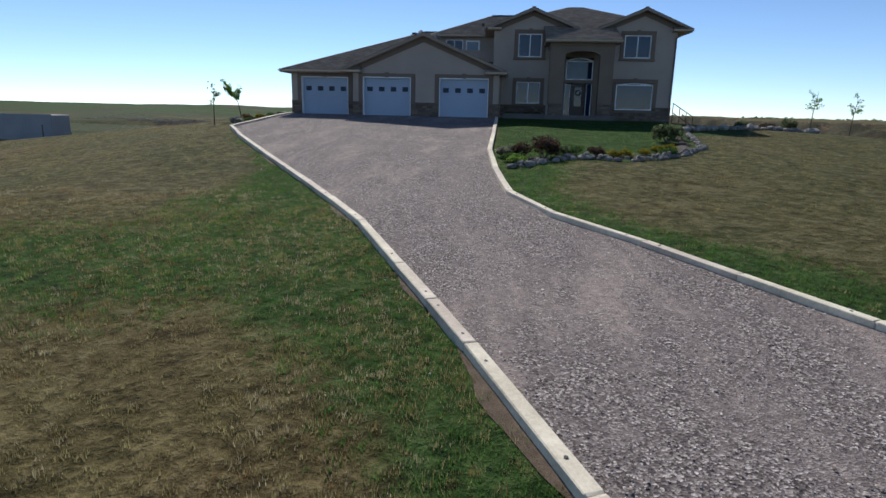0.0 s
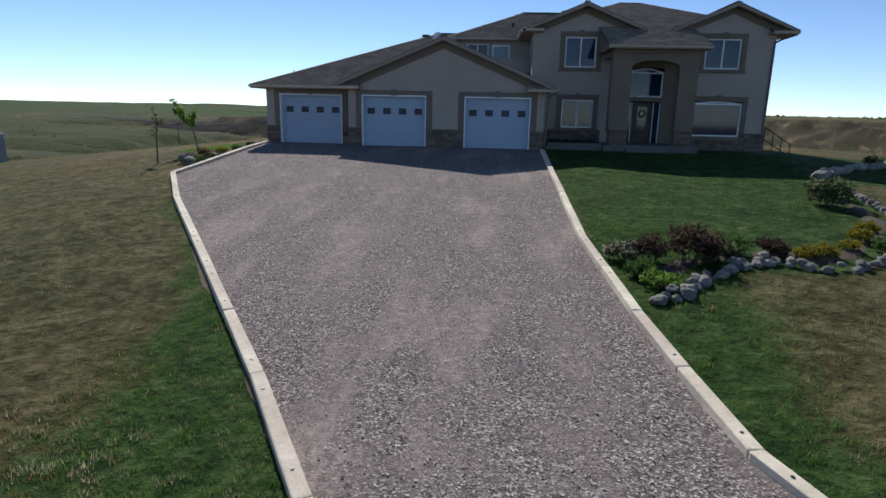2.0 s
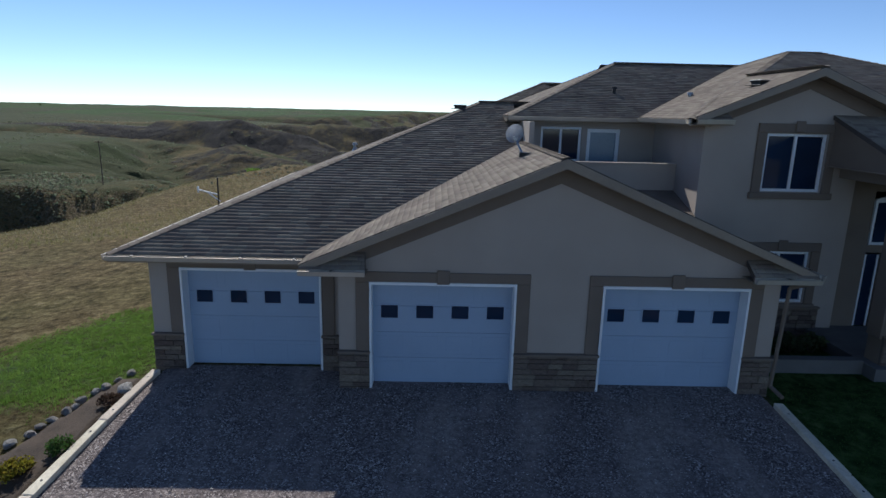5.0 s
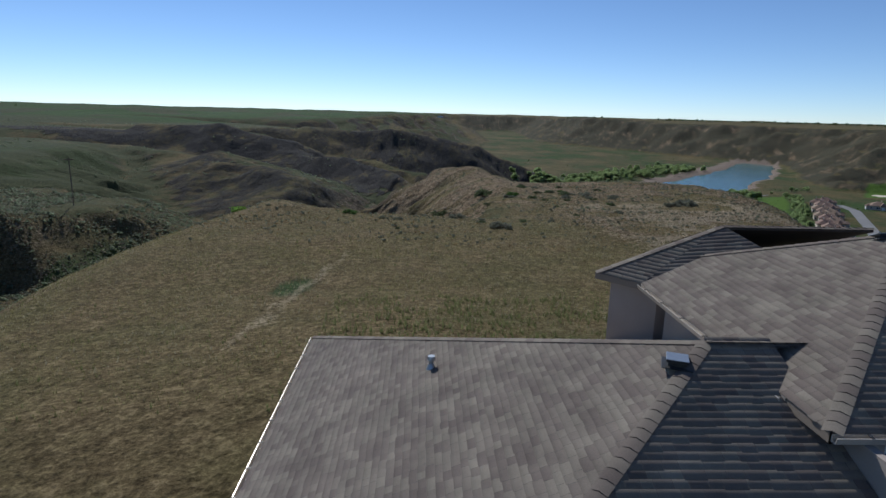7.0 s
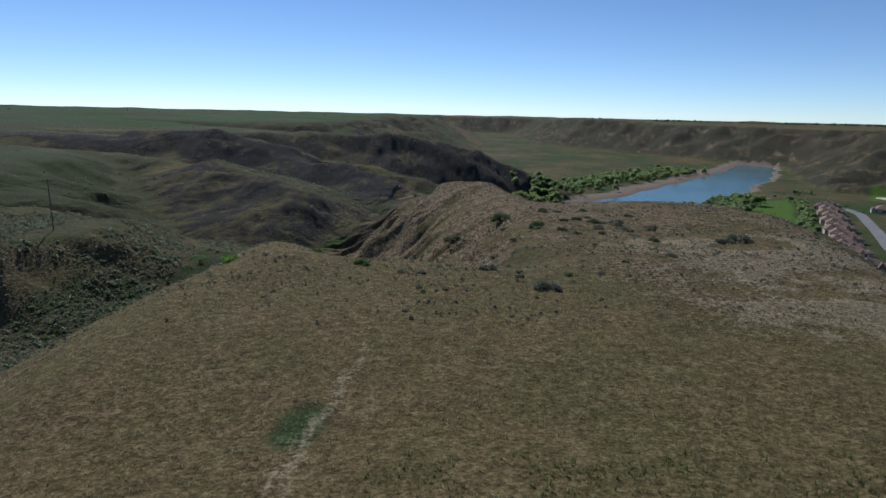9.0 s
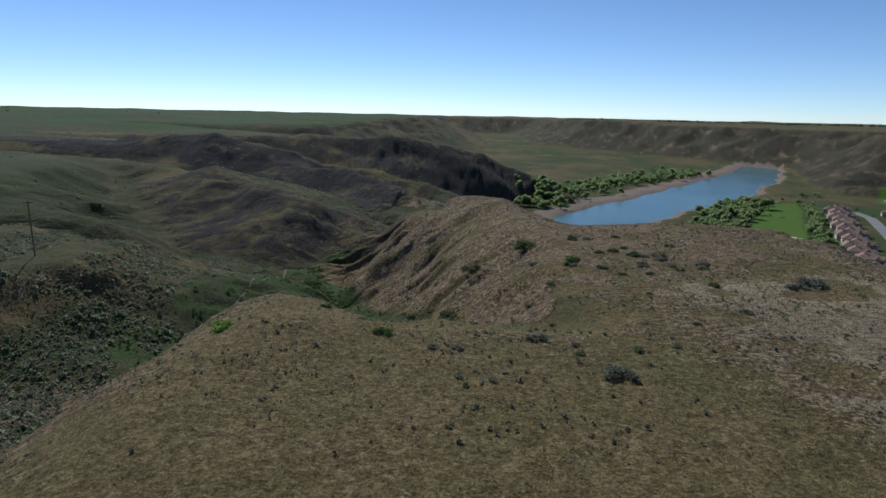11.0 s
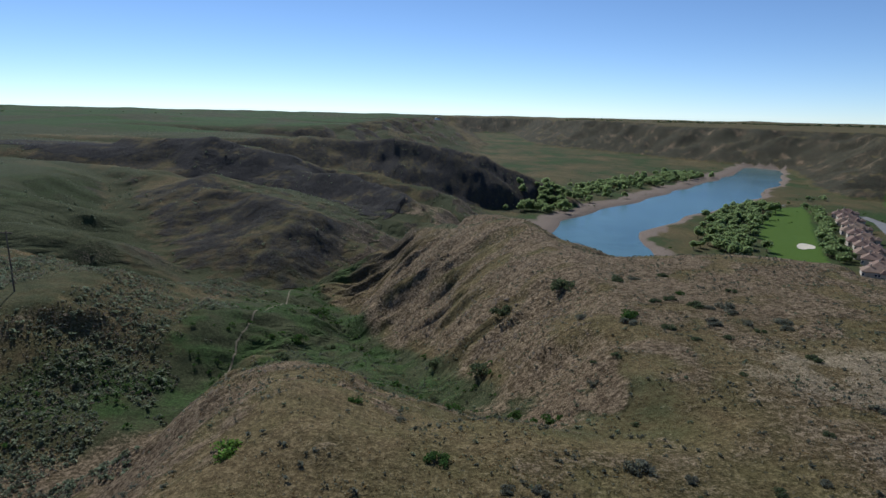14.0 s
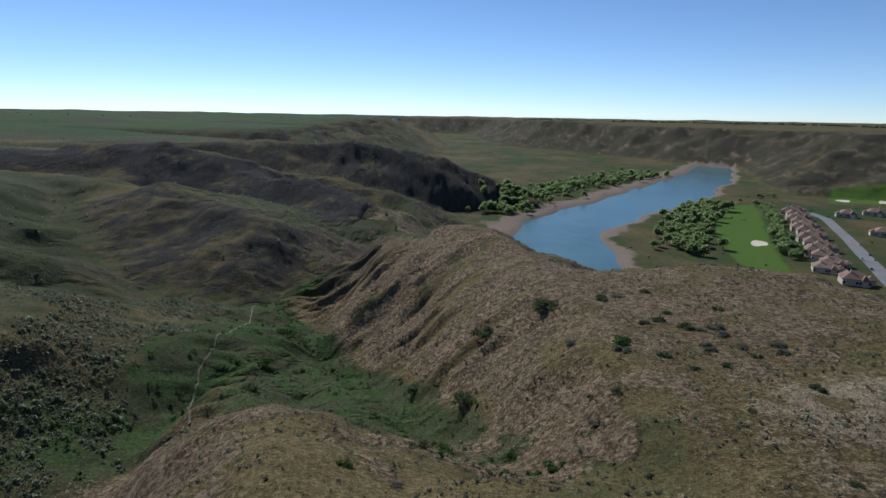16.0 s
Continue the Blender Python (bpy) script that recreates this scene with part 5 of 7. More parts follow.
for k in range(4):
    for i in range(20):
        j = (i + 1) % 20
        bm.faces.new((ringv[0][0], ringv[1][i], ringv[1][j]) if k == 0 else (ringv[k][i], ringv[k + 1][i], ringv[k + 1][j], ringv[k][j]))
bmesh.ops.solidify(bm, geom=bm.faces[:], thickness=0.012)
DISH = surface("dish_paint", (0.42, 0.43, 0.45), (0.52, 0.53, 0.55), 3, 20, 0.5, 0.05)
part("reflector", bm, DISH, dish)
bm = bmesh.new()
add_tube(bm, (1.86, 2.50, 4.83), (1.76, 2.72, 5.05), 0.025)
add_tube(bm, (1.76, 2.72, 5.05), (1.74, 3.0, 5.27), 0.025)
part("mast", bm, GREYMETAL, dish)
bm = bmesh.new()
add_tube(bm, (1.72, 2.85, 5.06), (1.66, 2.5, 5.2), 0.015)
add_box(bm, 1.61, 1.71, 2.42, 2.52, 5.15, 5.25, 0.01)
part("feed_arm", bm, GREYMETAL, dish)
part("foot", box(1.78, 2.08, 2.42, 2.58, 4.74, 4.88, 0.01), DARKMETAL, dish, "dark mounting foot")

aerial = thing("roof_antenna", (-6.6, 5.7, on_west(-6.6)), "small antenna with a black mast on the garage roof", "antenna")
bm = bmesh.new()
add_tube(bm, (-6.6, 5.7, 2.9), (-6.6, 5.7, 3.75), 0.025)
part("mast", bm, DARKMETAL, aerial)
bm = bmesh.new()
add_tube(bm, (-6.6, 5.7, 3.25), (-7.2, 5.75, 3.38), 0.02)
add_tube(bm, (-7.2, 5.75, 3.30), (-7.2, 5.75, 3.48), 0.03)
add_tube(bm, (-6.9, 5.72, 3.30), (-6.55, 5.7, 3.05), 0.02)
part("arm", bm, WHITE, aerial, "white antenna arm")


# ---- downspouts ----
def downspout(pts):
    bm = bmesh.new()
    for a, b in zip(pts, pts[1:]):
        add_tube(bm, a, b, 0.045, n=6)
    part("downspout", bm, TRIM, house, "brown metal downspout")


downspout(((7.5, -0.45, 2.64), (7.15, -0.06, 2.4), (7.06, -0.06, 0.2), (7.15, -0.4, 0.1)))
downspout(((19.06, 2.95, 5.6), (18.5, 3.3, 5.4), (18.22, 3.36, 5.25), (18.22, 3.36, 0.3)))


# ---- yard: timber edging ----
def on_ground(x, y):
    return float(height(np.array([x]), np.array([y]))[0])


def timber_line(edge, side, seed):
    """Squared timbers laid end to end along an edge of the driveway."""
    rnd = random.Random(seed)
    line = thing("timber_edging", (edge[2][0], edge[2][1], on_ground(*edge[2])), "pale weathered timber edging along the gravel driveway", "edging", "driveway edging")
    pts = [Vector((x, y, 0)) for x, y in edge]
    for a, b in zip(pts, pts[1:]):
        d = b - a
        k = max(1, round(d.length / 2.4))
        for i in range(k):
            s, e = a + d * i / k, a + d * (i + 1) / k
            s.z, e.z = on_ground(s.x, s.y), on_ground(e.x, e.y)
            along = (e - s).normalized()
            off = Vector((-along.y, along.x, 0)) * side * 0.09
            s, e = s + off, e + off - along * 0.006
            bm = bmesh.new()
            add_box(bm, -0.5, 0.5, -0.09, 0.09, -0.16, 0.14, 0.012)
            for v in bm.verts:
                v.co.x *= (e - s).length
                v.co.y += rnd.uniform(-0.006, 0.006)
                v.co.z += rnd.uniform(-0.006, 0.006)
            turn = Vector((along.x, along.y, 0)).to_track_quat("X", "Z").to_euler().z
            tilt = -math.asin(max(-1, min(1, along.z)))
            t = part("timber", bm, TIMBER, line)
            t.matrix_basis = Matrix.Translation((s + e) / 2) @ Euler((0, tilt, turn)).to_matrix().to_4x4()
            for q in (-0.32, 0.33):
                if rnd.random() < 0.7:
                    nail = bmesh.new()
                    add_tube(nail, (q * (e - s).length, 0, 0.138), (q * (e - s).length, 0, 0.147), 0.022, n=6)
                    part("spike", nail, DARKMETAL, t)


timber_line(LEFT_EDGE, -1, 5)
timber_line(RIGHT_EDGE, 1, 6)


# ---- bare reddish soil along the outside of the timbers ----
def soil_strip(edge, side, y0, y1, seed):
    rnd = np.random.RandomState(seed)
    ys = np.arange(y0, y1, 0.3)
    x0 = edge_x(edge, ys) + side * 0.15
    w = 0.03 + 0.24 * np.clip(0.2 + 0.9 * WV.many(ys / 2.6, ys * 0 + seed, 3), 0, 1)
    rows = []
    for k in np.linspace(0, 1, 4):
        x = x0 + side * w * k
        rows.append(np.stack([x, ys, height(x, ys) + 0.04 - 0.03 * k + 0.008 * rnd.rand(len(ys))], -1))
    v = np.stack(rows, 1)
    idx = np.arange(v.shape[0] * 4).reshape(-1, 4)
    faces = np.stack([idx[:-1, :-1], idx[:-1, 1:], idx[1:, 1:], idx[1:, :-1]], -1).reshape(-1, 4)
    tagged(put_mesh("bare_soil", from_arrays("bare_soil", v, faces), REDSOIL, smooth=True), "strip of bare reddish soil along the timber edging", "soil", kind="structure")


REDSOIL = surface("reddish_soil", (0.065, 0.042, 0.028), (0.17, 0.12, 0.08), 6, 45, 0.95, 0.8, 0.02)
soil_strip(LEFT_EDGE, -1, -37, -13, 2)
soil_strip(RIGHT_EDGE, 1, -34, -19, 5)


# ---- rocks ----
def rock_mesh(seed):
    rnd = random.Random(seed)
    bm = bmesh.new()
    bmesh.ops.create_icosphere(bm, subdivisions=2, radius=0.5)
    off = Vector((seed * 3.1, seed * 1.7, 0))
    for v in bm.verts:
        v.co *= 1 + 0.42 * noise.noise(v.co * 2.4 + off) + 0.22 * noise.noise(v.co * 6 + off)
        v.co.z = max(v.co.z, -0.3)
    me = bpy.data.meshes.new("rock")
    bm.to_mesh(me)
    bm.free()
    me.materials.append(ROCK)
    return me


ROCKS = [rock_mesh(k) for k in range(7)]


def rock_row(label, line, spacing, size, seed, doubled=0.0):
    rnd = random.Random(seed)
    row = thing("rock_border", (*line[0], on_ground(*line[0])), label, "rock border", "rock borders")
    for a, b in zip(line, line[1:]):
        a, b = Vector(a), Vector(b)
        k = max(1, round((b - a).length / spacing))
        for i in range(k):
            for lift in (0, 1) if rnd.random() < doubled else (0,):
                c = a + (b - a) * (i + rnd.uniform(0.2, 0.8)) / k
                s = size * rnd.uniform(0.7, 1.3) * (0.75 if lift else 1)
                ob = new("rock", ROCKS[rnd.randrange(7)])
                ob.parent = row
                ob.matrix_parent_inverse = Matrix.Translation(row.location).inverted()
                c.x, c.y = c.x + rnd.uniform(-0.08, 0.08), c.y + rnd.uniform(-0.08, 0.08)
                ob.matrix_basis = Matrix.LocRotScale((c.x, c.y + 0.1 * lift, on_ground(c.x, c.y) + s * (0.22 + 0.5 * lift)), Euler((rnd.uniform(-0.2, 0.2), rnd.uniform(-0.2, 0.2), rnd.uniform(0, 6.3))), (s * rnd.uniform(0.9, 1.4), s, s * rnd.uniform(0.65, 0.95)))
    return row


rock_row("curved border of pale field rocks round the lawn", ROCK_LINE, 0.24, 0.22, 11, 0.75)
rock_row("rough rocks along the bed beside the lawn", ((16.6, -5.5), (19.5, -2.5), (24.0, 0.5), (28.0, 4.0)), 0.6, 0.42, 12)
rock_row("row of small field rocks edging the garden bed", ((-6.87, 0.83), (-7.07, 0.49), (-7.19, -0.09), (-7.45, -0.86), (-7.69, -1.53), (-7.94, -2.08)), 0.27, 0.19, 13)
rock_row("flat field stone beside the garage corner", ((-6.6, -0.24), (-6.5, -0.24)), 0.3, 0.3, 14)
rock_row("large pale rocks at the end of the garden bed", ((-8.0, -4.4), (-7.6, -4.9), (-7.1, -5.6)), 0.55, 0.5, 15)


def bed_patch(label, outline, seed):
    """A slightly mounded sheet of dug soil."""
    bm = bmesh.new()
    xs, ys = [p[0] for p in outline], [p[1] for p in outline]
    grid = {}
    for i in range(29):
        for j in range(29):
            x, y = min(xs) + (max(xs) - min(xs)) * i / 28, min(ys) + (max(ys) - min(ys)) * j / 28
            if bool(inside(np.array([x]), np.array([y]), tuple(outline))[0]):
                grid[i, j] = bm.verts.new((x, y, on_ground(x, y) + 0.05 + 0.03 * noise.noise(Vector((x * 2, y * 2, seed)))))
    for (i, j), v in grid.items():
        if any((i + a, j + b) not in grid for a in (-1, 0, 1) for b in (-1, 0, 1)):
            v.co.z -= 0.13
    for (i, j), v in grid.items():
        q = [grid.get(k) for k in ((i, j), (i + 1, j), (i + 1, j + 1), (i, j + 1))]
        if all(q):
            bm.faces.new(q)
    tagged(part("planting_bed", bm, SOIL, smooth=True), label, "garden bed", kind="structure")


bed_patch("dark dug soil of the garden bed by the garage", ((-6.45, 0.8), (-6.6, -3.2), (-6.75, -7.0), (-7.6, -5.6), (-8.4, -4.2), (-8.0, -2.1), (-7.5, -0.86), (-7.15, 0.3), (-6.9, 0.83)), 1)
bed_patch("dark soil behind the rock border", ROCK_LINE + ((15.4, -7.2), (14.8, -9.4), (14.2, -11.8), (13.0, -13.6), (11.6, -14.7), (10.2, -14.6), (8.9, -15.2), (7.3, -15.8), (7.2, -18.2)), 2)


# ---- leaves, shrubs and trees ----
def leaf_cloud(n, seed, size, squash=0.8, hollow=0.35, lobes=0, width=0.6):
    """Small leaf blades spread through an uneven crown of radius 1: corner points and faces."""
    r = np.random.RandomState(seed)
    d = r.normal(size=(n, 3))
    d /= np.linalg.norm(d, axis=1)[:, None]
    rad = hollow + (1 - hollow) * r.rand(n) ** 0.5
    c = d * rad[:, None]
    if lobes:
        ld = r.normal(size=(lobes, 3))
        ld /= np.linalg.norm(ld, axis=1)[:, None]
        ld[:, 2] = np.abs(ld[:, 2]) * 0.9 - 0.25
        pick = r.randint(0, lobes, n)
        c = ld[pick] * 0.62 + c * (0.30 + 0.18 * r.rand(lobes))[pick][:, None]
    c[:, 2] *= squash
    a = r.normal(size=(n, 3))
    a /= np.linalg.norm(a, axis=1)[:, None]
    b = np.cross(a, r.normal(size=(n, 3)))
    b /= np.linalg.norm(b, axis=1)[:, None] + 1e-9
    s = size * (0.6 + 0.8 * r.rand(n))[:, None]
    v = np.stack([c - a * s, c - b * s * width, c + a * s, c + b * s * width], 1).reshape(-1, 3)
    return v, np.arange(4 * n).reshape(n, 4)


def blade_tuft(n, seed, lean=0.45, width=0.05, foot_r=0.16):
    """Upright grass blades of height about 1 from one foot."""
    r = np.random.RandomState(seed)
    a = r.rand(n) * 2 * math.pi
    h = 0.6 + 0.5 * r.rand(n)
    foot = np.stack([np.cos(a * 3) * foot_r * r.rand(n), np.sin(a * 3) * foot_r * r.rand(n), np.zeros(n)], -1)
    tip = foot + np.stack([np.cos(a) * lean * r.rand(n), np.sin(a) * lean * r.rand(n), h], -1)
    side = np.stack([-np.sin(a), np.cos(a), np.zeros(n)], -1) * width
    return np.stack([foot - side, foot + side, tip], 1).reshape(-1, 3), np.arange(3 * n).reshape(n, 3)


def strew(name, label, category, shapes, places, material, stretch=None):
    """One object of kind stuff: the shapes, turned and scaled, at rows of x, y, z, size."""
    r = np.random.RandomState(len(places))
    verts, faces, at = [], [], 0
    pick = r.randint(0, len(shapes), len(places))
    turn = r.rand(len(places)) * 2 * math.pi
    for k, (v, f) in enumerate(shapes):
        sel = np.where(pick == k)[0]
        if not len(sel):
            continue
        c, s = np.cos(turn[sel])[:, None], np.sin(turn[sel])[:, None]
        p = places[sel]
        x = (v[None, :, 0] * c - v[None, :, 1] * s) * p[:, 3:4] + p[:, 0:1]
        y = (v[None, :, 0] * s + v[None, :, 1] * c) * p[:, 3:4] + p[:, 1:2]
        z = v[None, :, 2] * p[:, 3:4] * (0.85 + 0.3 * r.rand(len(sel))[:, None]) + p[:, 2:3]
        verts.append(np.stack([x, y, z], -1).reshape(-1, 3))
        faces.append((f[None] + (np.arange(len(sel)) * len(v))[:, None, None]).reshape(-1, f.shape[1]) + at)
        at += len(sel) * len(v)
    me = from_arrays(name, np.concatenate(verts), np.concatenate(faces))
    return tagged(put_mesh(name, me, material), label, category, kind="stuff")


STEMS = {}


def shrub(label, x, y, size, material, tall=0.8, seed=0, group="shrubs", n=800, name="shrub", category="shrub", leaf=0.095, rise=0.72):
    """A bushy plant: woody stems from the ground and a crown of small leaves."""
    z = on_ground(x, y)
    t = thing(name, (x, y, z), label, category, group)
    key = (seed % 4, material.name, n, round(tall, 1), rise)
    if key not in STEMS:
        v, f = leaf_cloud(n, 100 + seed % 4, leaf, tall, 0.25, 12)
        v[:, 2] = np.maximum(v[:, 2] + tall * rise, -0.08)
        crown = from_arrays("crown", v, f)
        crown.materials.append(material)
        bm = bmesh.new()
        rnd = random.Random(seed)
        for _ in range(7):
            a = rnd.uniform(0, 6.3)
            add_tube(bm, (0.05 * math.cos(a), 0.05 * math.sin(a), -0.1), (0.55 * math.cos(a), 0.55 * math.sin(a), tall * rnd.uniform(0.7, 1.2)), 0.03, 0.012, 5)
        stem = bpy.data.meshes.new("stem")
        bm.to_mesh(stem)
        bm.free()
        stem.materials.append(BARK)
        STEMS[key] = crown, stem
    for nm, me in zip(("crown", "stem"), STEMS[key]):
        ob = new(nm, me)
        ob.parent = t
        ob.scale = (size, size, size)
        ob.rotation_euler = (0, 0, seed * 1.3)
    return t


shrub("dark reddish barberry bush behind the rock border", 8.0, -15.9, 0.44, SHRUB_RED, 0.9, 1)
shrub("large dark reddish bush behind the rock border", 8.75, -16.0, 0.62, SHRUB_RED, 0.95, 2)
shrub("pale green low bush beside the timber edging", 7.75, -17.4, 0.40, LEAF_YOUNG, 0.6, 3)
shrub("pale green low bush beside the timber edging", 7.55, -16.8, 0.36, SHRUB_GREEN, 0.6, 34)
shrub("grey green low bush beside the timber edging", 7.4, -15.9, 0.42, SAGE, 0.8, 35)
shrub("dark green bush behind the rock border", 9.3, -15.7, 0.5, SHRUB_DARK, 0.7, 4)
shrub("dark green bush behind the rock border", 9.9, -15.3, 0.45, SHRUB_GREEN, 0.6, 5)
shrub("low dark bush behind the rock border", 10.7, -15.1, 0.42, SHRUB_RED, 0.6, 6)
for k, (x, y, s) in enumerate(((11.3, -15.4, 0.30), (11.8, -15.2, 0.32), (12.6, -14.7, 0.28), (13.3, -13.8, 0.32), (14.0, -12.9, 0.30))):
    shrub("bright golden yellow low shrub in the rock bed", x, y, s, SHRUB_GOLD, 0.7, 7 + k, "golden shrubs")
shrub("dark rounded bush at the lawn's far corner", 14.7, -9.8, 0.75, SHRUB_DARK, 0.8, 14)
shrub("dark rounded bush at the lawn's far corner", 15.3, -8.6, 0.6, SHRUB_DARK, 0.8, 15)
shrub("green low shrub in the rock bed", 13.5, -14.6, 0.4, SHRUB_GREEN, 0.6, 16)
shrub("reddish brown shrub in the garage bed", -7.75, -3.3, 0.36, SHRUB_RUST, 0.8, 17)
shrub("golden yellow shrub in the garage bed", -7.1, -2.86, 0.34, SHRUB_GOLD, 0.7, 18, "golden shrubs")
shrub("dark green shrub in the garage bed", -7.15, -4.1, 0.32, SHRUB_DARK, 0.7, 19)
shrub("grey green shrub in the garage bed", -8.0, -3.9, 0.36, SAGE, 0.6, 20)
shrub("bright green low plant in the garage bed", -7.0, -5.0, 0.28, SHRUB_GREEN, 0.6, 21)
shrub("dark green low plant in the garage bed", -7.25, -5.5, 0.3, SHRUB_DARK, 0.7, 22)
shrub("dark brown shrub by the garage corner", -6.67, -0.73, 0.28, SHRUB_RED, 0.6, 23)
shrub("green low plant in the garage bed", -6.72, -2.26, 0.26, SHRUB_GREEN, 0.9, 24)
shrub("dark spruce-like bush in the far rock bed", 25.5, 2.5, 0.6, SHRUB_DARK, 1.0, 27)
shrub("dark low bush in the far rock bed", 21.5, -0.5, 0.5, SHRUB_DARK, 0.6, 28)
shrub("dark low bush in the far rock bed", 23.5, 0.8, 0.5, SHRUB_RED, 0.6, 29)
for k, x in enumerate((7.7, 8.3, 8.9, 9.5)):
    shrub("dark low bush in the planter below the window", x, 2.4, 0.42, SHRUB_DARK, 0.8, 30 + k)


def sapling(label, x, y, tall, leafy, lean, seed, material=LEAF_YOUNG):
    """A young tree: a thin leaning trunk, a few limbs, and sparse leaves along them."""
    z = on_ground(x, y)
    t = thing("sapling", (x, y, z), label, "tree", "young trees")
    rnd = random.Random(seed)
    bm = bmesh.new()
    top = Vector((lean[0], lean[1], tall))
    mid = top * 0.5 + Vector((-lean[0] * 0.2, 0, 0))
    add_tube(bm, (0, 0, -0.1), mid, 0.035, 0.026)
    add_tube(bm, mid, top, 0.026, 0.012)
    ends = []
    for i in range(9):
        s = rnd.uniform(0.55, 1.0)
        a = rnd.uniform(0, 6.3)
        p = mid + (top - mid) * (s - 0.5) * 2
        e = p + Vector((0.5 * math.cos(a), 0.5 * math.sin(a), rnd.uniform(0.15, 0.6))) * tall * 0.33
        add_tube(bm, p, e, 0.014, 0.005, 5)
        ends.append((p, e))
    k = part("trunk", bm, BARK, t)
    k.matrix_parent_inverse = Matrix()
    r = np.random.RandomState(seed)
    pts = []
    for p, e in ends:
        for _ in range(leafy):
            c = p + (e - p) * rnd.uniform(0.25, 1.1)
            pts.append((c.x + rnd.gauss(0, 0.07), c.y + rnd.gauss(0, 0.07), c.z + rnd.gauss(0, 0.07)))
    v, f = leaf_cloud(len(pts), seed, 0.06, 1, 0, 0)
    v = v.reshape(-1, 4, 3)
    v = v - v.mean(1, keepdims=True) + np.array(pts)[:, None]
    c = put_mesh("crown", from_arrays("crown", v.reshape(-1, 3), f), material, t)
    c.matrix_parent_inverse = Matrix()
    return t


sapling("young leaning tree with sparse bright green leaves", -8.75, -1.7, 2.15, 75, (-1.1, 0.45), 3)
sapling("thin young tree with few leaves in the bed", -9.5, -3.9, 2.0, 12, (0.1, 0.0), 5, SHRUB_DARK)
sapling("young tree with sparse leaves beyond the lawn", 29.0, 7.0, 2.9, 26, (0.3, 0.1), 7)
sapling("young tree with sparse leaves beyond the lawn", 32.6, 8.6, 2.6, 26, (0.2, 0.0), 8)

# ---- railing by the far corner of the house ----
rail = thing("stair_railing", (19.0, 4.5, on_ground(19.0, 4.5)), "dark metal stair railing at the house corner", "railing")
z0 = on_ground(19.2, 4.0)
for k in range(4):
    bm = bmesh.new()
    x = 18.7 + 0.45 * k
    add_tube(bm, (x, 4.2, z0 - 0.4), (x, 4.2, z0 + 1.35 - 0.28 * k), 0.025)
    part("post", bm, DARKMETAL, rail)
for h in (1.35, 0.75):
    bm = bmesh.new()
    add_tube(bm, (18.65, 4.2, z0 + h), (20.1, 4.2, z0 + h - 0.9), 0.025)
    part("bar", bm, DARKMETAL, rail)

# ---- grey container and post on the grass ----
store = thing("storage_container", (-40.0, 15.0, on_ground(-40, 15)), "long grey metal storage container on the dry grass", "container")
CONTAINER = surface("container_paint", (0.26, 0.27, 0.29), (0.34, 0.35, 0.37), 0.6, 20, 0.6, 0.1)
base_z = on_ground(-35, 15.5) - 0.1
cx0, cx1, cy0, cy1 = -46.4, -34.2, 14.5, 16.95
part("body", box(cx0, cx1, cy0, cy1, base_z + 0.15, base_z + 2.5, 0.03), CONTAINER, store)
for k in range(40):
    x = cx0 + 0.2 + k * 0.3
    part("rib", box(x, x + 0.13, cy0 - 0.035, cy0, base_z + 0.3, base_z + 2.35, 0.01), CONTAINER, store)
for k in range(8):
    y = cy0 + 0.15 + k * 0.3
    part("rib", box(cx1, cx1 + 0.035, y, y + 0.13, base_z + 0.3, base_z + 2.35, 0.01), CONTAINER, store)
part("roof_rail", box(cx0 - 0.02, cx1 + 0.05, cy0 - 0.05, cy0 + 0.08, base_z + 2.42, base_z + 2.55, 0.01), CONTAINER, store)
for x in (cx0 + 1, (cx0 + cx1) / 2, cx1 - 1):
    part("skid", box(x - 0.15, x + 0.15, cy0 + 0.05, cy1 - 0.05, base_z - 0.3, base_z + 0.15), TIMBER, store)
stake = thing("marker_post", (-27.5, 5.0, on_ground(-27.5, 5.0)), "thin dark marker post in the grass", "post")
bm = bmesh.new()
add_tube(bm, (-27.5, 5.0, on_ground(-27.5, 5) - 0.2), (-27.5, 5.0, on_ground(-27.5, 5) + 1.0), 0.05, 0.04)
part("shaft", bm, BARK, stake)
bm = bmesh.new()
add_tube(bm, (-27.5, 5.0, on_ground(-27.5, 5) + 1.0), (-27.5, 5.0, on_ground(-27.5, 5) + 1.06), 0.055, 0.03)
part("cap", bm, DARKMETAL, stake)


# ---- shrubs of the slopes ----
def place_many(n, seed, x0, x1, y0, y1, size, keep, sink=0.05):
    """Rows of x, y, z, size at random places where keep(x, y, z, rnd) holds."""
    r = np.random.RandomState(seed)
    x, y = x0 + (x1 - x0) * r.rand(n), y0 + (y1 - y0) * r.rand(n)
    z = height(x, y)
    s = size[0] + (size[1] - size[0]) * r.rand(n) ** 2
    k = keep(x, y, z, r.rand(n))
    return np.stack([x, y, z - sink, s], -1)[k]


SHRUBS = [leaf_cloud(42, 60 + k, 0.25, 0.75, 0.45, 5) for k in range(4)]
for v, f in SHRUBS:
    v[:, 2] += 0.5
SMALLS = [leaf_cloud(22, 70 + k, 0.34, 0.7, 0.4, 3) for k in range(4)]
for v, f in SMALLS:
    v[:, 2] += 0.45


SHRUB_HILL = foliage("hill_shrub_leaf", (0.125, 0.15, 0.092), (0.25, 0.28, 0.18), 0.3, 0.7)
OLIVE = foliage("olive_grass_blade", (0.085, 0.095, 0.035), (0.175, 0.18, 0.075), 1.5, 0.8)


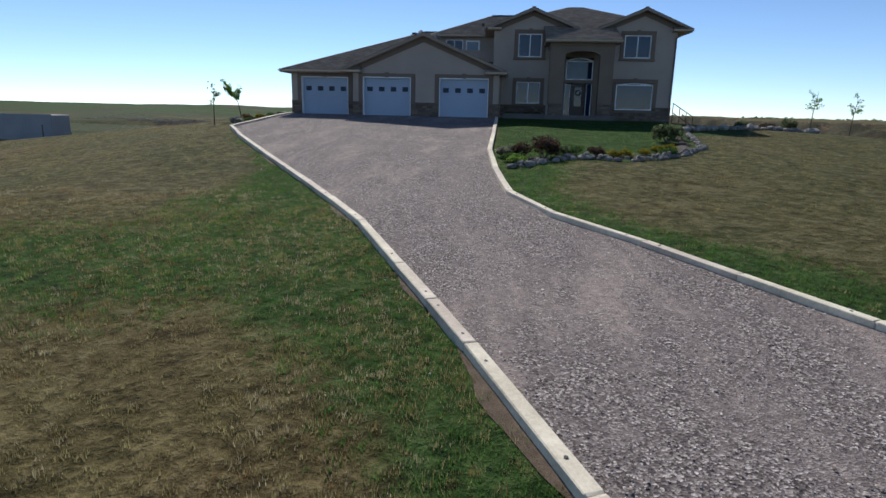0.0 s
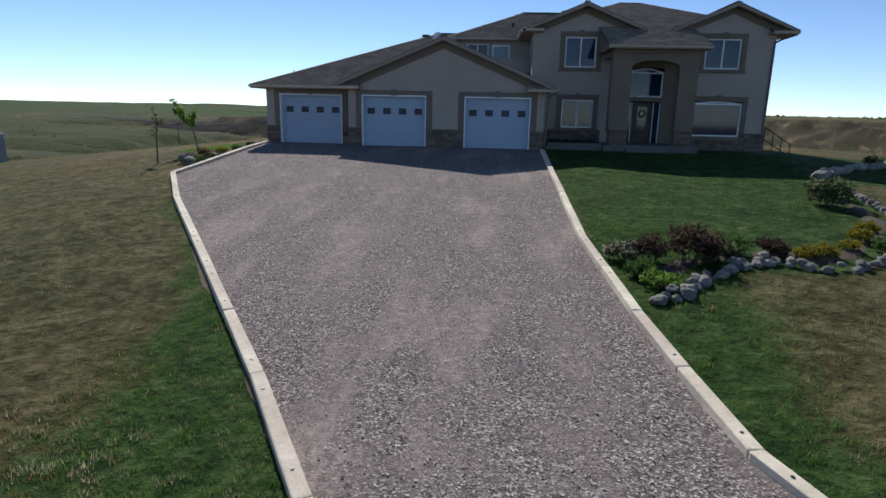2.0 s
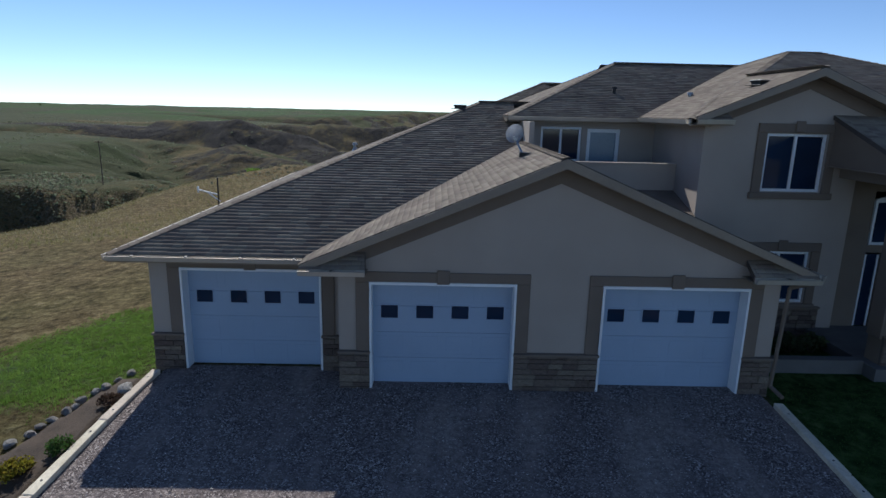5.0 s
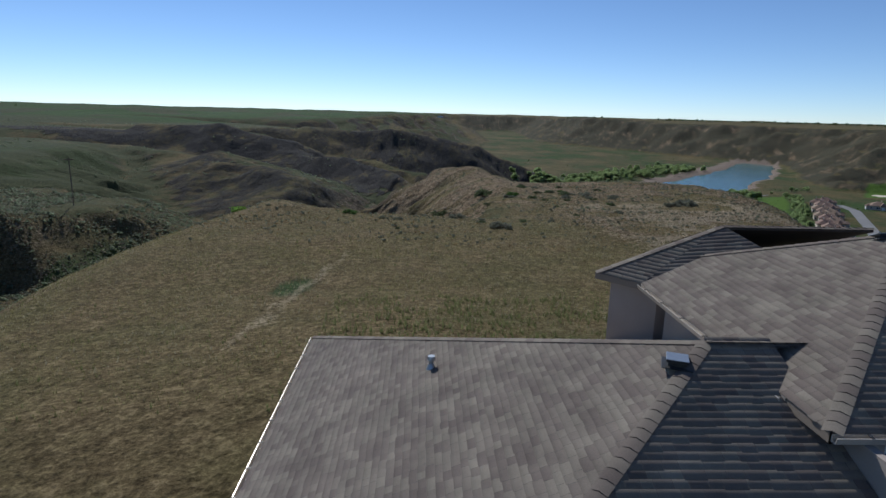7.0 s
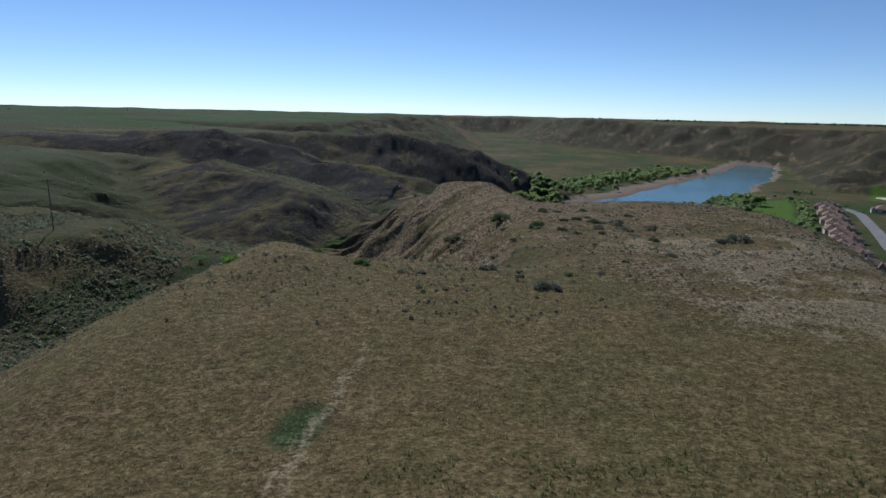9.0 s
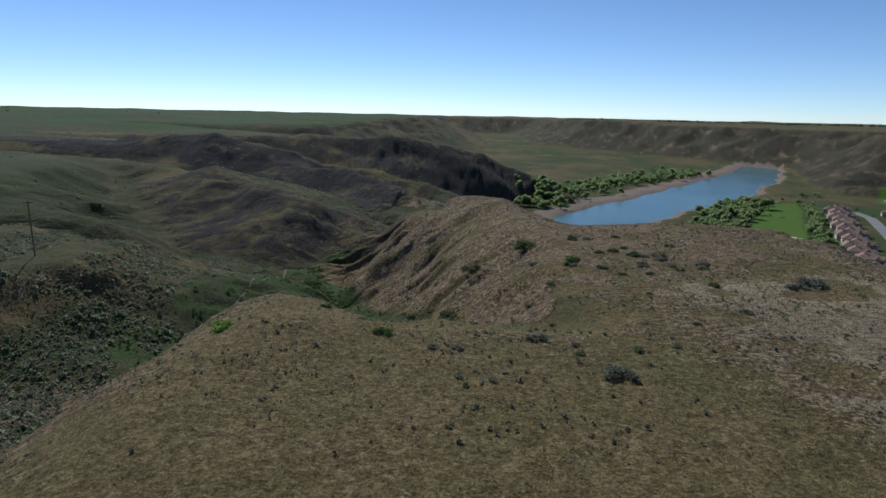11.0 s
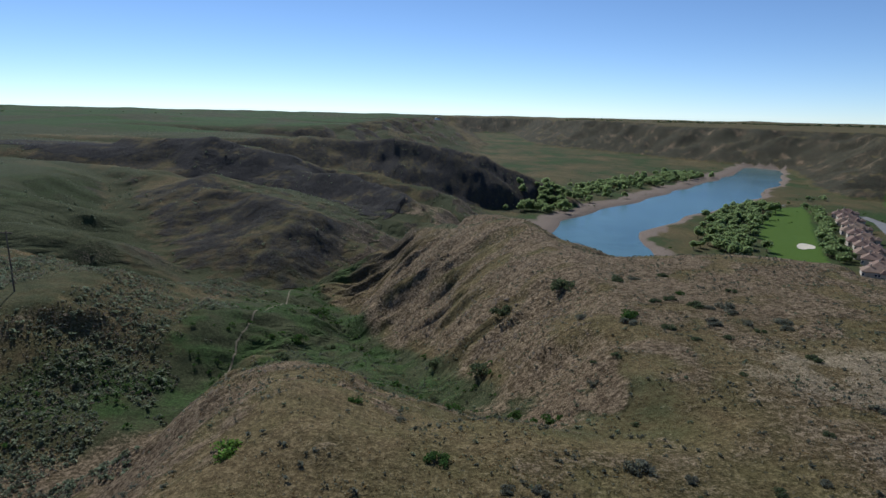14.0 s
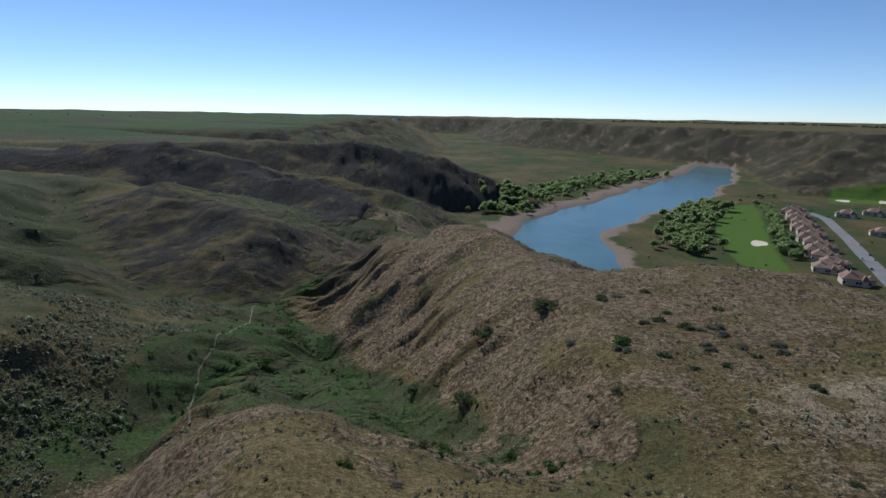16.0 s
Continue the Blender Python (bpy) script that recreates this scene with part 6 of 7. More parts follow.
def thicket(x, y, z, u):
    d, _ = near_line(x, y, DRAINS["house"])
    west = x < np.interp(y, (20, 60, 90, 120, 140, 180, 225), (-100, -74, -58, -56, -62, -61, -62)) + 9 * WV2.many(x / 14, y / 14, 3)
    n = WV.many(x / 26, y / 26, 3)
    return west & (d < 84) & (u < 0.66 + 1.1 * n - 0.004 * d) & (y < 235)


strew("thicket", "dense dark green shrubs on the coulee slope", "shrubs", SMALLS, place_many(24000, 21, -210, -45, 40, 240, (0.28, 0.85), thicket), SHRUB_HILL)
strew("sage_scrub", "grey green sagebrush on the coulee slope", "shrubs", SMALLS, place_many(7000, 22, -200, -30, 50, 260, (0.3, 0.8), lambda x, y, z, u: thicket(x, y, z, u + 0.15)), SAGE)
strew("gully_shrubs", "green shrubs along the gully floor", "shrubs", SHRUBS,
      place_many(1500, 23, -80, 0, 88, 260, (0.35, 0.9), lambda x, y, z, u: (np.minimum(near_line(x, y, DRAINS["gully"])[0], near_line(x, y, DRAINS["house"])[0] * 0.9) < 9 * u + 1) & (WV.many(x / 18, y / 18, 2) > -0.1)), SHRUB_GREEN)


def on_spur(x, y, z, u):
    n = WV2.many(x / 16, y / 16, 3)
    return (u < 0.30 + 0.9 * n) & (z > -46)


strew("low_sage", "scattered low dark sagebrush on the dry spur", "shrubs", SMALLS, place_many(3200, 24, -42, 75, 66, 225, (0.10, 0.26), on_spur, 0.0), SHRUB_HILL)
strew("low_sage", "scattered low grey sagebrush on the dry spur", "shrubs", SMALLS, place_many(5000, 25, -42, 75, 66, 225, (0.12, 0.36), on_spur, 0.0), SAGE)
TINY = [leaf_cloud(9, 76 + k, 0.5, 0.6, 0.4, 2) for k in range(4)]
for v, f in TINY:
    v[:, 2] += 0.4
strew("low_sage", "fine tufts of sage over the dry spur", "shrubs", TINY, place_many(12000, 61, -42, 75, 55, 150, (0.06, 0.15), on_spur, 0.0), SAGE)
strew("low_sage", "fine brown tufts over the dry spur", "shrubs", TINY, place_many(14000, 62, -42, 75, 55, 150, (0.06, 0.15), on_spur, 0.0), RUST)
def on_thicket(x, y, z, u):
    return thicket(x, y, z, 0.62 * u) & (y > 78)


TWIG = foliage("bare_twig", (0.15, 0.122, 0.094), (0.28, 0.232, 0.18), 1.5, 0.7)
PALE_SAGE = foliage("pale_brush_leaf", (0.15, 0.165, 0.105), (0.30, 0.315, 0.22), 1.5, 0.7)
strew("thicket_brush", "fine grey green brush between the shrubs of the slope", "shrubs", TINY, place_many(42000, 71, -150, -50, 78, 236, (0.14, 0.34), on_thicket, 0.0), PALE_SAGE)
strew("thicket_brush", "fine brown twiggy brush between the shrubs of the slope", "shrubs", TINY, place_many(34000, 72, -150, -50, 78, 236, (0.14, 0.32), on_thicket, 0.0), TWIG)
CLUMP = [leaf_cloud(22, 176 + k, 0.32, 0.6, 0.45, 2) for k in range(5)]
for v, f in CLUMP:
    v[:, 2] += 0.3


def on_face(x, y, z, u):
    return (u < 0.42 + 1.1 * WV2.many(x / 7, y / 7, 4)) & (z > -60)


strew("low_sage", "grey clumps of sage over the dry spur and ridge", "shrubs", CLUMP, place_many(9000, 63, -45, 75, 56, 225, (0.13, 0.40), on_face, 0.0), SAGE)
strew("low_sage", "dark woody clumps over the dry spur and ridge", "shrubs", CLUMP, place_many(5000, 64, -45, 75, 84, 225, (0.12, 0.42), on_face, 0.0), SHRUB_HILL)
RUBBLE = surface("eroded_rubble", (0.05, 0.039, 0.029), (0.155, 0.12, 0.086), 0.6, 6, 0.95, 0.3, vary=0.35)
LUMPS = []
for k in range(5):
    r = np.random.RandomState(400 + k)
    v = np.array(((1, 0, 0), (-1, 0, 0), (0, 1, 0), (0, -1, 0), (0.2, 0.1, 0.75)), float) * (0.6 + 0.7 * r.rand(5, 1))
    LUMPS.append((v, np.array(((0, 2, 4), (2, 1, 4), (1, 3, 4), (3, 0, 4)))))


def on_ridge(x, y, z, u):
    d = np.minimum(near_line(x, y, DRAINS["house"])[0], near_line(x, y, DRAINS["basin"])[0])
    d = np.minimum(d, 1.5 * near_line(x, y, DRAINS["gully"])[0])
    return (ribs(x, y)[1] > 0.2) & (d > 12) & (u < 0.3 + 0.9 * WV2.many(x / 6, y / 6, 3))


strew("rubble", "lumps of pale eroded earth on the bare ridge side", "rubble", LUMPS, place_many(46000, 65, -56, 18, 98, 285, (0.08, 0.36), on_ridge, 0.06), RUBBLE)
strew("hill_scrub", "dark scrub spread over the far hills", "shrubs", SMALLS,
      place_many(26000, 26, -620, 260, 230, 1250, (0.5, 1.3), lambda x, y, z, u: (z > -93) & (z < -14) & (u < 0.10 + 0.6 * WV.many(x / 70, y / 70, 4)), 0.1), SHRUB_HILL)
strew("slope_scrub", "dark scrub on the bluff beside the river", "shrubs", SMALLS,
      place_many(9000, 27, 40, 1100, 120, 1900, (0.6, 1.6), lambda x, y, z, u: (z > -92) & (z < -9) & (u < 0.25 + 0.5 * WV2.many(x / 80, y / 80, 4)), 0.1), SHRUB_DARK)

# single bushes that stand out on the spur: x, y, half width
DARK_BUSHES = ((11.4, 138.4, 2.6), (1.1, 140.1, 2.2), (-10.5, 141.0, 1.8), (-4.0, 125.1, 1.9), (25.8, 118.9, 1.3), (28.2, 107.0, 0.7), (17.3, 108.4, 0.9), (18.6, 103.8, 0.6), (22.9, 104.6, 0.65), (28.6, 97.3, 0.9),
               (18.3, 93.0, 0.5), (7.8, 99.9, 0.65), (6.4, 103.3, 0.5), (20.7, 121.2, 0.9), (23.3, 122.0, 1.0), (19.1, 134.0, 1.2), (29.2, 138.8, 1.0), (34.7, 126.0, 0.85), (-39.8, 144.9, 1.7), (-12.7, 103.8, 1.1),
               (5.0, 86.3, 0.45), (-6.3, 65.3, 0.35), (9.2, 72.7, 0.6), (4.0, 72.0, 0.5), (18.2, 80.6, 0.5), (-34.3, 169.1, 1.4))
SAGE_BUSHES = ((8.8, 117.5, 1.05), (13.0, 111.1, 1.1), (26.9, 117.4, 0.8), (29.8, 118.5, 1.2), (28.8, 115.1, 0.9), (23.8, 110.3, 1.2), (28.2, 110.3, 0.9), (33.0, 110.0, 1.05), (31.9, 107.5, 0.9), (4.6, 97.2, 0.75),
               (22.9, 136.4, 0.85), (-15.8, 85.6, 0.5), (-8.5, 73.3, 0.55), (-6.3, 73.2, 0.6), (-4.1, 66.2, 0.4), (5.7, 66.9, 1.3), (1.2, 75.8, 1.1), (4.3, 74.4, 0.55), (13.2, 73.7, 0.5), (25.7, 85.0, 0.65),
               (41.0, 96.6, 1.9), (38.2, 95.5, 1.3))
GREEN_BUSHES = ((14.0, 114.0, 1.4), (26.7, 126.1, 0.7), (-2.5, 102.4, 1.05), (-0.4, 93.6, 1.2), (-19.8, 88.1, 0.7), (-40.7, 191.4, 2.6), (-41.5, 169.3, 2.4), (-40.5, 205.5, 2.2), (-9.1, 107.8, 1.3), (-13.0, 76.7, 0.9))


def spur_bushes(rows, label, material, seed):
    for k, (x, y, w) in enumerate(rows):
        shrub(("large " if w > 1.5 else "small " if w < 0.7 else "") + label, x, y, w * 1.15, material, 0.5, seed + k, "bushes of the spur", n=600, leaf=0.085, rise=0.30)


spur_bushes(DARK_BUSHES, "dark woody bush on the dry spur", SHRUB_DARK, 50)
spur_bushes(SAGE_BUSHES, "grey sagebrush on the dry spur", SAGE, 90)
spur_bushes(GREEN_BUSHES, "green bush in the gully below the spur", SHRUB_GREEN, 120)
spur_bushes(((-28.2, 78.5, 1.3),), "yellow green bush on the spur's knob", LEAF_YOUNG, 140)

# ---- dry grass ----
TUFTS = [blade_tuft(7, 80 + k) for k in range(5)]
SHORT = [blade_tuft(6, 90 + k, 0.7, 0.07) for k in range(5)]


def wild_grass(x, y, z, u):
    return u < 0.45 + 0.5 * WV.many(x / 8, y / 8, 3)


strew("prairie_grass", "tufts of dry prairie grass behind the house", "grass", TUFTS, place_many(60000, 31, -38, 42, 19, 62, (0.10, 0.24), wild_grass, 0.02), BROME)
strew("prairie_grass", "tufts of dry prairie grass on the spur", "grass", TUFTS, place_many(60000, 32, -40, 62, 50, 135, (0.10, 0.26), wild_grass, 0.02), BROME)
strew("prairie_grass", "pale straw tufts on the spur", "grass", TUFTS, place_many(44000, 45, -38, 44, 24, 130, (0.14, 0.30), lambda x, y, z, u: u < 0.42 + 0.7 * WV2.many(x / 5, y / 5, 3), 0.02), STRAW)
strew("green_tufts", "olive green tufts among the dry grass", "grass", TUFTS, place_many(9000, 33, -38, 42, 18, 75, (0.14, 0.34), lambda x, y, z, u: u < 0.25 + 0.8 * WV2.many(x / 6, y / 6, 3), 0.02), OLIVE)

strew("green_tufts", "olive green tufts close behind the house", "grass", TUFTS, place_many(5000, 44, -9, 16, 18, 37, (0.25, 0.5), lambda x, y, z, u: u < 0.55 + 0.8 * WV.many(x / 3, y / 3, 3) - 0.03 * np.maximum(y - 28, 0), 0.03), OLIVE)


def off_drive(x, y, gap=0.22):
    return (x < edge_x(LEFT_EDGE, y) - gap) | (x > edge_x(RIGHT_EDGE, y) + gap)


def turf_here(x, y, z, u):
    left = edge_x(LEFT_EDGE, y) - x
    n = WV2.many(x / 9, y / 9, 4)
    return off_drive(x, y) & (((left > 0) & (left + 1.4 * n < green_width(y) * (0.75 + 0.5 * u))) | ((left < 0) & (x - edge_x(RIGHT_EDGE, y) < 3.2 - 1.5 * n))) & (y < -9 - 2 * u)


def rough_here(x, y, z, u):
    return off_drive(x, y) & (u < 0.55 + 0.5 * WV.many(x / 3, y / 3, 3)) & ~inside(x, y, ((6.9, 3.5),) + ROCK_LINE + ((20, -5.0), (24, 3), (20, 8)))


WIDE = [blade_tuft(13, 110 + k, 0.6, 0.06, 1.3) for k in range(6)]


def patch_of(k, a, b):
    return lambda x, y, z, u: off_drive(x, y) & (u < a + b * WV.many(x / 2.2 + 7 * k, y / 2.2, 3)) & (x < edge_x(LEFT_EDGE, y) + 40)


def green_patch(x, y, z, u):
    left = edge_x(LEFT_EDGE, y) - x
    n = WV2.many(x / 9, y / 9, 4) + 0.4 * (u - 0.5)
    strip = (left > 0) & (np.abs(y + 27.5 + 0.18 * left + 1.3 * n) < 2.6) & (left < 16)
    return off_drive(x, y) & (((left > 0) & (left + 1.4 * n < green_width(y))) | strip | ((left < 0) & (x - edge_x(RIGHT_EDGE, y) < 2.6 - 1.5 * n)))


strew("near_grass", "dry olive lawn grass beside the driveway", "grass", WIDE, place_many(22000, 51, -9, 9, -37, -24, (0.05, 0.09), patch_of(0, 0.45, 0.5), 0.01), BROME)
strew("near_grass", "pale straw blades in the dry lawn", "grass", WIDE, place_many(14000, 52, -9, 9, -37, -22, (0.05, 0.10), patch_of(1, 0.13, 0.8), 0.01), STRAW)
strew("near_grass", "rusty brown blades in the dry lawn", "grass", WIDE, place_many(11000, 53, -9, 9, -37, -22, (0.04, 0.08), patch_of(2, 0.15, 0.8), 0.01), RUST)
strew("near_grass", "green blades in the lawn beside the driveway", "grass", WIDE, place_many(46000, 54, -12, 20, -37, -13, (0.05, 0.09), green_patch, 0.01), TURF)
strew("near_grass", "bright green grass beside the garage", "grass", WIDE, place_many(16000, 55, -12.5, -6.5, -2, 7.5, (0.05, 0.10), lambda x, y, z, u: np.hypot((x + 8.5) / 2.6, (y - 2.5) / 3.3) + 0.3 * WV2.many(x / 2, y / 2, 3) + 0.4 * u < 1.1, 0.01), LEAF_YOUNG)
strew("turf", "short green lawn grass beside the driveway", "grass", SHORT, place_many(40000, 34, -14, 22, -38, -8, (0.04, 0.08), turf_here, 0.01), TURF)
strew("rough_grass", "short dry lawn grass beside the driveway", "grass", WIDE, place_many(30000, 35, -26, 26, -37, -2, (0.05, 0.10), rough_here, 0.01), BROME)
strew("lawn", "mown green lawn before the house", "grass", SHORT, place_many(30000, 36, 7, 20, -17, 0.5, (0.035, 0.06), lambda x, y, z, u: inside(x, y, ((7.1, 0.5), (7.1, -15.5), (9.0, -15.0), (11.6, -14.4), (13.0, -13.2), (14.2, -11.4), (15.0, -8), (16.5, -5), (18, 0.5))), 0.005), TURF)
strew("dandelions", "pale dandelion heads in the lawn", "flowers", SMALLS, place_many(120, 37, -8, 8, -34, -14, (0.018, 0.03), lambda x, y, z, u: turf_here(x, y, z, u) & (WV.many(x / 2, y / 2, 2) > 0.15), -0.05), WHITE)

# ---- loose gravel ----
PEBBLES = []
for k in range(5):
    r = np.random.RandomState(k)
    v = np.array(((1, 0, 0), (-1, 0, 0), (0, 1, 0), (0, -1, 0), (0, 0, 0.8), (0, 0, -0.8)), float) * (0.7 + 0.6 * r.rand(6, 1))
    PEBBLES.append((v, np.array(((0, 2, 4), (2, 1, 4), (1, 3, 4), (3, 0, 4)))))
PEBBLE = surface("gravel_stone", (0.18, 0.15, 0.135), (0.54, 0.465, 0.42), 3, 40, 0.92, 0.2, vary=0.8, spec=0.15)
strew("loose_gravel", "loose pinkish grey stones on the driveway", "gravel", PEBBLES,
      place_many(95000, 38, -6, 15, -37, -9, (0.006, 0.018), lambda x, y, z, u: ~off_drive(x, y, -0.1) & (u < 0.6 + 0.6 * WV.many(x / 2.2, y / 2.2, 3)), -0.055), PEBBLE)
strew("loose_gravel", "loose stones before the garage", "gravel", PEBBLES,
      place_many(30000, 39, -6.5, 7, -12, 0, (0.008, 0.018), lambda x, y, z, u: ~off_drive(x, y, -0.1) & (u < 0.6 + 0.6 * WV.many(x / 2.2, y / 2.2, 3)), -0.05), PEBBLE)


# ---- trees of the valley ----
def tree_meshes(seed):
    rnd = random.Random(seed)
    bm = bmesh.new()
    add_tube(bm, (0, 0, -0.3), (0.1, 0, 3.2), 0.32, 0.22)
    add_tube(bm, (0.1, 0, 3.2), (0.0, 0.1, 7.0), 0.22, 0.10)
    for i in range(6):
        a = i * 1.05 + rnd.uniform(-0.3, 0.3)
        z = rnd.uniform(2.4, 5.5)
        add_tube(bm, (0.08, 0, z), (2.2 * math.cos(a), 2.2 * math.sin(a), z + rnd.uniform(1.5, 3)), 0.11, 0.04, 6)
    trunk = bpy.data.meshes.new("trunk")
    bm.to_mesh(trunk)
    bm.free()
    trunk.materials.append(BARK)
    v, f = leaf_cloud(760, 300 + seed, 0.15, 1.15, 0.35, 13)
    v *= np.array((4.3, 4.3, 4.4))
    v[:, 2] += 4.9
    crown = from_arrays("crown", v, f)
    crown.materials.append(LEAF)
    return trunk, crown


TREES = []
for k in range(4):
    t = thing("cottonwood", (0, 0, 0), "leafy green cottonwood on the river flat", "tree", "valley trees")
    for nm, me in zip(("trunk", "crown"), tree_meshes(k)):
        new(nm, me).parent = t
    TREES.append(t)


def grove(n, seed, spot, size):
    """Trees at random along a band; the first four are the originals themselves."""
    rnd = random.Random(seed)
    for i in range(n):
        x, y = spot(rnd)
        z = on_ground(x, y)
        if z < WATER_Z + 0.5:
            continue
        s = rnd.uniform(*size)
        m = Matrix.LocRotScale((x, y, z), Euler((0, 0, rnd.uniform(0, 6.3))), (s, s, s * rnd.uniform(0.85, 1.2)))
        if USED[0] < 4:
            TREES[USED[0]].matrix_basis = m
        else:
            o = copy_thing(TREES[rnd.randrange(4)], m)
            o.matrix_basis = m
        USED[0] += 1


USED = [0]


def band(line, half):
    """A place near a line of points, spread evenly along it."""
    length = [math.dist(a[:2], b[:2]) for a, b in zip(line, line[1:])]

    def spot(rnd):
        u = rnd.uniform(0, sum(length))
        for (a, b), w in zip(zip(line, line[1:]), length):
            if u <= w:
                break
            u -= w
        t = min(u / w, 1)
        dx, dy = (b[0] - a[0]) / w, (b[1] - a[1]) / w
        o = rnd.gauss(0, half * 0.5)
        return a[0] + t * (b[0] - a[0]) - dy * o, a[1] + t * (b[1] - a[1]) + dx * o

    return spot


grove(130, 1, band(((125, 735), (170, 835), (272, 962), (400, 1090), (560, 1225)), 32), (0.75, 1.35))
spot_far = band(((135, 735), (185, 850), (285, 985), (410, 1110), (570, 1240)), 46)
rnd = random.Random(77)
rows = [(*spot_far(rnd), rnd.uniform(0.9, 1.6)) for _ in range(210)]
CROWNS = []
for k in range(4):
    v, f = leaf_cloud(460, 320 + k, 0.17, 1.15, 0.35, 13)
    v *= np.array((4.3, 4.3, 4.4))
    v[:, 2] += 4.4
    CROWNS.append((v, f))
strew("riverside_wood", "dense green cottonwoods along the far river bank", "trees", CROWNS, np.array([(x, y, on_ground(x, y), s) for x, y, s in rows if on_ground(x, y) > WATER_Z + 0.5]), LEAF)
grove(150, 2, band(((258, 520), (312, 640), (380, 735), (450, 800)), 25), (0.8, 1.5))
grove(84, 3, band(((340, 500), (408, 620), (462, 700), (515, 800)), 8), (0.7, 1.25))
grove(10, 4, band(((430, 800), (520, 850), (600, 900)), 10), (0.5, 0.9))

# ---- the settlement by the river ----
CLAY = surface("brown_roof_tile", (0.18, 0.115, 0.08), (0.30, 0.205, 0.15), 0.3, 4, 0.9, 0.2, vary=0.15)
RENDERED = surface("pale_house_wall", (0.47, 0.40, 0.32), (0.60, 0.53, 0.44), 0.3, 5, 0.9, 0.1)


def cottage(seed):
    rnd = random.Random(seed)
    t = thing("cottage", (0, 0, 0), "pale walled house with a brown hipped roof by the river", "house", "settlement houses")
    w, d, h = 9.0, 7.0, 3.6
    part("wall", box(-w, w, -d, d, -0.5, h), RENDERED, t)
    part("wall", box(-w - 4, -w, -d + 2, 1.5, -0.5, 3.0), RENDERED, t)
    part("wall", box(1.0, 7.0, -d - 2.6, -d, -0.5, 3.4), RENDERED, t)
    part("wall", box(-6.8, -2.8, d, d + 2.0, -0.5, 3.3), RENDERED, t)
    for x0, x1, y0, y1, z, top in ((-w - 0.7, w + 0.7, -d - 0.7, d + 0.7, h, 3.4), (-w - 4.6, -w + 2, -d + 1.4, 2.1, 3.0, 2.0), (0.4, 7.6, -d - 3.2, 1.0, 3.4, 2.9), (-7.4, -2.2, 1.0, d + 2.6, 3.3, 2.4)):
        bm = bmesh.new()
        r = min(x1 - x0, y1 - y0) / 2
        if x1 - x0 > y1 - y0:
            p, q = (x0 + r, (y0 + y1) / 2, z + top), (x1 - r, (y0 + y1) / 2, z + top)
        else:
            p, q = ((x0 + x1) / 2, y0 + r, z + top), ((x0 + x1) / 2, y1 - r, z + top)
        c = [bm.verts.new(v) for v in ((x0, y0, z), (x1, y0, z), (x1, y1, z), (x0, y1, z), p, q)]
        for f in ((0, 1, 5, 4), (2, 3, 4, 5)) if x1 - x0 > y1 - y0 else ((1, 2, 5, 4), (3, 0, 4, 5)):
            bm.faces.new([c[i] for i in f])
        for f in ((3, 0, 4), (1, 2, 5)) if x1 - x0 > y1 - y0 else ((0, 1, 4), (2, 3, 5)):
            bm.faces.new([c[i] for i in f])
        bmesh.ops.recalc_face_normals(bm, faces=bm.faces)
        bmesh.ops.solidify(bm, geom=bm.faces[:], thickness=0.25)
        part("roof", bm, CLAY, t)
    part("porch_door", box(2.6, 5.4, -d - 2.66, -d - 2.58, 0, 2.3), WHITE, t)
    for x in (-8, -2, 0, 8):
        for y in (-d, d):
            s = -1 if y < 0 else 1
            wn_ = part("window", box(x - 0.9, x + 0.9, y - 0.05, y + 0.05, 0.9, 2.5), WHITE, t)
            part("pane", box(x - 0.78, x + 0.78, y + s * 0.05 - 0.02, y + s * 0.05 + 0.02, 1.02, 2.38), GLASS, wn_)
    part("garage_door", box(-w - 4.06, -w - 3.98, -d + 3.2, 0.3, 0, 2.3), WHITE, t)
    part("chimney", box(3.0, 3.9, 1.0, 1.8, h, h + 4.4), RENDERED, t)
    return t


ROW0, ROW1 = Vector((344, 463)), Vector((523, 752))
along = (ROW1 - ROW0).normalized()
across = Vector((along.y, -along.x))
row_turn = math.atan2(along.y, along.x)
COTTAGES = [cottage(k) for k in range(2)]
spots = [(i * 21.0, (-4, 4, 0)[i % 3], 0.0) for i in range(17)] + [(40, 74, math.pi), (75, 78, math.pi), (150, 80, math.pi), (205, 74, math.pi), (330, 60, math.pi), (365, 95, math.pi), (-35, 10, 0.0)]
rnd = random.Random(9)
for i, (u, o, extra) in enumerate(spots):
    p = ROW0 + along * u + across * o
    m = pose(p.x, p.y, on_ground(p.x, p.y), 0, 0, math.degrees(row_turn + extra + rnd.uniform(-0.15, 0.15)) + 90) @ Matrix.Diagonal((1.0, 1.0, 1.2, 1))
    if i < 2:
        COTTAGES[i].matrix_basis = m
    else:
        copy_thing(COTTAGES[i % 2], m)


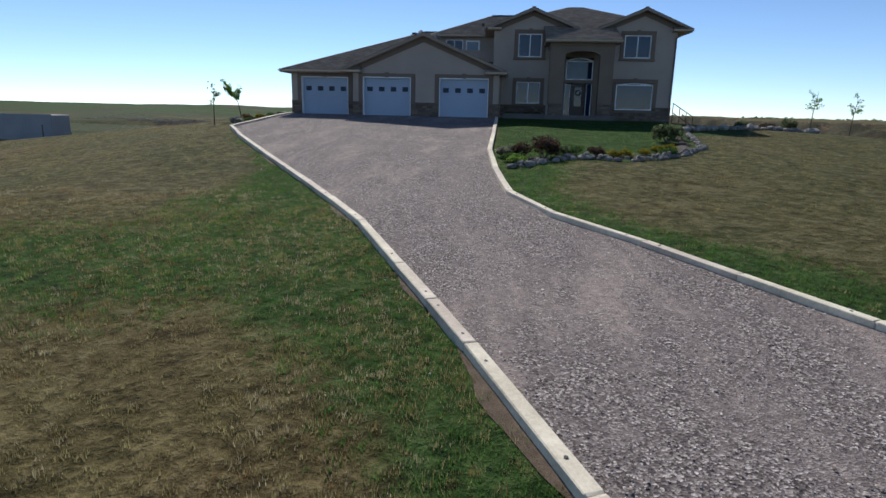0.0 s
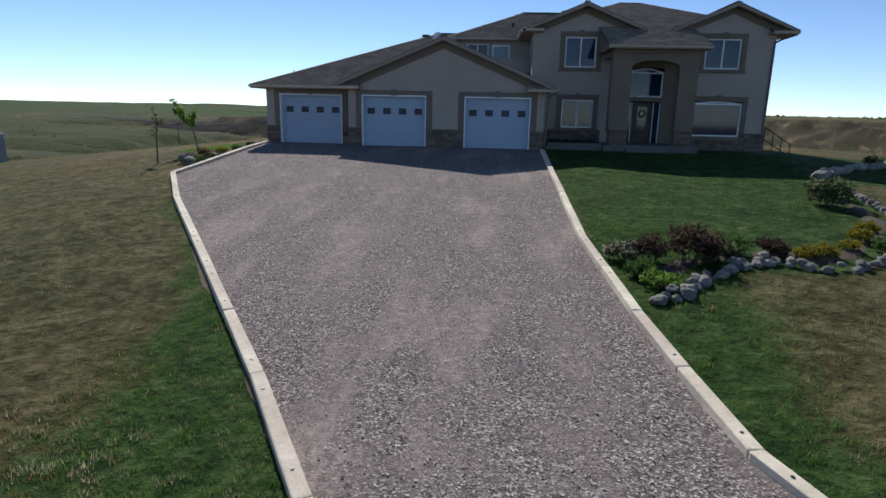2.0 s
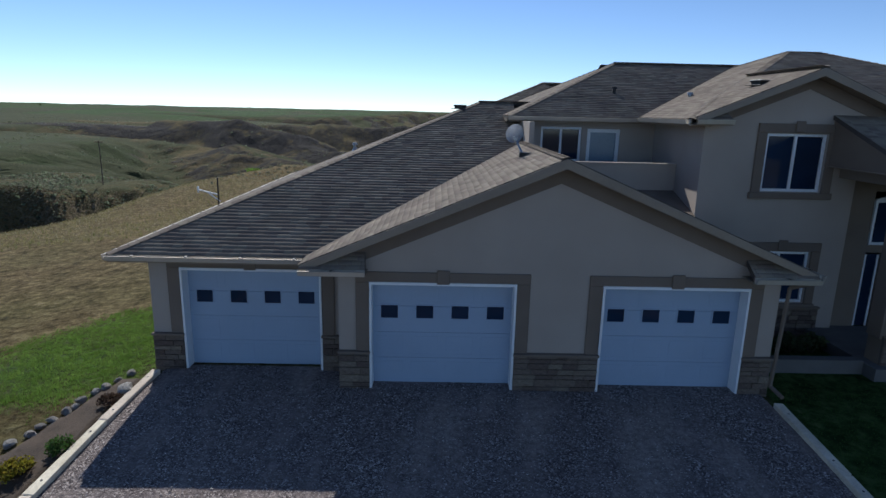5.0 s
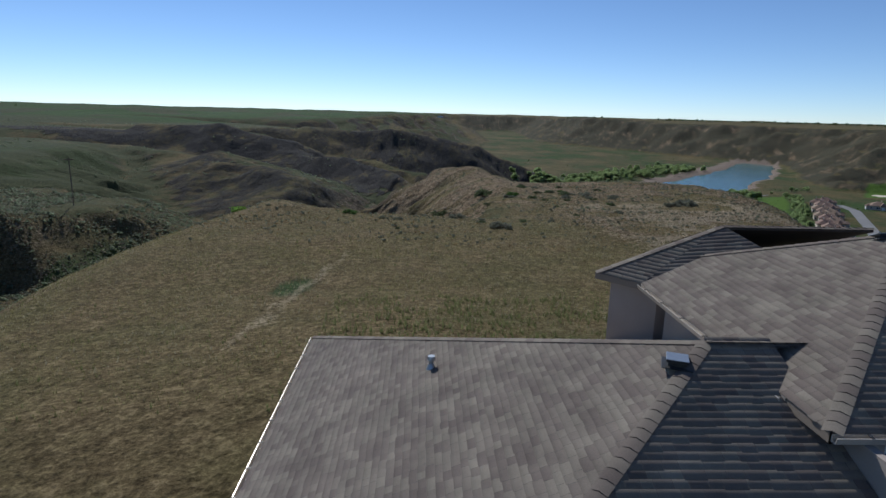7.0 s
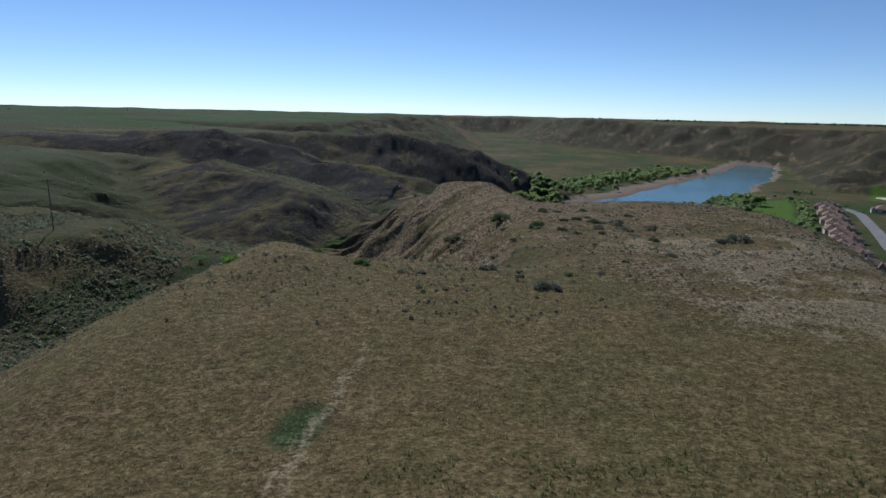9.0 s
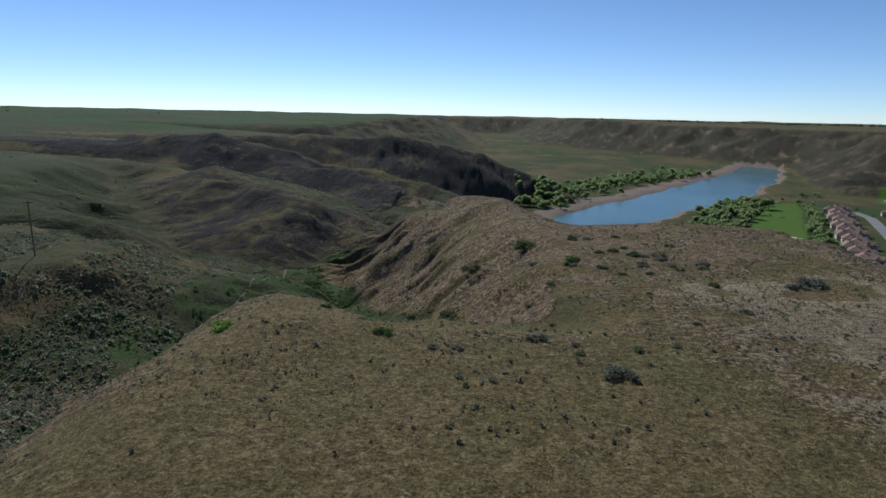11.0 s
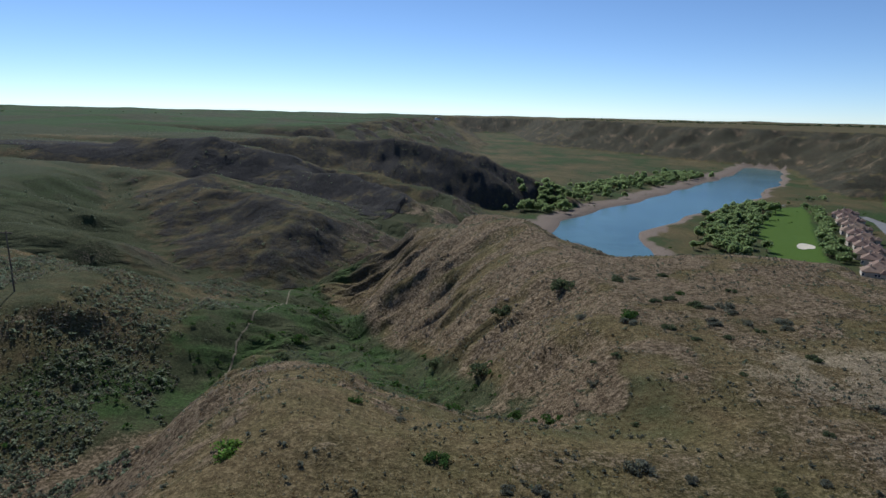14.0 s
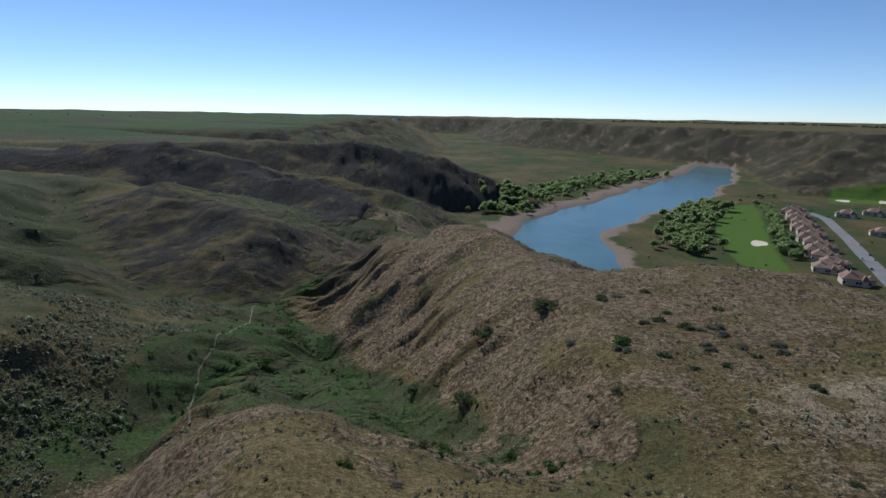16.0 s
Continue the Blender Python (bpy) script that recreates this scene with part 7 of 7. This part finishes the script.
def strip_road(name, label, line, half, lift=0.12, every=8, material=ASPHALT, category="road"):
    verts, faces = [], []
    pts = []
    for a, b in zip(line, line[1:]):
        k = max(2, int(math.dist(a, b) / every))
        pts += [(a[0] + (b[0] - a[0]) * i / k, a[1] + (b[1] - a[1]) * i / k) for i in range(k)]
    pts.append(line[-1])
    for i, p in enumerate(pts):
        q, o = pts[min(i + 1, len(pts) - 1)], pts[max(i - 1, 0)]
        d = Vector((q[0] - o[0], q[1] - o[1])).normalized()
        for s in (-1, 0, 1):
            x, y = p[0] - d.y * half * s, p[1] + d.x * half * s
            verts.append((x, y, on_ground(x, y) + lift))
    for i in range(len(pts) - 1):
        for s in (0, 1):
            faces.append((3 * i + s, 3 * i + s + 1, 3 * i + s + 4, 3 * i + s + 3))
    return tagged(put_mesh(name, from_arrays(name, verts, faces), material), label, category, kind="structure")


def beside(u, o):
    p = ROW0 + along * u + across * o
    return (p.x, p.y)


strip_road("road", "grey asphalt street between the houses", [beside(-120, 36), beside(0, 36), beside(180, 36), beside(300, 34), beside(345, 20)], 6.0)
FOOTPATH = surface("trodden_earth", (0.10, 0.085, 0.045), (0.20, 0.165, 0.10), 0.8, 12, 0.95, 0.3, 0.01)
FOOT_LINE = [(-46, 132), (-47.6, 138), (-49.3, 143), (-51.2, 147), (-52, 152), (-52.2, 157), (-53.2, 162), (-52.6, 169), (-53.2, 177), (-51.6, 187), (-51.2, 197), (-53.6, 210), (-55.5, 225), (-58, 238), (-59, 252)]
strip_road("footpath", "narrow trodden footpath along the coulee floor", FOOT_LINE, 0.18, 0.08, 0.8, FOOTPATH, "footpath")
strip_road("road", "pale path winding beside the fairway", [(330, 700), (380, 745), (440, 790), (500, 835)], 1.6)


def parked_car(label, paint, u, o, seed):
    p = beside(u, o)
    z = on_ground(*p) + 0.12
    t = thing("car", (p[0], p[1], z), label, "car", "parked cars")
    bm = bmesh.new()
    add_box(bm, -2.2, 2.2, -0.9, 0.9, 0.35, 0.95, 0.15)
    b = part("body", bm, paint, t)
    bm = bmesh.new()
    vs = add_box(bm, -1.2, 1.5, -0.8, 0.8, 0.95, 1.5)
    for v in vs:
        if v.co.z > 1.2:
            v.co.x *= 0.72
            v.co.y *= 0.86
    c = part("cabin", bm, GLASS, t)
    for o_ in (b, c):
        o_.matrix_parent_inverse = Matrix()
    for x in (-1.4, 1.4):
        for y in (-0.85, 0.85):
            bm = bmesh.new()
            add_tube(bm, (x, y - 0.1, 0.33), (x, y + 0.1, 0.33), 0.33, n=14)
            w = part("wheel", bm, DARKMETAL, t)
            w.matrix_parent_inverse = Matrix()
    t.rotation_euler = (0, 0, row_turn + seed)


CARWHITE = surface("white_car_paint", (0.6, 0.6, 0.6), (0.7, 0.7, 0.7), 1, 9, 0.25, 0)
CARDARK = surface("dark_car_paint", (0.03, 0.035, 0.045), (0.05, 0.055, 0.07), 1, 9, 0.25, 0)
parked_car("small white car parked on the street", CARWHITE, 60, 31, 0.0)
parked_car("dark car parked on the street", CARDARK, 85, 41, 0.0)
parked_car("dark car parked on the street", CARDARK, 22, 31, 0.0)
parked_car("small white car parked on the street", CARWHITE, 130, 41, 0.0)

# ---- sand bunkers of the fairway ----
BUNKER = surface("bunker_sand", (0.55, 0.48, 0.36), (0.68, 0.61, 0.47), 0.3, 4, 0.95, 0.1)


def bunker(x, y, rx, ry, turn, seed):
    """A sunken pan of pale sand with an uneven rim."""
    bm = bmesh.new()
    rnd = random.Random(seed)
    rings = []
    for f, dz in ((1.0, 0.22), (0.85, 0.12), (0.4, 0.08)):
        row = []
        for i in range(18):
            a = 2 * math.pi * i / 18
            k = f * (1 + 0.22 * math.sin(2 * a + seed) + 0.12 * math.sin(3 * a + 2 * seed))
            u, v = rx * k * math.cos(a), ry * k * math.sin(a)
            px_, py_ = x + u * math.cos(turn) - v * math.sin(turn), y + u * math.sin(turn) + v * math.cos(turn)
            row.append(bm.verts.new((px_, py_, on_ground(px_, py_) + dz)))
        rings.append(row)
    for a, b in zip(rings, rings[1:]):
        for i in range(18):
            bm.faces.new((a[i], a[(i + 1) % 18], b[(i + 1) % 18], b[i]))
    bm.faces.new(rings[-1])
    bmesh.ops.recalc_face_normals(bm, faces=bm.faces)
    tagged(part("sand_bunker", bm, BUNKER, smooth=True), "pale sand bunker sunk in the green fairway", "bunker", "bunkers")


bunker(352, 566, 6.5, 17, -0.5, 1)
bunker(680, 850, 8, 16, -1.0, 2)
bunker(735, 835, 8, 20, -1.1, 3)

# ---- far away ----
pole = thing("utility_pole", (-95.0, 157.0, on_ground(-95, 157)), "thin weathered wooden utility pole on the shrubby hill", "pole")
zp = on_ground(-95, 157)
bm = bmesh.new()
add_tube(bm, (-95, 157, zp - 1), (-95, 157, zp + 12.5), 0.16, 0.11)
part("shaft", bm, BARK, pole)
part("cross_arm", box(-96.2, -93.8, 156.92, 157.08, zp + 11.9, zp + 12.1), BARK, pole)
barn = thing("far_building", (100, 3500, on_ground(100, 3500)), "tiny white building on the far horizon", "building")
zb = on_ground(100, 3500)
part("wall", box(84, 118, 3490, 3510, zb - 2, zb + 9), WHITE, barn)
part("roof", prism([(82, zb + 9), (120, zb + 9), (101, zb + 14)], 3489, 3511), GREYMETAL, barn)
strew("far_trees", "dark line of trees along the far plateau", "trees", SHRUBS,
      place_many(9000, 41, 500, 3400, 1500, 3400, (5.0, 10.0), lambda x, y, z, u: (z > -14) & (np.abs(y - (3000 - 0.45 * x) - 120 * WV.one(x / 300, y / 300)) < 110), 0.5), SHRUB_DARK)
strew("far_trees", "small dark trees along the green plateau", "trees", SHRUBS,
      place_many(2400, 42, -2600, 300, 1500, 2900, (2.5, 5.0), lambda x, y, z, u: (z > -14) & (WV2.one(x / 160, y / 160) > 0.42) & (u < 0.35), 0.5), SHRUB_DARK)
strew("flat_scrub", "scrubby bushes on the river flat", "shrubs", SMALLS,
      place_many(5000, 43, 60, 800, 330, 2200, (0.8, 2.0), lambda x, y, z, u: (z < -92) & (z > -97.0) & (u < 0.10 + 0.5 * WV.many(x / 60, y / 60, 3)) & (near_line(x, y, RIVER)[0] > 60), 0.1), SHRUB_GREEN)
